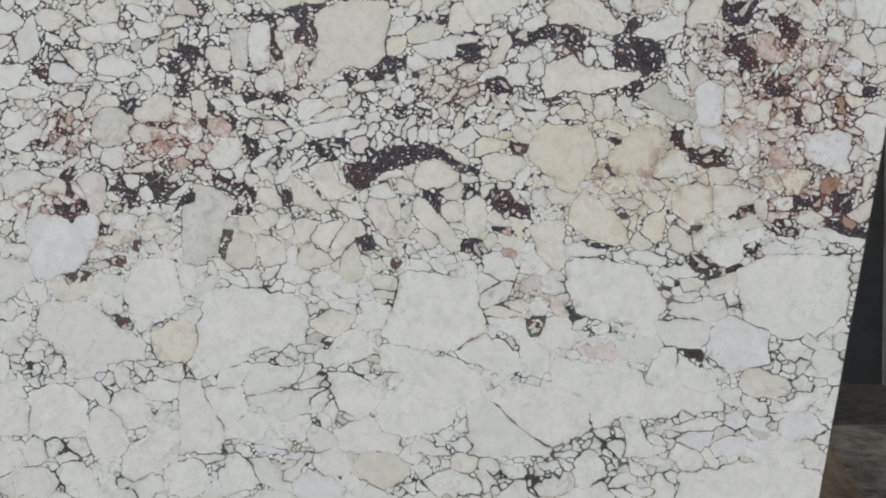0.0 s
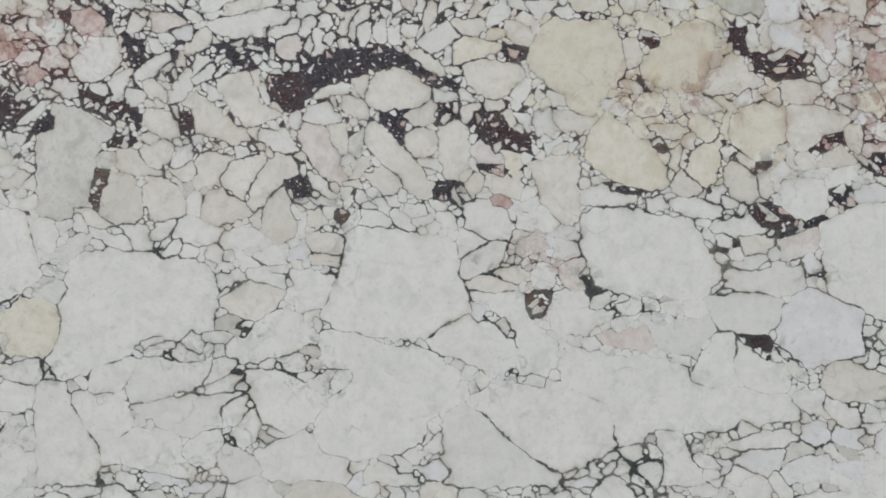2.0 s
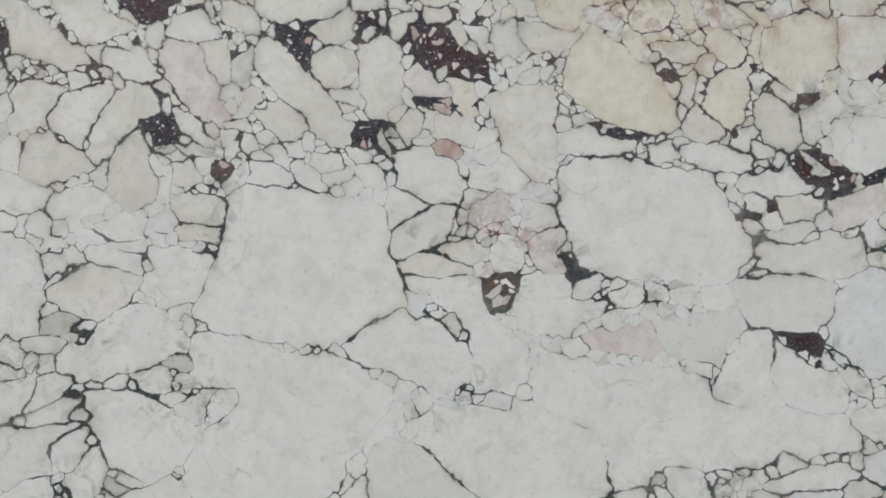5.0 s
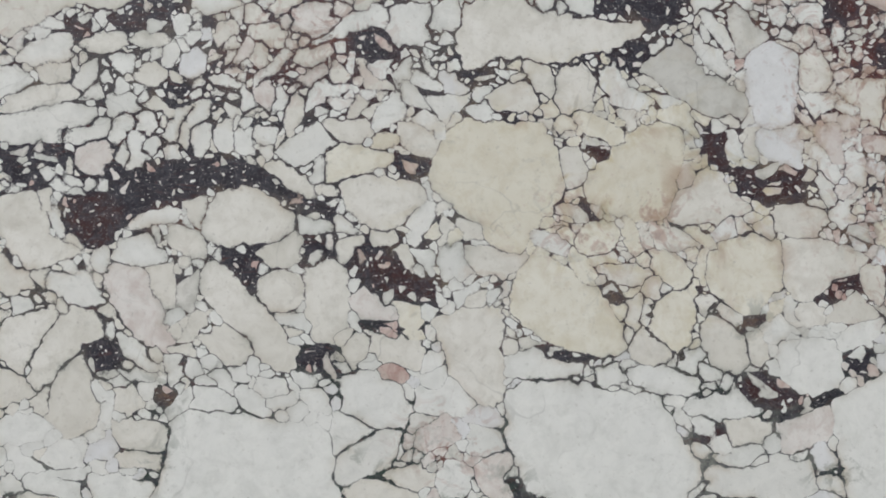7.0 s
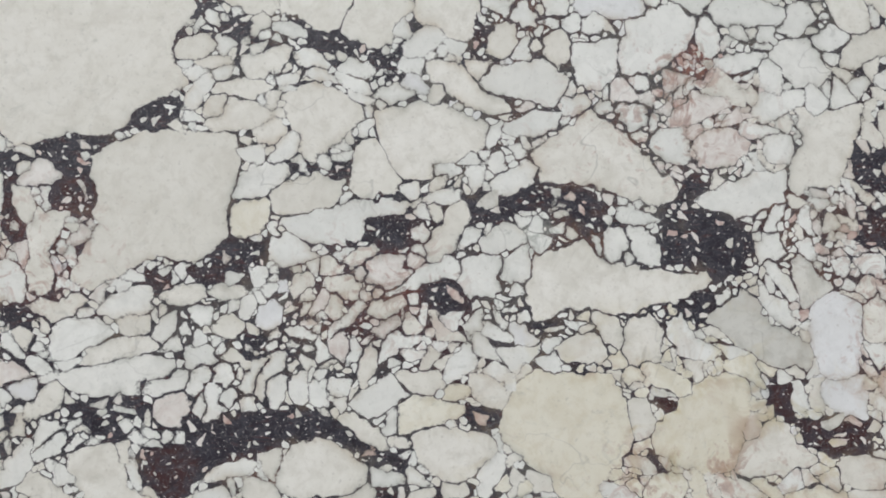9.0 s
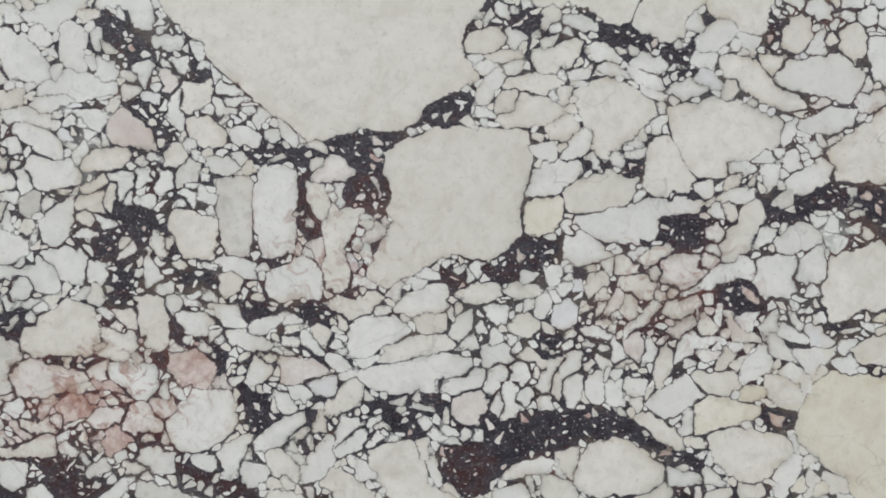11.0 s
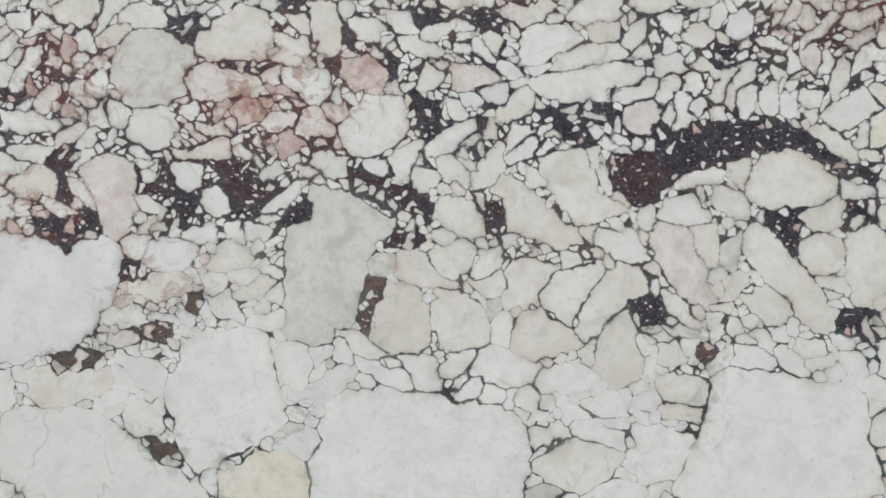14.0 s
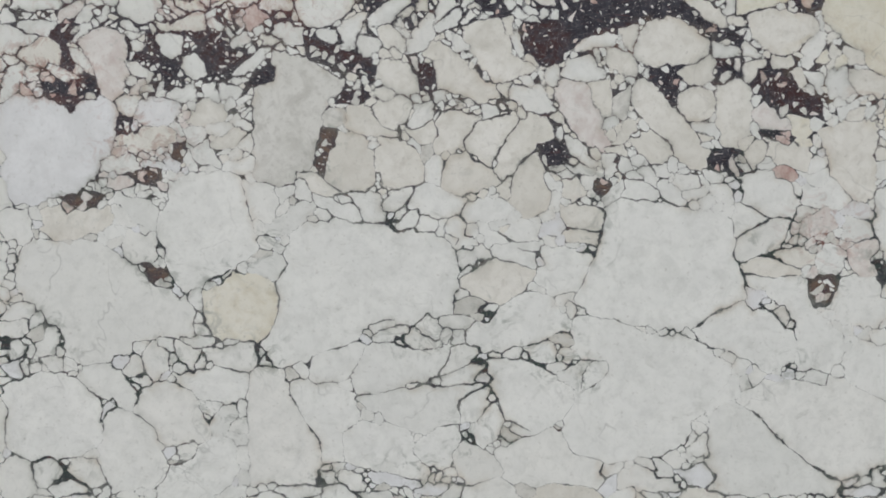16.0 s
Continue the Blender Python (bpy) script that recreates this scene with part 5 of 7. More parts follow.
angular(WHITE, (0.733, 1.761), (0.756, 1.767), (0.776, 1.761), (0.770, 1.723), (0.730, 1.718))
angular(CREAM, (0.787, 1.805), (0.885, 1.804), (0.870, 1.768), (0.860, 1.716), (0.840, 1.681), (0.807, 1.687), (0.783, 1.670), (0.773, 1.688), (0.773, 1.723), (0.789, 1.752))
angular(CREAM, (0.907, 1.792), (0.948, 1.803), (0.964, 1.791), (0.956, 1.767), (0.932, 1.756), (0.916, 1.738), (0.907, 1.768))
angular(WHITE, (0.970, 1.791), (0.992, 1.779), (0.990, 1.758), (0.973, 1.761))
angular(WHITE, (0.884, 1.727), (0.902, 1.733), (0.912, 1.724), (0.905, 1.706), (0.887, 1.701), (0.880, 1.709))
angular(WHITE, (0.711, 1.603), (0.729, 1.620), (0.751, 1.619), (0.763, 1.591), (0.754, 1.580), (0.721, 1.577))
angular(GREY, (0.765, 1.579), (0.783, 1.590), (0.798, 1.573), (0.824, 1.550), (0.812, 1.528), (0.783, 1.517), (0.768, 1.540))
angular(WHITE, (0.719, 1.552), (0.740, 1.535), (0.761, 1.518), (0.770, 1.495), (0.754, 1.493), (0.733, 1.507), (0.717, 1.530))
angular(COOL, (0.794, 1.523), (0.812, 1.539), (0.840, 1.536), (0.861, 1.521), (0.861, 1.460), (0.853, 1.430), (0.840, 1.406), (0.808, 1.412), (0.790, 1.462), (0.787, 1.495))
angular(GREY, (0.633, 1.498), (0.662, 1.525), (0.696, 1.541), (0.717, 1.519), (0.732, 1.496), (0.775, 1.479), (0.789, 1.456), (0.788, 1.432), (0.733, 1.433), (0.701, 1.453), (0.659, 1.481))
angular(WHITE, (0.584, 1.499), (0.606, 1.510), (0.621, 1.477), (0.658, 1.454), (0.646, 1.438), (0.608, 1.444), (0.588, 1.466))
angular(CREAM, (0.522, 1.468), (0.535, 1.506), (0.562, 1.511), (0.581, 1.494), (0.577, 1.467), (0.570, 1.437), (0.532, 1.438))
angular(WHITE, (0.821, 1.584), (0.850, 1.589), (0.851, 1.572), (0.842, 1.555), (0.826, 1.567))
angular(WHITE, (0.855, 1.589), (0.901, 1.591), (0.903, 1.554), (0.881, 1.555), (0.860, 1.572))
angular(CREAM, (0.867, 1.521), (0.890, 1.538), (0.904, 1.504), (0.914, 1.492), (0.901, 1.471), (0.872, 1.460), (0.863, 1.482))
angular(COOL, (0.367, 1.504), (0.388, 1.509), (0.409, 1.481), (0.403, 1.465), (0.371, 1.477))
angular(CREAM, (0.425, 1.470), (0.453, 1.491), (0.485, 1.490), (0.506, 1.457), (0.483, 1.441), (0.435, 1.448))
seam(BLACK, (-0.073, 1.372), (-0.028, 1.377), (0.013, 1.390), (0.054, 1.392), (0.108, 1.380), (0.148, 1.359), (0.215, 1.320), (0.215, 1.306), (0.168, 1.331), (0.114, 1.353), (0.060, 1.354), (0.025, 1.342), (-0.030, 1.323), (-0.058, 1.310), (-0.074, 1.317))
seam(MAROON, (-0.139, 1.340), (-0.084, 1.352), (-0.057, 1.330), (-0.072, 1.290), (-0.086, 1.274), (-0.113, 1.284), (-0.133, 1.305))
seam(BLACK, (-0.110, 1.148), (-0.072, 1.154), (-0.063, 1.133), (-0.077, 1.110), (-0.101, 1.114), (-0.107, 1.135))
seam(BLACK, (0.071, 1.266), (0.094, 1.262), (0.118, 1.244), (0.114, 1.210), (0.094, 1.231), (0.074, 1.252))
seam(BLACK, (0.166, 1.121), (0.213, 1.140), (0.212, 1.099), (0.169, 1.107))
seam(RUST, (-0.469, 1.178), (-0.445, 1.174), (-0.442, 1.150), (-0.468, 1.103), (-0.477, 1.117), (-0.466, 1.151))
seam(MAROON, (-0.432, 1.242), (-0.405, 1.235), (-0.374, 1.227), (-0.409, 1.225), (-0.440, 1.219))
seam(MAROON, (-0.314, 1.287), (-0.291, 1.283), (-0.277, 1.269), (-0.285, 1.242), (-0.302, 1.245), (-0.305, 1.269))
seam(BLACK, (0.177, 1.287), (0.217, 1.272), (0.216, 1.258), (0.176, 1.263))
seam(BLACK, (-0.406, 1.422), (-0.375, 1.414), (-0.373, 1.373), (-0.397, 1.367), (-0.403, 1.394))
seam(MAROON, (-0.494, 1.336), (-0.440, 1.314), (-0.386, 1.285), (-0.383, 1.271), (-0.414, 1.276), (-0.461, 1.297), (-0.488, 1.315))
seam(RUST, (-0.023, 1.091), (0.004, 1.084), (-0.003, 1.064), (-0.023, 1.074))
seam(MAROON, (0.249, 1.254), (0.286, 1.253), (0.320, 1.232), (0.360, 1.217), (0.356, 1.197), (0.312, 1.198), (0.272, 1.213), (0.252, 1.241))
seam(BLACK, (0.317, 1.388), (0.351, 1.377), (0.340, 1.360), (0.316, 1.368))
seam(BLACK, (0.247, 1.166), (0.284, 1.165), (0.318, 1.157), (0.339, 1.163), (0.331, 1.147), (0.270, 1.152))
seam(MAROON, (0.763, 1.362), (0.797, 1.354), (0.864, 1.359), (0.860, 1.319), (0.810, 1.313), (0.776, 1.328))
seam(BLACK, (0.481, 1.132), (0.507, 1.122), (0.558, 1.113), (0.551, 1.103), (0.514, 1.111))
seam(MAROON, (0.764, 1.077), (0.791, 1.083), (0.825, 1.062), (0.845, 1.045), (0.811, 1.035), (0.770, 1.043), (0.750, 1.057))
seam(BLACK, (0.903, 1.094), (0.934, 1.093), (0.937, 1.073), (0.916, 1.070), (0.903, 1.080))
seam(BLACK, (0.886, 1.054), (0.896, 1.050), (0.858, 1.034), (0.811, 1.022), (0.797, 1.022), (0.824, 1.032))
seam(MAROON, (0.868, 1.183), (0.895, 1.203), (0.933, 1.212), (0.932, 1.198), (0.895, 1.182), (0.874, 1.173))
seam(RUST, (0.759, 1.156), (0.800, 1.158), (0.786, 1.145), (0.765, 1.138))
seam(RUST, (0.574, 1.208), (0.591, 1.204), (0.604, 1.187), (0.597, 1.180), (0.580, 1.194))
seam(MAROON, (0.549, 1.327), (0.566, 1.300), (0.576, 1.293), (0.556, 1.300))
seam(MAROON, (0.558, 1.411), (0.595, 1.393), (0.601, 1.376), (0.581, 1.377), (0.561, 1.394))
seam(MAROON, (0.724, 1.410), (0.757, 1.409), (0.750, 1.382), (0.763, 1.355), (0.743, 1.356), (0.723, 1.383))
seam(GREEN, (-0.356, 0.834), (-0.342, 0.841), (-0.332, 0.834), (-0.308, 0.826), (-0.291, 0.836), (-0.291, 0.819), (-0.333, 0.816), (-0.353, 0.820))
seam(GREEN, (-0.210, 0.889), (-0.173, 0.884), (-0.177, 0.864), (-0.204, 0.861), (-0.214, 0.875))
seam(GREEN, (-0.069, 0.796), (-0.046, 0.775), (-0.025, 0.757), (-0.026, 0.747), (-0.046, 0.754), (-0.066, 0.779))
seam(GREEN, (-0.068, 0.844), (-0.058, 0.834), (-0.062, 0.813), (-0.075, 0.813))
seam(GREEN, (-0.144, 0.812), (-0.121, 0.791), (-0.087, 0.773), (-0.073, 0.762), (-0.114, 0.777), (-0.137, 0.798))
seam(GREEN, (-0.230, 0.804), (-0.203, 0.796), (-0.200, 0.775), (-0.217, 0.783))
seam(GREEN, (-0.268, 0.681), (-0.227, 0.676), (-0.206, 0.679), (-0.204, 0.652), (-0.235, 0.639), (-0.255, 0.660))
seam(SMOKE, (-0.366, 0.621), (-0.305, 0.613), (-0.319, 0.603), (-0.360, 0.604))
seam(GREEN, (-0.488, 0.603), (-0.464, 0.589), (-0.461, 0.578), (-0.485, 0.579))
seam(GREEN, (-0.015, 1.007), (-0.005, 1.003), (-0.020, 0.966), (-0.040, 0.970))
seam(GREEN, (-0.595, 0.806), (-0.573, 0.819), (-0.564, 0.788), (-0.585, 0.785))
seam(GREEN, (0.436, 0.961), (0.449, 0.957), (0.456, 0.937), (0.476, 0.919), (0.469, 0.909), (0.445, 0.927))
seam(RUST, (0.336, 0.919), (0.374, 0.932), (0.380, 0.911), (0.373, 0.884), (0.352, 0.885), (0.339, 0.902))
seam(GREEN, (0.482, 0.888), (0.523, 0.891), (0.522, 0.880), (0.502, 0.874))
seam(GREEN, (0.537, 0.907), (0.570, 0.900), (0.567, 0.879), (0.543, 0.890))
seam(GREEN, (0.489, 0.628), (0.571, 0.619), (0.583, 0.564), (0.549, 0.554), (0.495, 0.593))
seam(SMOKE, (0.633, 0.652), (0.694, 0.644), (0.687, 0.609), (0.639, 0.617))
seam(GREEN, (0.796, 0.812), (0.847, 0.783), (0.843, 0.756), (0.819, 0.784))
seam(GREEN, (0.240, 0.758), (0.253, 0.761), (0.243, 0.737), (0.226, 0.744))
seam(GREEN, (0.302, 0.790), (0.319, 0.783), (0.312, 0.769), (0.295, 0.773))
seam(MAROON, (0.732, 0.838), (0.786, 0.833), (0.793, 0.809), (0.766, 0.816))
seam(GREEN, (0.857, 0.950), (0.897, 0.953), (0.900, 0.939), (0.877, 0.929), (0.860, 0.936))
seam(MAROON, (0.983, 1.698), (1.033, 1.696), (1.062, 1.665), (1.061, 1.619), (1.021, 1.651), (0.997, 1.672))
seam(MAROON, (0.964, 1.526), (1.018, 1.519), (1.043, 1.503), (1.028, 1.488), (0.978, 1.495))
seam(MAROON, (1.037, 1.458), (1.057, 1.452), (1.061, 1.417), (1.041, 1.417))
seam(BLACK, (1.222, 1.503), (1.252, 1.502), (1.241, 1.477), (1.222, 1.488))
seam(BLACK, (0.980, 1.163), (1.005, 1.163), (1.009, 1.137), (1.049, 1.141), (1.049, 1.128), (1.014, 1.127), (0.984, 1.138))
seam(BLACK, (1.119, 1.160), (1.149, 1.164), (1.164, 1.138), (1.218, 1.147), (1.215, 1.122), (1.168, 1.128), (1.114, 1.145))
seam(BLACK, (1.036, 1.233), (1.061, 1.222), (1.096, 1.216), (1.100, 1.201), (1.051, 1.197), (1.036, 1.207))
seam(SMOKE, (1.078, 1.312), (1.128, 1.296), (1.122, 1.281), (1.092, 1.261), (1.083, 1.292))
seam(BLACK, (1.141, 1.230), (1.176, 1.234), (1.175, 1.183), (1.155, 1.184), (1.140, 1.205))
seam(BLACK, (0.903, 1.099), (0.939, 1.108), (0.943, 1.088), (0.903, 1.084))
seam(BLACK, (-0.395, 1.745), (-0.350, 1.760), (-0.308, 1.736), (-0.319, 1.725), (-0.350, 1.737), (-0.382, 1.729))
seam(BLACK, (-0.292, 1.759), (-0.250, 1.766), (-0.223, 1.774), (-0.181, 1.777), (-0.202, 1.758), (-0.239, 1.763), (-0.213, 1.727), (-0.234, 1.723), (-0.277, 1.736))
seam(MAROON, (-0.261, 1.705), (-0.213, 1.719), (-0.203, 1.696), (-0.208, 1.680), (-0.230, 1.677), (-0.251, 1.681), (-0.264, 1.693))
seam(MAROON, (-0.327, 1.690), (-0.314, 1.674), (-0.311, 1.636), (-0.319, 1.620), (-0.327, 1.651))
seam(BLACK, (-0.159, 1.805), (-0.127, 1.824), (-0.079, 1.823), (-0.085, 1.804), (-0.138, 1.789))
seam(BLACK, (-0.066, 1.985), (-0.037, 1.977), (-0.029, 1.955), (-0.040, 1.960), (-0.050, 1.966), (-0.067, 1.950), (-0.078, 1.933), (-0.099, 1.906), (-0.088, 1.933), (-0.067, 1.961))
seam(BLACK, (-0.029, 1.939), (0.016, 1.927), (0.016, 1.906), (-0.013, 1.917))
seam(BLACK, (-0.599, 1.941), (-0.560, 1.925), (-0.557, 1.894), (-0.580, 1.894), (-0.596, 1.917))
seam(BLACK, (-0.479, 1.873), (-0.460, 1.854), (-0.455, 1.830), (-0.473, 1.842))
seam(BLACK, (-0.554, 1.816), (-0.533, 1.816), (-0.544, 1.793), (-0.559, 1.793))
seam(BLACK, (0.093, 1.911), (0.132, 1.916), (0.169, 1.899), (0.153, 1.894), (0.093, 1.894))
seam(BLACK, (0.175, 1.888), (0.207, 1.888), (0.201, 1.850), (0.185, 1.866))
seam(BLACK, (0.047, 1.743), (0.079, 1.737), (0.085, 1.721), (0.058, 1.721))
seam(BLACK, (0.123, 1.731), (0.150, 1.736), (0.144, 1.715), (0.125, 1.709))
seam(BLACK, (0.295, 1.686), (0.339, 1.669), (0.400, 1.695), (0.476, 1.683), (0.509, 1.661), (0.464, 1.651), (0.410, 1.673), (0.332, 1.642), (0.311, 1.653))
seam(BLACK, (0.586, 1.660), (0.615, 1.681), (0.622, 1.670), (0.613, 1.638), (0.585, 1.633))
seam(MAROON, (0.324, 1.948), (0.340, 1.925), (0.339, 1.903), (0.323, 1.909))
seam(GREEN, (-0.730, 0.830), (-0.715, 0.803), (-0.689, 0.777), (-0.702, 0.777), (-0.725, 0.797))
seam(GREEN, (-1.014, 0.832), (-0.968, 0.831), (-0.976, 0.805), (-1.002, 0.799))
seam(GREEN, (-0.947, 0.871), (-0.909, 0.851), (-0.903, 0.818), (-0.917, 0.802), (-0.919, 0.838))
seam(GREEN, (-0.670, 0.895), (-0.659, 0.829), (-0.668, 0.842))
seam(GREEN, (-0.587, 0.816), (-0.558, 0.815), (-0.552, 0.783), (-0.572, 0.783))
seam(GREEN, (-0.672, 0.698), (-0.626, 0.697), (-0.633, 0.687), (-0.672, 0.688))
seam(RUST, (-0.775, 0.967), (-0.730, 0.953), (-0.730, 0.934), (-0.756, 0.928))
seam(RUST, (-0.900, 1.071), (-0.829, 1.074), (-0.843, 1.058), (-0.888, 1.055))
seam(GREEN, (-0.580, 0.997), (-0.551, 1.004), (-0.567, 0.984))
seam(GREEN, (-0.659, 0.933), (-0.594, 0.959), (-0.601, 0.943), (-0.646, 0.927))
seam(MAROON, (-0.977, 1.621), (-0.931, 1.634), (-0.941, 1.589), (-0.977, 1.587))
seam(MAROON, (-0.681, 1.468), (-0.654, 1.470), (-0.611, 1.462), (-0.611, 1.452), (-0.643, 1.457), (-0.670, 1.457))
seam(MAROON, (-0.529, 1.475), (-0.505, 1.470), (-0.511, 1.459), (-0.524, 1.465))
seam(MAROON, (-0.505, 1.517), (-0.487, 1.507), (-0.489, 1.491), (-0.503, 1.496))
seam(BLACK, (-0.606, 1.629), (-0.585, 1.634), (-0.580, 1.608), (-0.606, 1.605))
seam(BLACK, (-0.574, 1.682), (-0.521, 1.666), (-0.516, 1.644), (-0.548, 1.634), (-0.569, 1.650))
seam(BLACK, (-0.740, 1.529), (-0.707, 1.526), (-0.707, 1.508), (-0.729, 1.503))
seam(BLACK, (-0.442, 1.485), (-0.421, 1.469), (-0.426, 1.454), (-0.437, 1.438), (-0.442, 1.464))
seam(BLACK, (-0.500, 1.586), (-0.447, 1.586), (-0.447, 1.570), (-0.489, 1.570))
seam(BLACK, (-0.410, 1.543), (-0.355, 1.532), (-0.355, 1.522), (-0.400, 1.522))
seam(BLACK, (-0.397, 1.409), (-0.366, 1.406), (-0.368, 1.385), (-0.384, 1.372), (-0.395, 1.390))
seam(BLACK, (-0.580, 1.602), (-0.558, 1.600), (-0.561, 1.544), (-0.580, 1.544))
seam(MAROON, (-0.895, 1.455), (-0.863, 1.453), (-0.868, 1.439), (-0.890, 1.442))
seam(MAROON, (-0.976, 1.440), (-0.933, 1.429), (-0.944, 1.424), (-0.976, 1.432))
seam(MAROON, (-0.330, 1.717), (-0.316, 1.717), (-0.314, 1.690), (-0.322, 1.653), (-0.332, 1.648), (-0.348, 1.596), (-0.353, 1.598), (-0.338, 1.638), (-0.330, 1.675))
seam(MAROON, (-0.259, 1.716), (-0.204, 1.715), (-0.206, 1.689), (-0.222, 1.676), (-0.248, 1.684), (-0.261, 1.700))
seam(BLACK, (0.164, 1.652), (0.192, 1.654), (0.225, 1.646), (0.225, 1.612), (0.197, 1.615), (0.172, 1.628))
seam(BLACK, (-0.045, 1.620), (-0.014, 1.625), (0.027, 1.619), (0.027, 1.603), (-0.004, 1.593), (-0.035, 1.599))
seam(MAROON, (-0.082, 1.591), (-0.025, 1.588), (-0.025, 1.572), (-0.066, 1.575))
seam(BLACK, (-0.333, 1.535), (-0.296, 1.535), (-0.291, 1.511), (-0.312, 1.506), (-0.327, 1.516))
seam(BLACK, (-0.004, 1.473), (0.022, 1.478), (0.016, 1.462), (0.001, 1.460))
seam(BLACK, (-0.202, 1.416), (-0.155, 1.411), (-0.129, 1.400), (-0.155, 1.390), (-0.197, 1.406))
seam(MAROON, (-0.917, 1.344), (-0.873, 1.355), (-0.868, 1.328), (-0.884, 1.318), (-0.873, 1.286), (-0.889, 1.286), (-0.895, 1.313))
seam(BLACK, (-0.857, 1.281), (-0.836, 1.265), (-0.836, 1.233), (-0.889, 1.238), (-0.862, 1.249))
seam(MAROON, (-0.785, 1.326), (-0.777, 1.302), (-0.745, 1.297), (-0.745, 1.328), (-0.737, 1.312), (-0.739, 1.286), (-0.782, 1.291))
seam(BLACK, (-0.734, 1.289), (-0.697, 1.286), (-0.707, 1.265), (-0.729, 1.238))
seam(MAROON, (-0.691, 1.336), (-0.649, 1.336), (-0.649, 1.318), (-0.675, 1.323))
seam(MAROON, (-0.665, 1.299), (-0.633, 1.307), (-0.580, 1.297), (-0.611, 1.281), (-0.638, 1.265), (-0.654, 1.281))
seam(BLACK, (-0.585, 1.260), (-0.553, 1.281), (-0.542, 1.281), (-0.540, 1.249), (-0.590, 1.247))
seam(BLACK, (-0.432, 1.286), (-0.379, 1.276), (-0.384, 1.260), (-0.426, 1.276))
seam(BLACK, (-0.803, 1.196), (-0.777, 1.188), (-0.787, 1.180), (-0.806, 1.175))
seam(RUST, (-0.712, 1.154), (-0.696, 1.159), (-0.702, 1.133), (-0.718, 1.138))
seam(RUST, (-0.787, 1.106), (-0.750, 1.117), (-0.739, 1.101), (-0.760, 1.090))
seam(BLACK, (0.862, 1.739), (0.880, 1.750), (0.931, 1.738), (0.961, 1.755), (0.952, 1.720), (0.909, 1.686), (0.875, 1.692), (0.860, 1.710))
seam(BLACK, (0.609, 1.662), (0.658, 1.650), (0.691, 1.632), (0.712, 1.609), (0.687, 1.564), (0.664, 1.559), (0.643, 1.576), (0.621, 1.588), (0.582, 1.577), (0.579, 1.617), (0.580, 1.634), (0.618, 1.622))
seam(BLACK, (0.617, 1.702), (0.639, 1.707), (0.650, 1.690), (0.615, 1.679))
seam(BLACK, (0.619, 1.537), (0.647, 1.548), (0.651, 1.531), (0.627, 1.493), (0.611, 1.504))
seam(BLACK, (0.415, 1.682), (0.443, 1.670), (0.481, 1.653), (0.519, 1.641), (0.513, 1.629), (0.469, 1.636), (0.431, 1.659))
seam(SMOKE, (0.370, 1.638), (0.420, 1.648), (0.430, 1.625), (0.391, 1.609), (0.370, 1.621))
seam(MAROON, (0.871, 1.640), (0.917, 1.645), (0.947, 1.610), (0.931, 1.559), (0.910, 1.571), (0.908, 1.611), (0.879, 1.606))
seam(BLACK, (0.388, 1.504), (0.432, 1.508), (0.420, 1.492), (0.399, 1.492))
angular(WHITE, (-0.842, 0.708), (-0.733, 0.698), (-0.746, 0.582), (-0.833, 0.572), (-0.860, 0.621))
clast(-0.995, 0.593, 0.077, 0.077, 0, WHITE)
clast(-0.909, 0.578, 0.067, 0.029, 0, WHITE)
clast(-0.283, 1.055, 0.113, 0.042, -1, WHITE)
pocket(-0.913, 0.610, 0.096, 0.031, 0, GREEN)
clast(-0.921, 1.760, 0.088, 0.064, -1, CREAM)
clast(-0.846, 1.774, 0.044, 0.044, -1, CREAM)
clast(-0.779, 1.777, 0.094, 0.059, -1, CREAM)
clast(-0.693, 1.795, 0.096, 0.028, -16, WHITE)
clast(-0.334, 1.568, 0.084, 0.053, -2, WHITE)
clast(-0.760, 1.380, 0.070, 0.070, 0, WHITE)
pocket(-0.622, 1.743, 0.030, 0.074, -1, SMOKE)
pocket(-0.644, 1.318, 0.047, 0.023, 30, MAROON)
clast(0.269, 1.580, 0.056, 0.044, 0, WHITE)
clast(0.328, 1.567, 0.072, 0.064, -1, WHITE)
clast(0.670, 1.747, 0.084, 0.059, -1, PINK)
pocket(0.273, 1.544, 0.039, 0.062, 39, BLACK)
pocket(-0.121, 1.572, 0.046, 0.019, -22, MAROON)
pocket(0.246, 0.983, 0.068, 0.019, -37, GREEN)
pocket(0.359, 0.988, 0.053, 0.023, -33, RED)
pocket(0.719, 1.000, 0.031, 0.023, -1, MAROON)
clast(0.649, 1.970, 0.082, 0.066, 0, WHITE)
pocket(-0.551, 1.883, 0.037, 0.044, 0, BLACK)
pocket(0.637, 1.872, 0.041, 0.041, 0, RED)
angular(WHITE, (0.887, 1.038), (0.954, 1.073), (1.186, 1.075), (1.168, 0.913), (1.079, 0.864), (1.007, 0.858), (0.891, 0.919))
clast(1.104, 0.797, 0.086, 0.072, -2, WHITE)
clast(1.045, 0.628, 0.130, 0.072, -1, COOL)
angular(WHITE, (0.720, 0.508), (0.853, 0.535), (1.085, 0.517), (1.082, 0.384), (0.717, 0.389))
clast(-0.060, 0.534, 0.150, 0.098, -1, CREAM)
clast(0.161, 0.549, 0.075, 0.060, -1, CREAM)
clast(0.126, 0.491, 0.165, 0.063, -1, WHITE)
clast(-1.018, 0.511, 0.185, 0.092, -1, WHITE)
clast(-0.447, 0.525, 0.106, 0.106, -1, WHITE)
clast(-0.235, 0.484, 0.150, 0.068, -1, COOL)
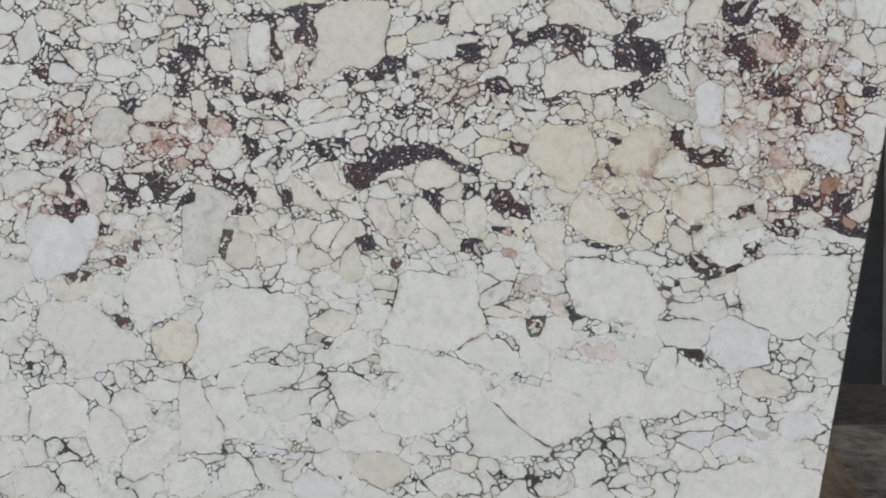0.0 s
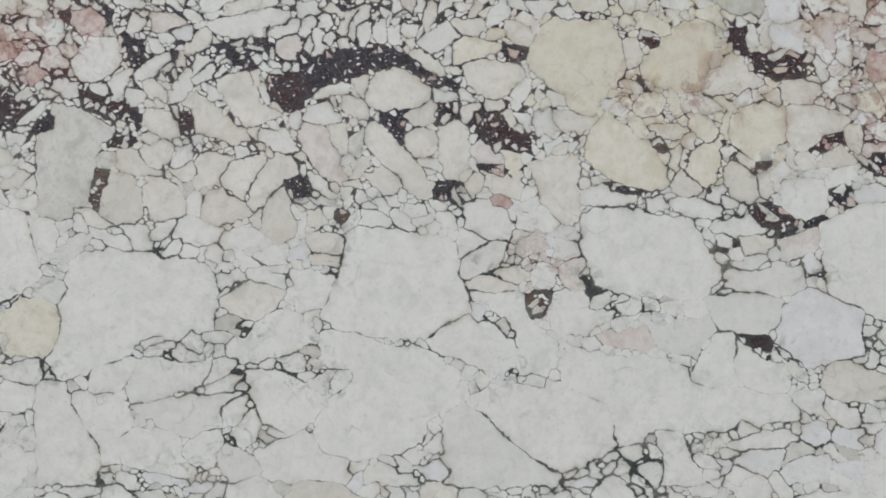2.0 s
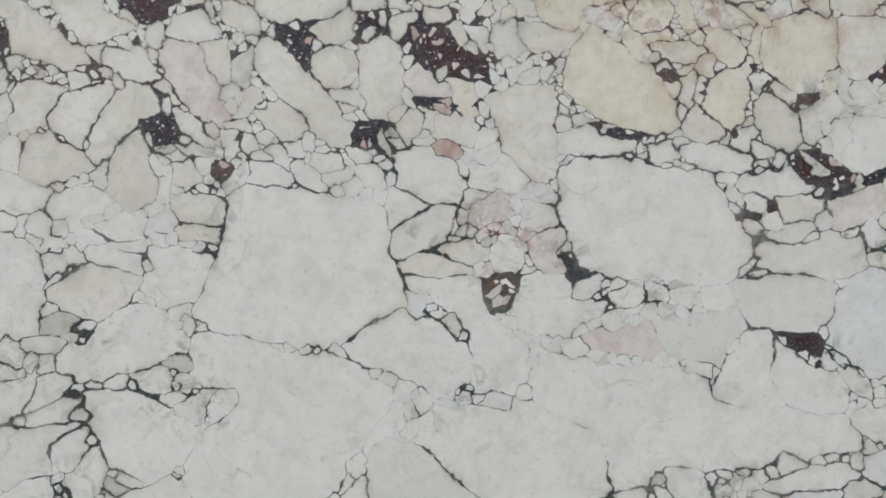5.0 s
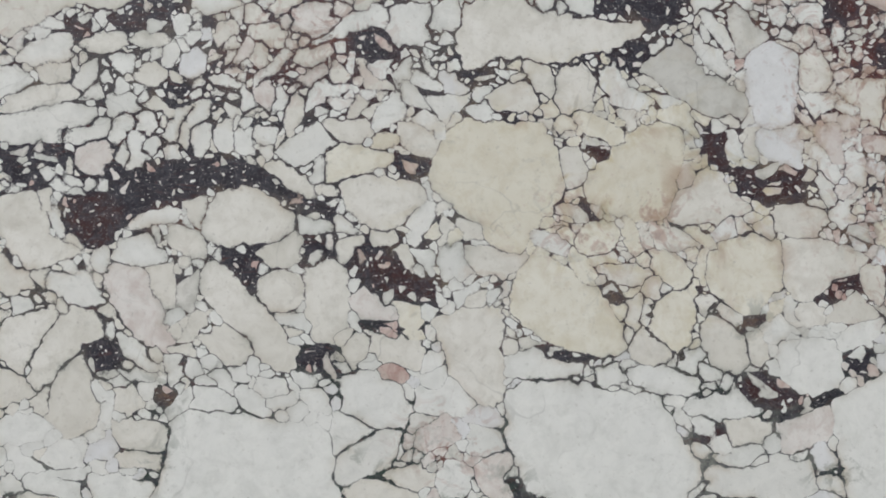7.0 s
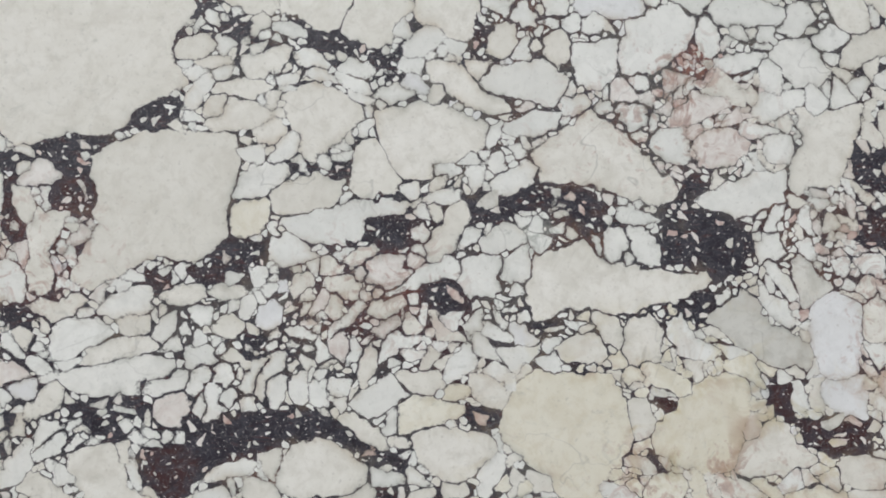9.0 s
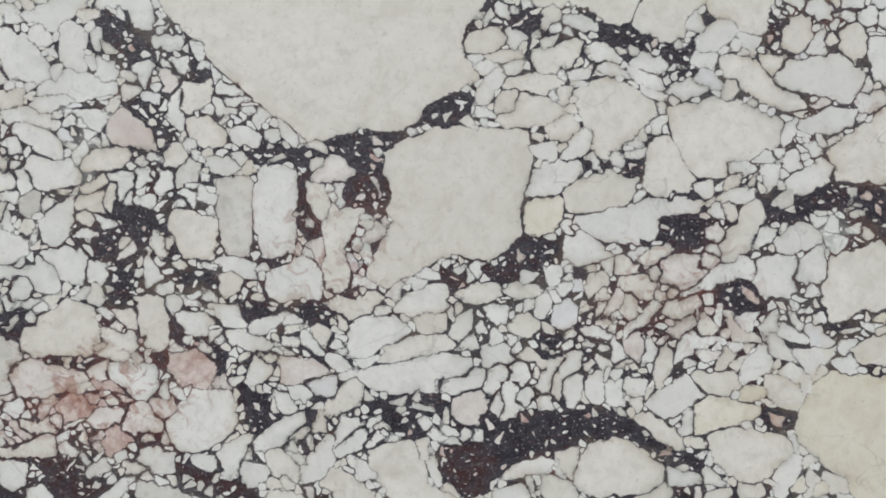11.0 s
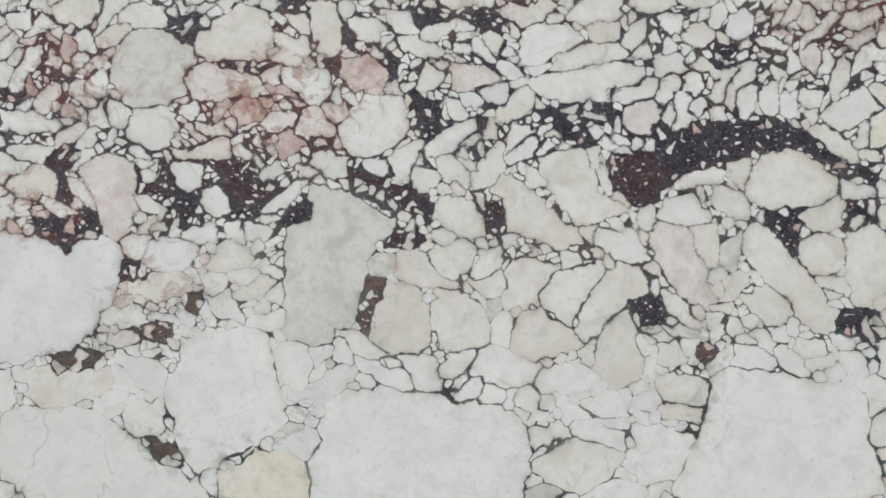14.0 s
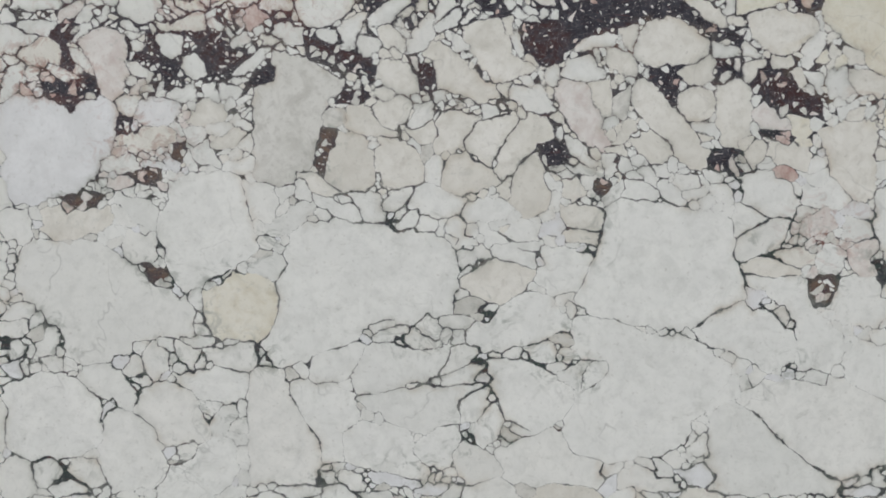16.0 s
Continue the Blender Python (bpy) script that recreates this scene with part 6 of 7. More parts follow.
clast(-0.709, 0.502, 0.139, 0.077, -1, WHITE)
clast(-0.586, 0.512, 0.123, 0.108, -1, WHITE)
clast(0.485, 0.526, 0.089, 0.104, -21, WHITE)
pocket(0.313, 0.502, 0.195, 0.048, -6, GREEN)
pocket(-0.925, 0.509, 0.085, 0.039, -46, GREEN)
pocket(0.029, 0.488, 0.060, 0.038, -1, GREEN)
pocket(0.536, 0.488, 0.088, 0.029, -21, GREEN)
pocket(1.049, 0.820, 0.044, 0.029, 38, GREEN)
pocket(1.088, 0.602, 0.058, 0.020, 9, GREEN)
pocket(1.018, 0.725, 0.072, 0.036, -12, SMOKE)
pocket(-0.721, 0.620, 0.046, 0.069, -1, SMOKE)
pocket(-0.199, 1.387, 0.091, 0.020, -37, BLACK)
pocket(-0.900, 1.251, 0.062, 0.017, -15, BLACK)
pocket(0.015, 1.487, 0.037, 0.019, -2, BLACK)
crushed(-0.518, 1.624, 0.251, 0.198, -10)
crushed(-0.335, 1.506, 0.203, 0.094, -25)
crushed(-0.909, 1.552, 0.120, 0.072, 0)
crushed(-0.367, 1.361, 0.198, 0.114, 0)
crushed(-0.621, 1.341, 0.234, 0.117, 19)
crushed(0.007, 1.487, 0.198, 0.152, -2)
crushed(-0.909, 1.685, 0.112, 0.072, -1)
crushed(0.011, 1.530, 0.273, 0.133, -1)
crushed(0.417, 1.501, 0.400, 0.044, -5)
crushed(0.398, 1.651, 0.160, 0.064, -20)
crushed(0.753, 1.629, 0.123, 0.074, -1)
crushed(0.893, 1.447, 0.090, 0.197, -1)
crushed(0.909, 1.634, 0.101, 0.210, -1)
crushed(0.326, 1.260, 0.122, 0.122, -32)
crushed(-0.521, 1.821, 0.137, 0.213, -30)
crushed(0.050, 1.910, 0.272, 0.072, -9)
crushed(0.029, 1.490, 0.390, 0.101, 0)
crushed(-0.225, 1.396, 0.266, 0.091, -2)
crushed(0.440, 1.523, 0.320, 0.048, -1)
crushed(0.950, 1.509, 0.216, 0.375, -2)
crushed(1.152, 1.444, 0.187, 0.360, -2)
crushed(1.058, 1.181, 0.248, 0.088, -2)
crushed(0.989, 0.725, 0.317, 0.130, -1)
crushed(0.545, 0.570, 0.222, 0.163, -1)
crushed(0.306, 0.514, 0.300, 0.090, -1)
crushed(-0.247, 0.643, 0.335, 0.167, -2)
crushed(-0.810, 0.789, 0.390, 0.086, -1)
crushed(0.359, 0.965, 0.244, 0.081, -22)
crushed(-0.163, 0.951, 0.163, 0.059, -7)
crushed(0.547, 0.891, 0.167, 0.034, -2)
crushed(0.130, 1.107, 0.228, 0.046, -7)
crushed(-0.162, 0.960, 0.150, 0.075, 0)
crushed(-0.258, 0.676, 0.192, 0.106, -1)
crushed(-0.758, 1.124, 0.122, 0.075, 0)
crushed(-0.479, 1.066, 0.188, 0.047, -1)
crushed(-0.973, 0.910, 0.115, 0.211, 0)

# Regions where one tint is common among the small fragments and the cement.
TINGES = []


def tinge(x, z, w, h, tone):
    TINGES.append((tone, (x, z, w, h, 0)))


tinge(-0.597, 1.425, 0.257, 0.148, RED)
tinge(-0.877, 1.451, 0.156, 0.117, RED)
tinge(1.023, 1.521, 0.346, 0.375, RED)
tinge(1.060, 1.255, 0.288, 0.187, RED)
tinge(0.620, 1.290, 0.273, 0.101, PINK)
tinge(0.612, 1.840, 0.131, 0.123, RED)
tinge(0.646, 1.328, 0.546, 0.336, YELLOW)
tinge(0.190, 1.558, 0.195, 0.156, PINK)
tinge(-0.287, 1.613, 0.198, 0.137, PINK)
tinge(-0.207, 1.156, 0.460, 0.184, CREAM)
tinge(0.590, 1.774, 0.287, 0.131, PINK)
tinge(0.360, 1.003, 0.122, 0.091, PINK)
tinge(-0.766, 1.161, 0.141, 0.113, PINK)
tinge(-0.939, 1.274, 0.184, 0.092, RED)

STEP = 0.0016
rng = np.random.default_rng(7)
XS = np.arange(SLAB_LEFT, slab_right(SLAB_TOP) + STEP, STEP)
ZS = np.arange(SLAB_FOOT, SLAB_TOP + STEP, STEP)
GX, GZ = np.meshgrid(XS, ZS)


def lattice_noise(scale, seed):
    """Smooth noise in 0..1 over the slab's face, with features of that size in metres."""
    r = np.random.default_rng(seed)
    u, v = (GX - XS[0]) / scale, (GZ - ZS[0]) / scale
    i, j = u.astype(int), v.astype(int)
    f, g = u - i, v - j
    f, g = f * f * (3 - 2 * f), g * g * (3 - 2 * g)
    n = r.random((j.max() + 2, i.max() + 2))
    return (n[j, i] * (1 - f) + n[j, i + 1] * f) * (1 - g) + (n[j + 1, i] * (1 - f) + n[j + 1, i + 1] * f) * g


def rough_noise(scale, seed):
    """Three scales of that noise together."""
    return 0.5 * lattice_noise(scale, seed) + 0.3 * lattice_noise(scale * 0.43, seed + 100) + 0.2 * lattice_noise(scale * 0.19, seed + 200)


WX = GX + 0.009 * (lattice_noise(0.06, 1) - 0.5) + 0.0034 * (lattice_noise(0.018, 2) - 0.5) + 0.0023 * (lattice_noise(0.007, 3) - 0.5) + 0.0018 * (lattice_noise(0.0034, 33) - 0.5)
WZ = GZ + 0.009 * (lattice_noise(0.06, 4) - 0.5) + 0.0034 * (lattice_noise(0.018, 5) - 0.5) + 0.0023 * (lattice_noise(0.007, 6) - 0.5) + 0.0018 * (lattice_noise(0.0034, 36) - 0.5)


def outline_distance(corners, x, z):
    """How far outside a closed outline each place lies; negative inside it."""
    near, inside = np.full(x.shape, 9.0), np.zeros(x.shape, bool)
    for (ax, az), (bx, bz) in zip(corners, corners[1:] + corners[:1]):
        ex, ez = bx - ax, bz - az
        k = np.clip(((x - ax) * ex + (z - az) * ez) / (ex * ex + ez * ez + 1e-12), 0, 1)
        near = np.minimum(near, (x - ax - k * ex) ** 2 + (z - az - k * ez) ** 2)
        if az != bz:
            inside ^= ((az > z) != (bz > z)) & (x < ex * (z - az) / ez + ax)
    near = np.sqrt(near)
    return np.where(inside, -near, near)


def within(where, soft, x, z):
    """1 inside an ellipse or an outline, falling to 0 outside it."""
    if isinstance(where[0], tuple):
        return np.clip(0.5 - outline_distance(where, x, z) / (0.03 * soft), 0, 1)
    cx, cz, w, h, tilt = where
    c, s = math.cos(radians(tilt)), math.sin(radians(tilt))
    e = np.hypot(((x - cx) * c + (z - cz) * s) / (w / 2 + 0.003), ((z - cz) * c - (x - cx) * s) / (h / 2 + 0.003))
    return np.clip((1 + soft - e) / (2 * soft), 0, 1)


# Cement-rich upper part, tightly packed lower part.
RICH = np.clip((GZ - 1.02 + 0.22 * (rough_noise(0.3, 8) - 0.5)) / 0.20, 0, 1)


def span_of(where):
    """Middle and size of an ellipse or an outline."""
    if not isinstance(where[0], tuple):
        return where[0], where[1], max(where[2:4]), max(where[2:4])
    xs, zs = zip(*where)
    return (min(xs) + max(xs)) / 2, (min(zs) + max(zs)) / 2, max(xs) - min(xs), max(zs) - min(zs)


def around(where, reach):
    """The part of the grid round an ellipse or an outline."""
    x, z, w, h = span_of(where)
    r = max(w, h) * reach / 2 + 0.02
    i0, i1 = (int(np.clip((v - XS[0]) / STEP, 0, len(XS) - 2)) for v in (x - r, x + r))
    j0, j1 = (int(np.clip((v - ZS[0]) / STEP, 0, len(ZS) - 2)) for v in (z - r, z + r))
    return slice(j0, j1 + 1), slice(i0, i1 + 1)


CRUSHED = np.zeros(GX.shape)
for tone, where in POCKETS:
    at = around(where, 1.5)
    CRUSHED[at] = np.maximum(CRUSHED[at], within(where, 0.45, WX[at], WZ[at]))
BROKEN = np.zeros(GX.shape)
for where in CRUSH:
    at = around(where, 1.6)
    BROKEN[at] = np.maximum(BROKEN[at], within(where, 0.55, WX[at], WZ[at]))
STRAND = 0.5 * lattice_noise(0.09, 9) + 0.3 * lattice_noise(0.03, 10) + 0.2 * lattice_noise(0.011, 11)
GREENED = np.zeros(GX.shape)
for tone, where in POCKETS:
    if tone == GREEN:
        at = around(where, 1.5)
        GREENED[at] = np.maximum(GREENED[at], within(where, 0.5, WX[at], WZ[at]))
GAP = (0.00062 + 0.0001 * RICH) * np.clip(0.8 + 7.0 * (STRAND - 0.47), 0.16 + 0.16 * RICH, 2.6) + 0.0004 * CRUSHED + 0.0002 * BROKEN
GAP = GAP * (0.3 + 1.4 * lattice_noise(0.005, 15)) * (0.4 + 1.2 * lattice_noise(0.028, 17)) + 0.0034 * GREENED * lattice_noise(0.012, 16)
SLACK = 0.0085 - 0.0063 * RICH - 0.001 * CRUSHED * RICH - (0.003 - 0.002 * RICH) * BROKEN
INSIDE = np.minimum(np.minimum(slab_right(GZ) - GX, GX - SLAB_LEFT), np.minimum(SLAB_TOP - GZ, GZ - SLAB_FOOT)) - 0.0025

F1, F2 = np.full(GX.shape, 9.0, np.float32), np.full(GX.shape, 9.0, np.float32)
OWNER = np.full(GX.shape, -1, np.int32)
PIECES = []


def facets(lobes):
    """Each lobe as an angular outline: a handful of sides round an ellipse."""
    out = []
    for one in lobes:
        if isinstance(one[0], tuple):
            xs, zs = zip(*one)
            out.append(((min(xs) + max(xs)) / 2, (min(zs) + max(zs)) / 2, max(max(xs) - min(xs), max(zs) - min(zs)), one))
            continue
        x, z, w, h, tilt = one
        k = int(rng.integers(3, 6)) if max(w, h) < 0.06 else 8
        a = (np.arange(k) + rng.uniform(-0.32, 0.32, k)) * 2 * np.pi / k + rng.uniform(0, 6.28)
        reach = np.hypot(w / 2 * np.cos(a), h / 2 * np.sin(a)) * (rng.uniform(0.68, 1.0, k) if k < 8 else rng.uniform(0.88, 1.04, k))
        a = a + radians(tilt)
        out.append((x, z, max(w, h), np.cos(a), np.sin(a), reach))
    return out


def window(sides, margin):
    x0, x1 = min(s[0] - s[2] * 0.6 for s in sides) - margin, max(s[0] + s[2] * 0.6 for s in sides) + margin
    z0, z1 = min(s[1] - s[2] * 0.6 for s in sides) - margin, max(s[1] + s[2] * 0.6 for s in sides) + margin
    i0, i1 = (int(np.clip((x - XS[0]) / STEP, 0, len(XS) - 1)) for x in (x0, x1))
    j0, j1 = (int(np.clip((z - ZS[0]) / STEP, 0, len(ZS) - 1)) for z in (z0, z1))
    return slice(j0, j1 + 1), slice(i0, i1 + 1)


def distance(sides, at):
    best = None
    x, z = WX[at], WZ[at]
    for cx, cz, _, *shape in sides:
        if len(shape) == 1:
            d = outline_distance(shape[0], x, z)
            best = d if best is None else np.minimum(best, d)
            continue
        (c, s, reach), d = shape, None
        for k in range(len(c)):
            e = (x - cx) * c[k] + (z - cz) * s[k] - reach[k]
            d = e if d is None else np.maximum(d, e)
        best = d if best is None else np.minimum(best, d)
    return best.astype(np.float32)


def stamp(tone, lobes, margin, grip=0.0):
    sides = facets(lobes)
    at = window(sides, margin)
    if at[0].stop - at[0].start < 3 or at[1].stop - at[1].start < 3:
        return
    d = distance(sides, at) - grip
    f1, f2, own = F1[at], F2[at], OWNER[at]
    nearer = d < f1
    F2[at] = np.where(nearer, f1, np.minimum(f2, d))
    F1[at] = np.where(nearer, d, f1)
    OWNER[at] = np.where(nearer, len(PIECES), own)
    PIECES.append((tone, at, d, grip))


for tone, where in POCKETS:
    if tone in (BLACK, MAROON, RUST):
        if not isinstance(where[0], tuple):
            x, z, w, h, tilt = where
            where = (x, z, w * 0.9, h * 0.9, tilt)
        stamp("pocket " + tone, [where], 0.03, 0.001)
HOLLOW = len(PIECES)
for tone, lobes in FRAGMENTS:
    stamp(tone, lobes, 0.045)
LARGE = len(PIECES)
# The three hundred broadest are picked apart one by one.
SINGLE = set(sorted(range(HOLLOW, LARGE), key=lambda n: int((PIECES[n][2] < 0).sum()))[-300:])

# Where the cement is dark: in and round the dark seams, and all over the upper left.
def spread(field, where, metres):
    """Raises the field to 1 on an ellipse or outline, falling to 0 that far outside it."""
    x, z, w, h = span_of(where)
    i0, i1 = (int(np.clip((v - XS[0]) / STEP, 0, len(XS) - 2)) for v in (x - w / 2 - metres, x + w / 2 + metres))
    j0, j1 = (int(np.clip((v - ZS[0]) / STEP, 0, len(ZS) - 2)) for v in (z - h / 2 - metres, z + h / 2 + metres))
    at = slice(j0, j1 + 1, 2), slice(i0, i1 + 1, 2)
    if isinstance(where[0], tuple):
        level = 1 - np.maximum(outline_distance(where, WX[at], WZ[at]), 0) / metres
    else:
        level = within(where, 2 * metres / (where[2] + where[3]), WX[at], WZ[at])
    for dj in (0, 1):
        for di in (0, 1):
            part_of = field[j0 + dj : j1 + 1 : 2, i0 + di : i1 + 1 : 2]
            np.maximum(part_of, level[: part_of.shape[0], : part_of.shape[1]], out=part_of)


DARKENED, SMOKED = np.zeros(GX.shape), np.zeros(GX.shape)
for tone, where in POCKETS:
    spread(DARKENED if tone in (BLACK, MAROON) else SMOKED, where, 0.05 if tone in (BLACK, MAROON) else 0.035)
upper_left = np.clip((0.42 - GX) / 0.25, 0, 1) * np.clip((GZ - 1.30) / 0.12, 0, 1)
right_end = np.clip((GX - 0.78) / 0.1, 0, 1) * np.clip((GZ - 1.08) / 0.08, 0, 1)
DARKENED = np.clip(0.2 + 0.55 * upper_left + 0.5 * right_end + 0.75 * DARKENED + 2.4 * (rough_noise(0.09, 22) - 0.5), 0.0, 1.0)

# Smaller fragments fill what the large ones leave free, coarse to fine.
flow = lattice_noise(0.3, 12)
sizes = (0.0135 + 0.010 * (1 - RICH)) * (0.45 + 1.1 * rough_noise(0.22, 13)) * (1 - 0.55 * np.maximum(CRUSHED, (0.45 + 0.4 * RICH) * BROKEN))
warm = rough_noise(0.3, 14)
TINGED = {k: np.zeros(GX.shape) for k in TINTS}
for tone, where in TINGES:
    at = around(where, 1.7)
    TINGED[tone][at] = np.maximum(TINGED[tone][at], within(where, 0.6, WX[at], WZ[at]))
GAP = GAP * (1 - 0.45 * TINGED[YELLOW])
SLACK = SLACK + 0.003 * TINGED[YELLOW]
GRIP = RICH + (1 - RICH) * np.clip(0.45 + 3.5 * (STRAND - 0.44) + GREENED, 0, 1)
GRIP = GRIP * (1 - 0.2 * TINGED[YELLOW])
for share, tries in ((1.9, 2500), (1.2, 9000), (0.75, 26000), (0.46, 50000), (0.29, 80000), (0.2, 60000)):
    for i, j, u, v, p, q, pick in zip(rng.integers(0, len(XS), tries), rng.integers(0, len(ZS), tries), rng.uniform(0.75, 1.3, tries),
                                      rng.uniform(1.0, 3.0, tries), rng.uniform(-60, 60, tries), rng.uniform(0.55, 1.0, tries), rng.random(tries)):
        r = sizes[j, i] * share * u
        grip = 0.0
        if r < 0.0024 or INSIDE[j, i] < 0:
            continue
        if F1[j, i] < r * 0.84:
            # A few shards float in the pockets of cement.
            if r > 0.0055 or F1[j, i] > -0.75 * r or OWNER[j, i] >= HOLLOW or u < 1.12:
                continue
            grip = -float(F1[j, i])
        x, z = XS[i], ZS[j]
        tone = WHITE
        if pick < 0.6 * TINGED[RED][j, i]:
            tone = RED if pick < 0.24 * TINGED[RED][j, i] and r < 0.010 else PINK
        elif pick < 0.75 * TINGED[YELLOW][j, i]:
            tone = YELLOW if pick < 0.4 * TINGED[YELLOW][j, i] else CREAM
        elif pick < 0.5 * TINGED[PINK][j, i]:
            tone = PINK
        elif pick > 1.15 - warm[j, i] * 0.7 * (0.35 + 0.65 * RICH[j, i]) or pick > 1 - 0.7 * TINGED[CREAM][j, i]:
            tone = CREAM
        elif pick > 0.78:
            tone = (GREY if pick > 0.90 else COOL) if r < 0.012 else WHITE
        if grip:
            tone = (WHITE, GREY, PINK, RED, GREY)[int(5 * pick)]
        stamp(tone, [(x, z, 2 * r * v, 2 * r * q, 70 * (flow[j, i] - 0.5) + p)], 0.010 + 0.3 * r, grip)


def outlines(g, at):
    """Closed outlines of g > 0, with the stone on the left, as arrays of x, z."""
    g = np.pad(g, 1, constant_values=-1e-3)
    s = g > 0
    code = s[:-1, :-1] + 2 * s[:-1, 1:] + 4 * s[1:, 1:] + 8 * s[1:, :-1]
    nxt = {}
    steps = {1: "LB", 2: "BR", 3: "LR", 4: "RT", 5: "LBRT", 6: "BT", 7: "LT", 8: "TL", 9: "TB", 10: "BRTL", 11: "TR", 12: "RL", 13: "RB", 14: "BL"}
    for j, i in zip(*np.nonzero((code > 0) & (code < 15))):
        way = steps[int(code[j, i])]
        key = {"L": (j, i, 1), "B": (j, i, 0), "R": (j, i + 1, 1), "T": (j + 1, i, 0)}
        for n in range(0, len(way), 2):
            nxt[key[way[n]]] = key[way[n + 1]]
    loops = []
    while nxt:
        start, e = nxt.popitem()
        loop = [start]
        while e != start and e in nxt:
            loop.append(e)
            e = nxt.pop(e)
        loops.append(loop)
    made = []
    for loop in loops:
        if len(loop) < 5:
            continue
        k = np.array(loop[::-1])
        j, i, up = k.T
        a, c = g[j, i], g[j + up, i + 1 - up]
        f = np.clip(a / (a - c), 0.03, 0.97)
        x = XS[0] + (at[1].start + i - 1 + f * (1 - up)) * STEP
        z = ZS[0] + (at[0].start + j - 1 + f * up) * STEP
        made.append(np.stack([x, z], 1))
    return made


def area(p):
    q = np.roll(p, -1, 0)
    return 0.5 * float(np.sum(p[:, 0] * q[:, 1] - q[:, 0] * p[:, 1]))


def thinned(p):
    """Without the points that lie on straight runs."""
    for _ in range(3):
        a, c = np.roll(p, 1, 0), np.roll(p, -1, 0)
        off = np.abs((c - a)[:, 0] * (p - a)[:, 1] - (c - a)[:, 1] * (p - a)[:, 0]) / (np.hypot(*(c - a).T) + 1e-9)
        drop = off < 0.00014
        drop[::2] = False
        if len(p) - drop.sum() < 6:
            break
        p = p[~drop]
    return p


def add_fragment(p, proud, verts, faces, rims, rim=0.3):
    """A fragment's polished face and its edge, down into the cement."""
    n, k = len(p), len(verts)
    verts.extend((x, -proud, z) for x, z in p)
    verts.extend((x, 0.0006, z) for x, z in p)
    rims.extend([rim] * (2 * n))
    faces.append(tuple(range(k, k + n)))
    faces.extend((k + i, k + n + i, k + n + (i + 1) % n, k + (i + 1) % n) for i in range(n))


def fragment_mesh(name, verts, faces):
    me = bpy.data.meshes.new(name)
    me.from_pydata(verts, [], faces)
    me.update()
    return me


def graded_fragment(p, g, at, proud, verts, faces, rims, k=3):
    """A large fragment: its face carries points inside it too, and at each one how near the rim is."""
    j, i = np.nonzero(g[::k, ::k] > 0.0012)
    inner = [Vector((XS[0] + (at[1].start + c * k) * STEP, ZS[0] + (at[0].start + r * k) * STEP)) for r, c in zip(j, i)]
    points = [Vector(q) for q in p] + inner
    found, _, tris, _, _, _ = delaunay_2d_cdt(points, [], [tuple(range(len(p)))], 1, 1e-6)
    base = len(verts)
    v = np.array([(q.x, q.y) for q in found])
    r = np.clip(np.round((v[:, 1] - ZS[0]) / STEP).astype(int) - at[0].start, 0, g.shape[0] - 1)
    c = np.clip(np.round((v[:, 0] - XS[0]) / STEP).astype(int) - at[1].start, 0, g.shape[1] - 1)
    rims.extend((np.exp(-np.maximum(g[r, c], 0.0) / 0.0045) * GRIP[at][r, c]).tolist())
    verts.extend((x, -proud, z) for x, z in v.tolist())
    for t in tris:
        (ax, az), (bx, bz), (cx, cz) = v[t[0]], v[t[1]], v[t[2]]
        turn = (bx - ax) * (cz - az) - (bz - az) * (cx - ax)
        faces.append(tuple(base + n for n in (t if turn > 0 else t[::-1])))
    n, k = len(p), len(verts)
    verts.extend((x, -proud, z) for x, z in p)
    verts.extend((x, 0.0006, z) for x, z in p)
    rims.extend([0.8] * (2 * n))
    faces.extend((k + i, k + n + i, k + n + (i + 1) % n, k + (i + 1) % n) for i in range(n))


# The body: a sheet of cement over the whole face, with the slab's thickness and sawn edges.
nx, nz = 560, 360
us, ws = np.linspace(0, 1, nx), np.linspace(0, 1, nz)
bz = SLAB_FOOT + (SLAB_TOP - SLAB_FOOT) * np.repeat(ws, nx)
bx = SLAB_LEFT + (slab_right(bz) - SLAB_LEFT) * np.tile(us, nz)
verts = [(x, 0.0, z) for x, z in zip(bx, bz)]
faces = [(j * nx + i, j * nx + i + 1, (j + 1) * nx + i + 1, (j + 1) * nx + i) for j in range(nz - 1) for i in range(nx - 1)]
rim = [i for i in range(nx)] + [j * nx + nx - 1 for j in range(1, nz)] + [(nz - 1) * nx + i for i in range(nx - 2, -1, -1)] + [j * nx for j in range(nz - 2, 0, -1)]
base = len(verts)
verts += [(verts[k][0], SLAB_THICK, verts[k][2]) for k in rim]
faces += [(rim[k], base + k, base + (k + 1) % len(rim), rim[(k + 1) % len(rim)]) for k in range(len(rim))]
faces.append(tuple(range(base + len(rim) - 1, base - 1, -1)))
me = fragment_mesh("marble_slab", verts, faces)
slab = link_mesh("marble_slab", me, CEMENT_STONE)
slab.matrix_world = LEAN
tagged(slab, "polished white breccia marble slab with dark purple veining, leaning on timber", "stone slab")

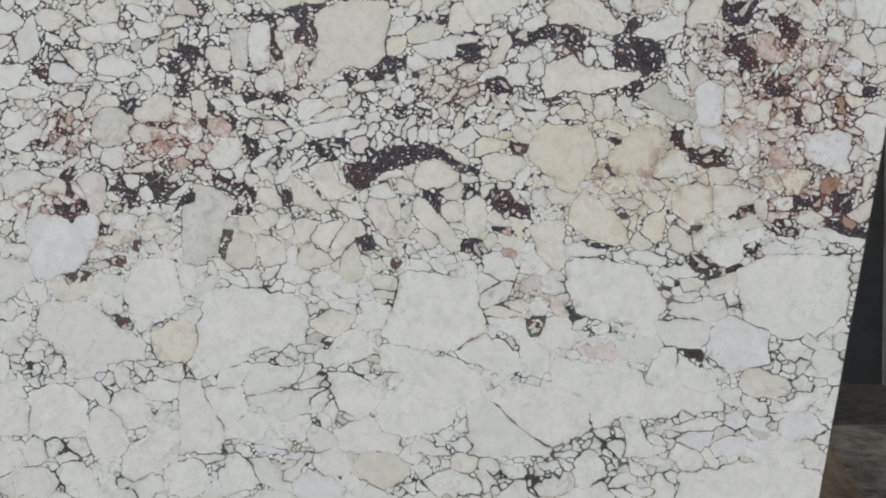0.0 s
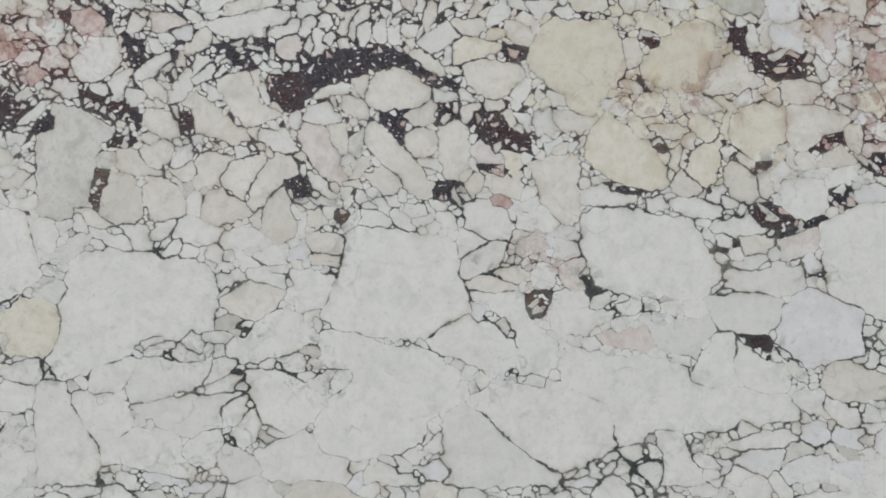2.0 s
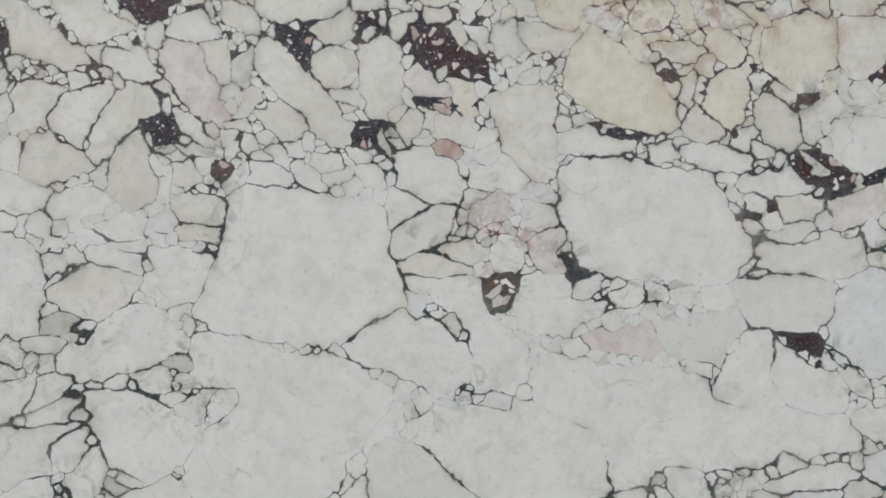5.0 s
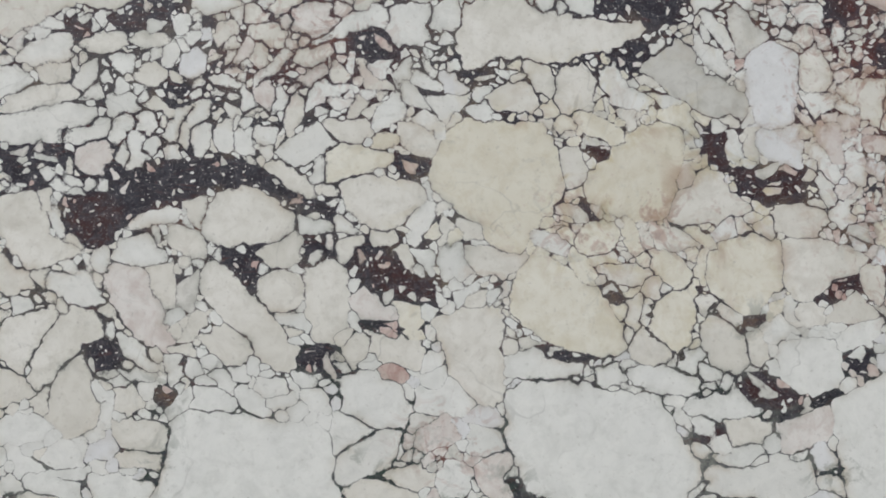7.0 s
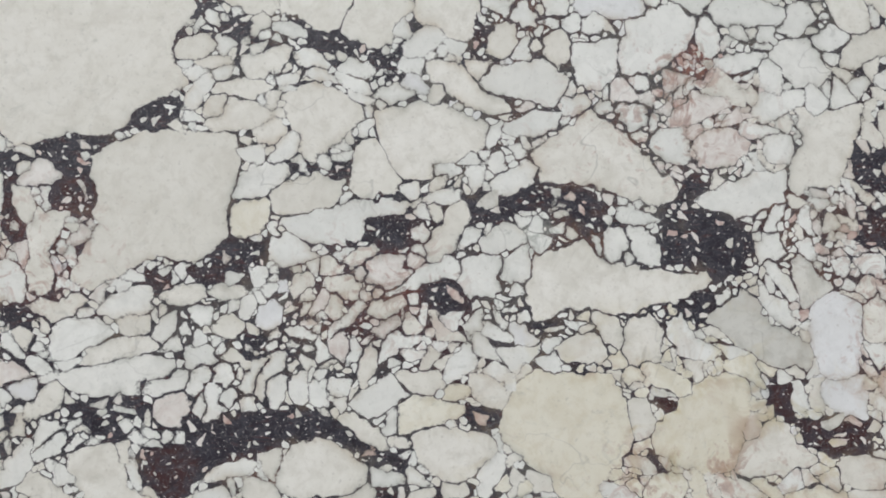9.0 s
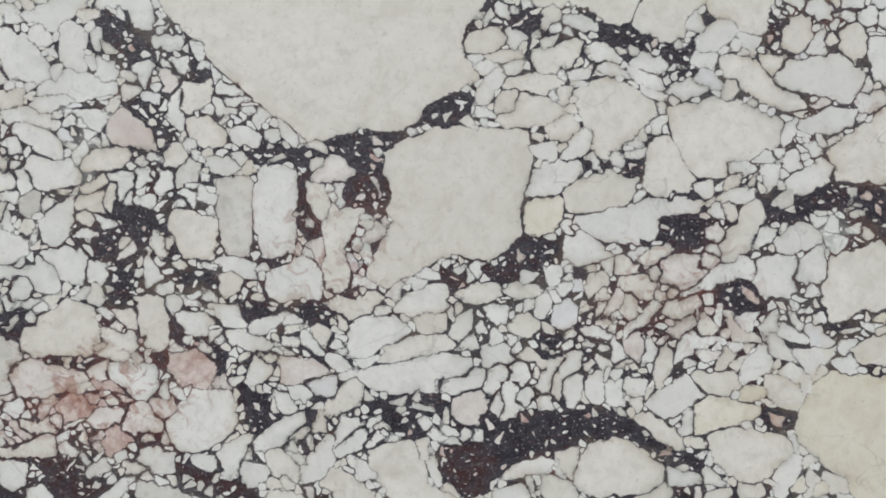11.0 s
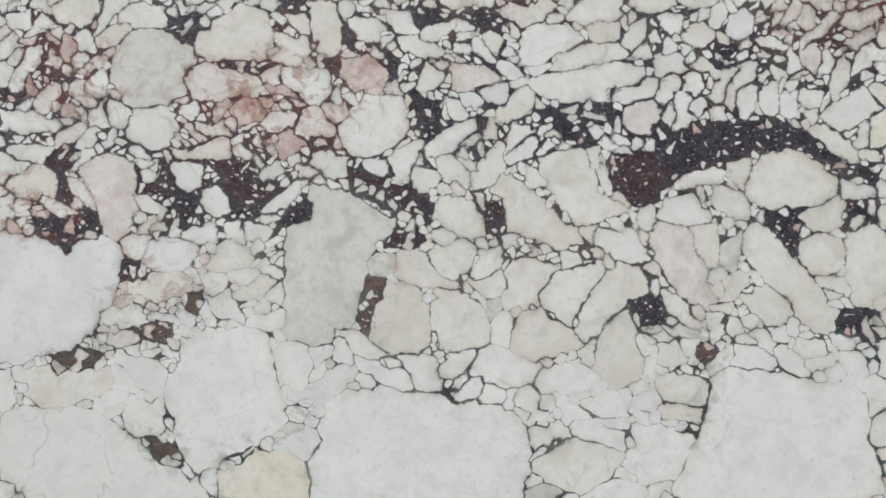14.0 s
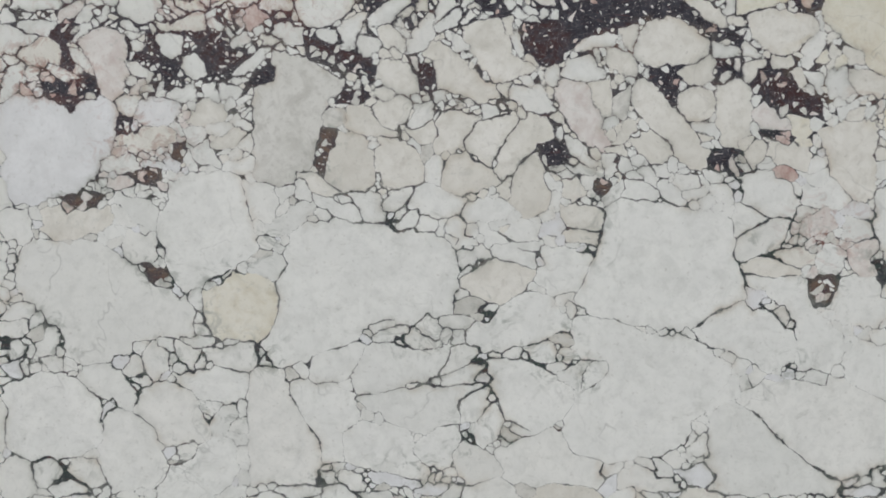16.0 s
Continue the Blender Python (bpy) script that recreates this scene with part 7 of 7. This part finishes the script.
# Tint of the cement at every vertex of the body.
ji = np.clip(((bz - ZS[0]) / STEP).astype(int), 0, len(ZS) - 1), np.clip(((bx - XS[0]) / STEP).astype(int), 0, len(XS) - 1)
rich, wander, mood = RICH[ji][:, None], rough_noise(0.10, 20)[ji][:, None], rough_noise(0.06, 21)[ji][:, None]
red = np.maximum(TINGED[RED], 0.7 * TINGED[PINK])[ji][:, None]
dark = np.array(CEMENT[BLACK]) + np.clip(3.0 * (wander - 0.55) + 0.8 * red, 0, 1) * (np.array(CEMENT[MAROON]) - CEMENT[BLACK])
dark = dark + np.clip(red * (2.2 * mood - 0.5), 0, 0.8) * (np.array((0.19, 0.055, 0.045)) - dark)
dark = dark + np.clip(TINGED[YELLOW][ji][:, None] * 0.8 + 3.5 * (mood - 0.62), 0, 0.8) * (np.array((0.22, 0.17, 0.125)) - dark)
pale = np.array(CEMENT[GREEN]) + np.clip(4.5 * mood - 2.1, 0, 0.75) * (np.array(CEMENT[SMOKE]) - CEMENT[GREEN])
deep = DARKENED[ji][:, None]
worn = np.array((0.135, 0.125, 0.115)) + np.clip(4.0 * (wander - 0.5) + red, 0, 1) * np.array((0.025, -0.035, -0.045))
dark = worn + np.clip(deep, 0, 1) ** 0.8 * (dark - worn)
tints = dark * rich + pale * (1 - rich)
wx, wz = WX[ji], WZ[ji]
for tone, where in POCKETS:
    x, z, w, h = span_of(where)
    near = np.nonzero((np.abs(wx - x) < w / 2 + 0.02) & (np.abs(wz - z) < h / 2 + 0.02))[0]
    k = within(where, 0.3, wx[near], wz[near])[:, None]
    tints[near] = tints[near] * (1 - k) + np.array(CEMENT[tone]) * k
colour = np.ones((len(verts), 4), np.float32)
colour[:, :3] = 0.3
colour[: len(tints), :3] = tints
me.attributes.new("cement", "FLOAT_COLOR", "POINT").data.foreach_set("color", colour.ravel())

def lay_rims(me, verts, rims):
    """Gives a mesh of fragments its nearness to the rim and the tint of the cement round it."""
    v = np.array(verts)
    w = np.clip((v[:, 2] - SLAB_FOOT) / (SLAB_TOP - SLAB_FOOT), 0, 1)
    u = np.clip((v[:, 0] - SLAB_LEFT) / (slab_right(v[:, 2]) - SLAB_LEFT), 0, 1)
    at = np.round(w * (nz - 1)).astype(int) * nx + np.round(u * (nx - 1)).astype(int)
    c = np.ones((len(v), 4), np.float32)
    c[:, :3] = tints[at]
    me.attributes.new("cement", "FLOAT_COLOR", "POINT").data.foreach_set("color", c.ravel())
    j = np.clip(((v[:, 2] - ZS[0]) / STEP).astype(int), 0, len(ZS) - 1)
    i = np.clip(((v[:, 0] - XS[0]) / STEP).astype(int), 0, len(XS) - 1)
    s = np.ones((len(v), 4), np.float32)
    s[:, 0] = np.maximum(TINGED[RED], 0.75 * TINGED[PINK])[j, i]
    s[:, 1] = TINGED[YELLOW][j, i]
    s[:, 2] = np.clip(SMOKED + 0.12 * (1 - RICH), 0, 1)[j, i]
    me.attributes.new("soaked", "FLOAT_COLOR", "POINT").data.foreach_set("color", s.ravel())
    me.attributes.new("rim", "FLOAT", "POINT").data.foreach_set("value", np.array(rims, np.float32))


# Large fragments one by one, the fine ones joined by tint.
fine = {k: ([], [], []) for k in TINTS}
STONE = np.zeros(GX.shape, bool)
kinds = {"WHITE": "white", "COOL": "cool white", "CREAM": "cream", "YELLOW": "yellowish cream", "GREY": "clouded grey", "PINK": "pinkish", "RUST": "rust-brown", "RED": "dull red"}
for n, (tone, at, d, grip) in enumerate(PIECES):
    if tone.startswith("pocket"):
        continue
    others = np.where(OWNER[at] == n, F2[at], F1[at])
    g = np.minimum(np.minimum(0.5 * (others - d) - GAP[at] * (1.15 if n < LARGE else 0.72), SLACK[at] * (1 if n < LARGE else 0.6) - d - grip), INSIDE[at])
    if not (g > 0).any():
        continue
    STONE[at] |= g > 0
    loops = [thinned(p) for p in outlines(g, at) if area(p) > 0.8e-5]
    if not loops:
        continue
    loops = sorted(loops, key=area)[-2:]
    proud = 0.00030 + 0.00012 * (n % 7) / 7 + (0.0001 if n >= LARGE else 0)
    if n in SINGLE:
        own_verts, own_faces, rims = [], [], []
        for p in loops:
            graded_fragment(p, g, at, proud, own_verts, own_faces, rims)
        me = fragment_mesh("stone_fragment", own_verts, own_faces)
        lay_rims(me, own_verts, rims)
        link_mesh("stone_fragment", me, TINT[tone], slab, kinds[tone] + " stone fragment")
    else:
        for p in loops:
            if area(p) > 1.2e-4:
                graded_fragment(p, g, at, proud, *fine[tone], 3)
            else:
                add_fragment(p, proud, *fine[tone])

# Crumbs scattered in the cement, in drifts.
drift = rough_noise(0.05, 30)
for i, j, r, a, luck in zip(rng.integers(2, len(XS) - 2, 60000), rng.integers(2, len(ZS) - 2, 60000), 0.0006 + 0.0026 * rng.random(60000) ** 2.2,
                            rng.normal(0, 0.6, 60000), rng.random(60000)):
    if INSIDE[j, i] < 0.004 or RICH[j, i] < 0.2 or luck > 3.2 * drift[j, i] - 0.6:
        continue
    n = 1 + int(r > 0.0016)
    if STONE[j - n : j + n + 1, i - n : i + n + 1].any():
        continue
    k = rng.integers(3, 6)
    b = (np.arange(k) + rng.uniform(-0.35, 0.35, k)) * 2 * np.pi / k
    u, v = r * np.cos(b) * rng.uniform(1.0, 2.2), r * np.sin(b) * rng.uniform(0.5, 1.0)
    p = np.stack([XS[i] + u * np.cos(a) - v * np.sin(a), ZS[j] + u * np.sin(a) + v * np.cos(a)], 1)
    add_fragment(p, 0.00025, *fine[(WHITE, GREY, PINK, GREY)[int(rng.integers(0, 4))]])
    STONE[j - n : j + n + 1, i - n : i + n + 1] = True
for tone, (verts, faces, rims) in fine.items():
    if faces:
        me = fragment_mesh("small_fragments", verts, faces)
        lay_rims(me, verts, rims)
        ob = link_mesh("small_fragments", me, TINT_FINE[tone], slab, "small " + kinds[tone] + " stone fragments")
        tagged(ob, kind="stuff")


# ---- what holds the slab ----
def rack_beam():
    bm = block(-1.9, 1.9, SLAB_THICK + 0.003, SLAB_THICK + 0.075, SLAB_TOP - 0.11, SLAB_TOP + 0.014, 0.002)
    ob = part("timber_beam", bm, TIMBER)
    ob.matrix_world = LEAN
    return tagged(ob, "red-brown timber beam behind the slab's top edge", "timber beam")


beam = rack_beam()


def rack_upright(x):
    ob = part("rack_upright", block(x - 0.04, x + 0.04, SLAB_THICK + 0.0755, SLAB_THICK + 0.155, 0.0, SLAB_TOP - 0.02, 0.003), STEEL)
    ob.matrix_world = LEAN
    return tagged(ob, "grey painted steel upright of the slab rack", "rack upright", group="uprights of the slab rack")


for x in (-1.3, 0.0, 0.95):
    rack_upright(x)


def bearer(x):
    ob = part("timber_bearer", block(x - 0.05, x + 0.05, -0.12, 0.26, -0.012, 0.119, 0.004), BEARER)
    return tagged(ob, "weathered brown timber bearer under the slab", "timber bearer", group="bearers under the slab")


for x in (-1.2, 0.0, 0.97):
    bearer(x)

post = tagged(part("steel_post", block(2.655, 2.735, 2.66, 2.755, -0.02, 2.5, 0.004), STEEL), "pale grey steel post standing against the dark wall", "post")


def plank():
    bm = block(-0.11, 0.11, -0.7, 0.7, 0.0, 0.045, 0.005, 0.0015)
    ob = part("timber_plank", bm, BEARER)
    ob.matrix_world = pose(1.66, 1.38, 0.006, 0, 0, -13)
    return tagged(ob, "weathered brown timber plank lying on the floor", "plank")


plank()
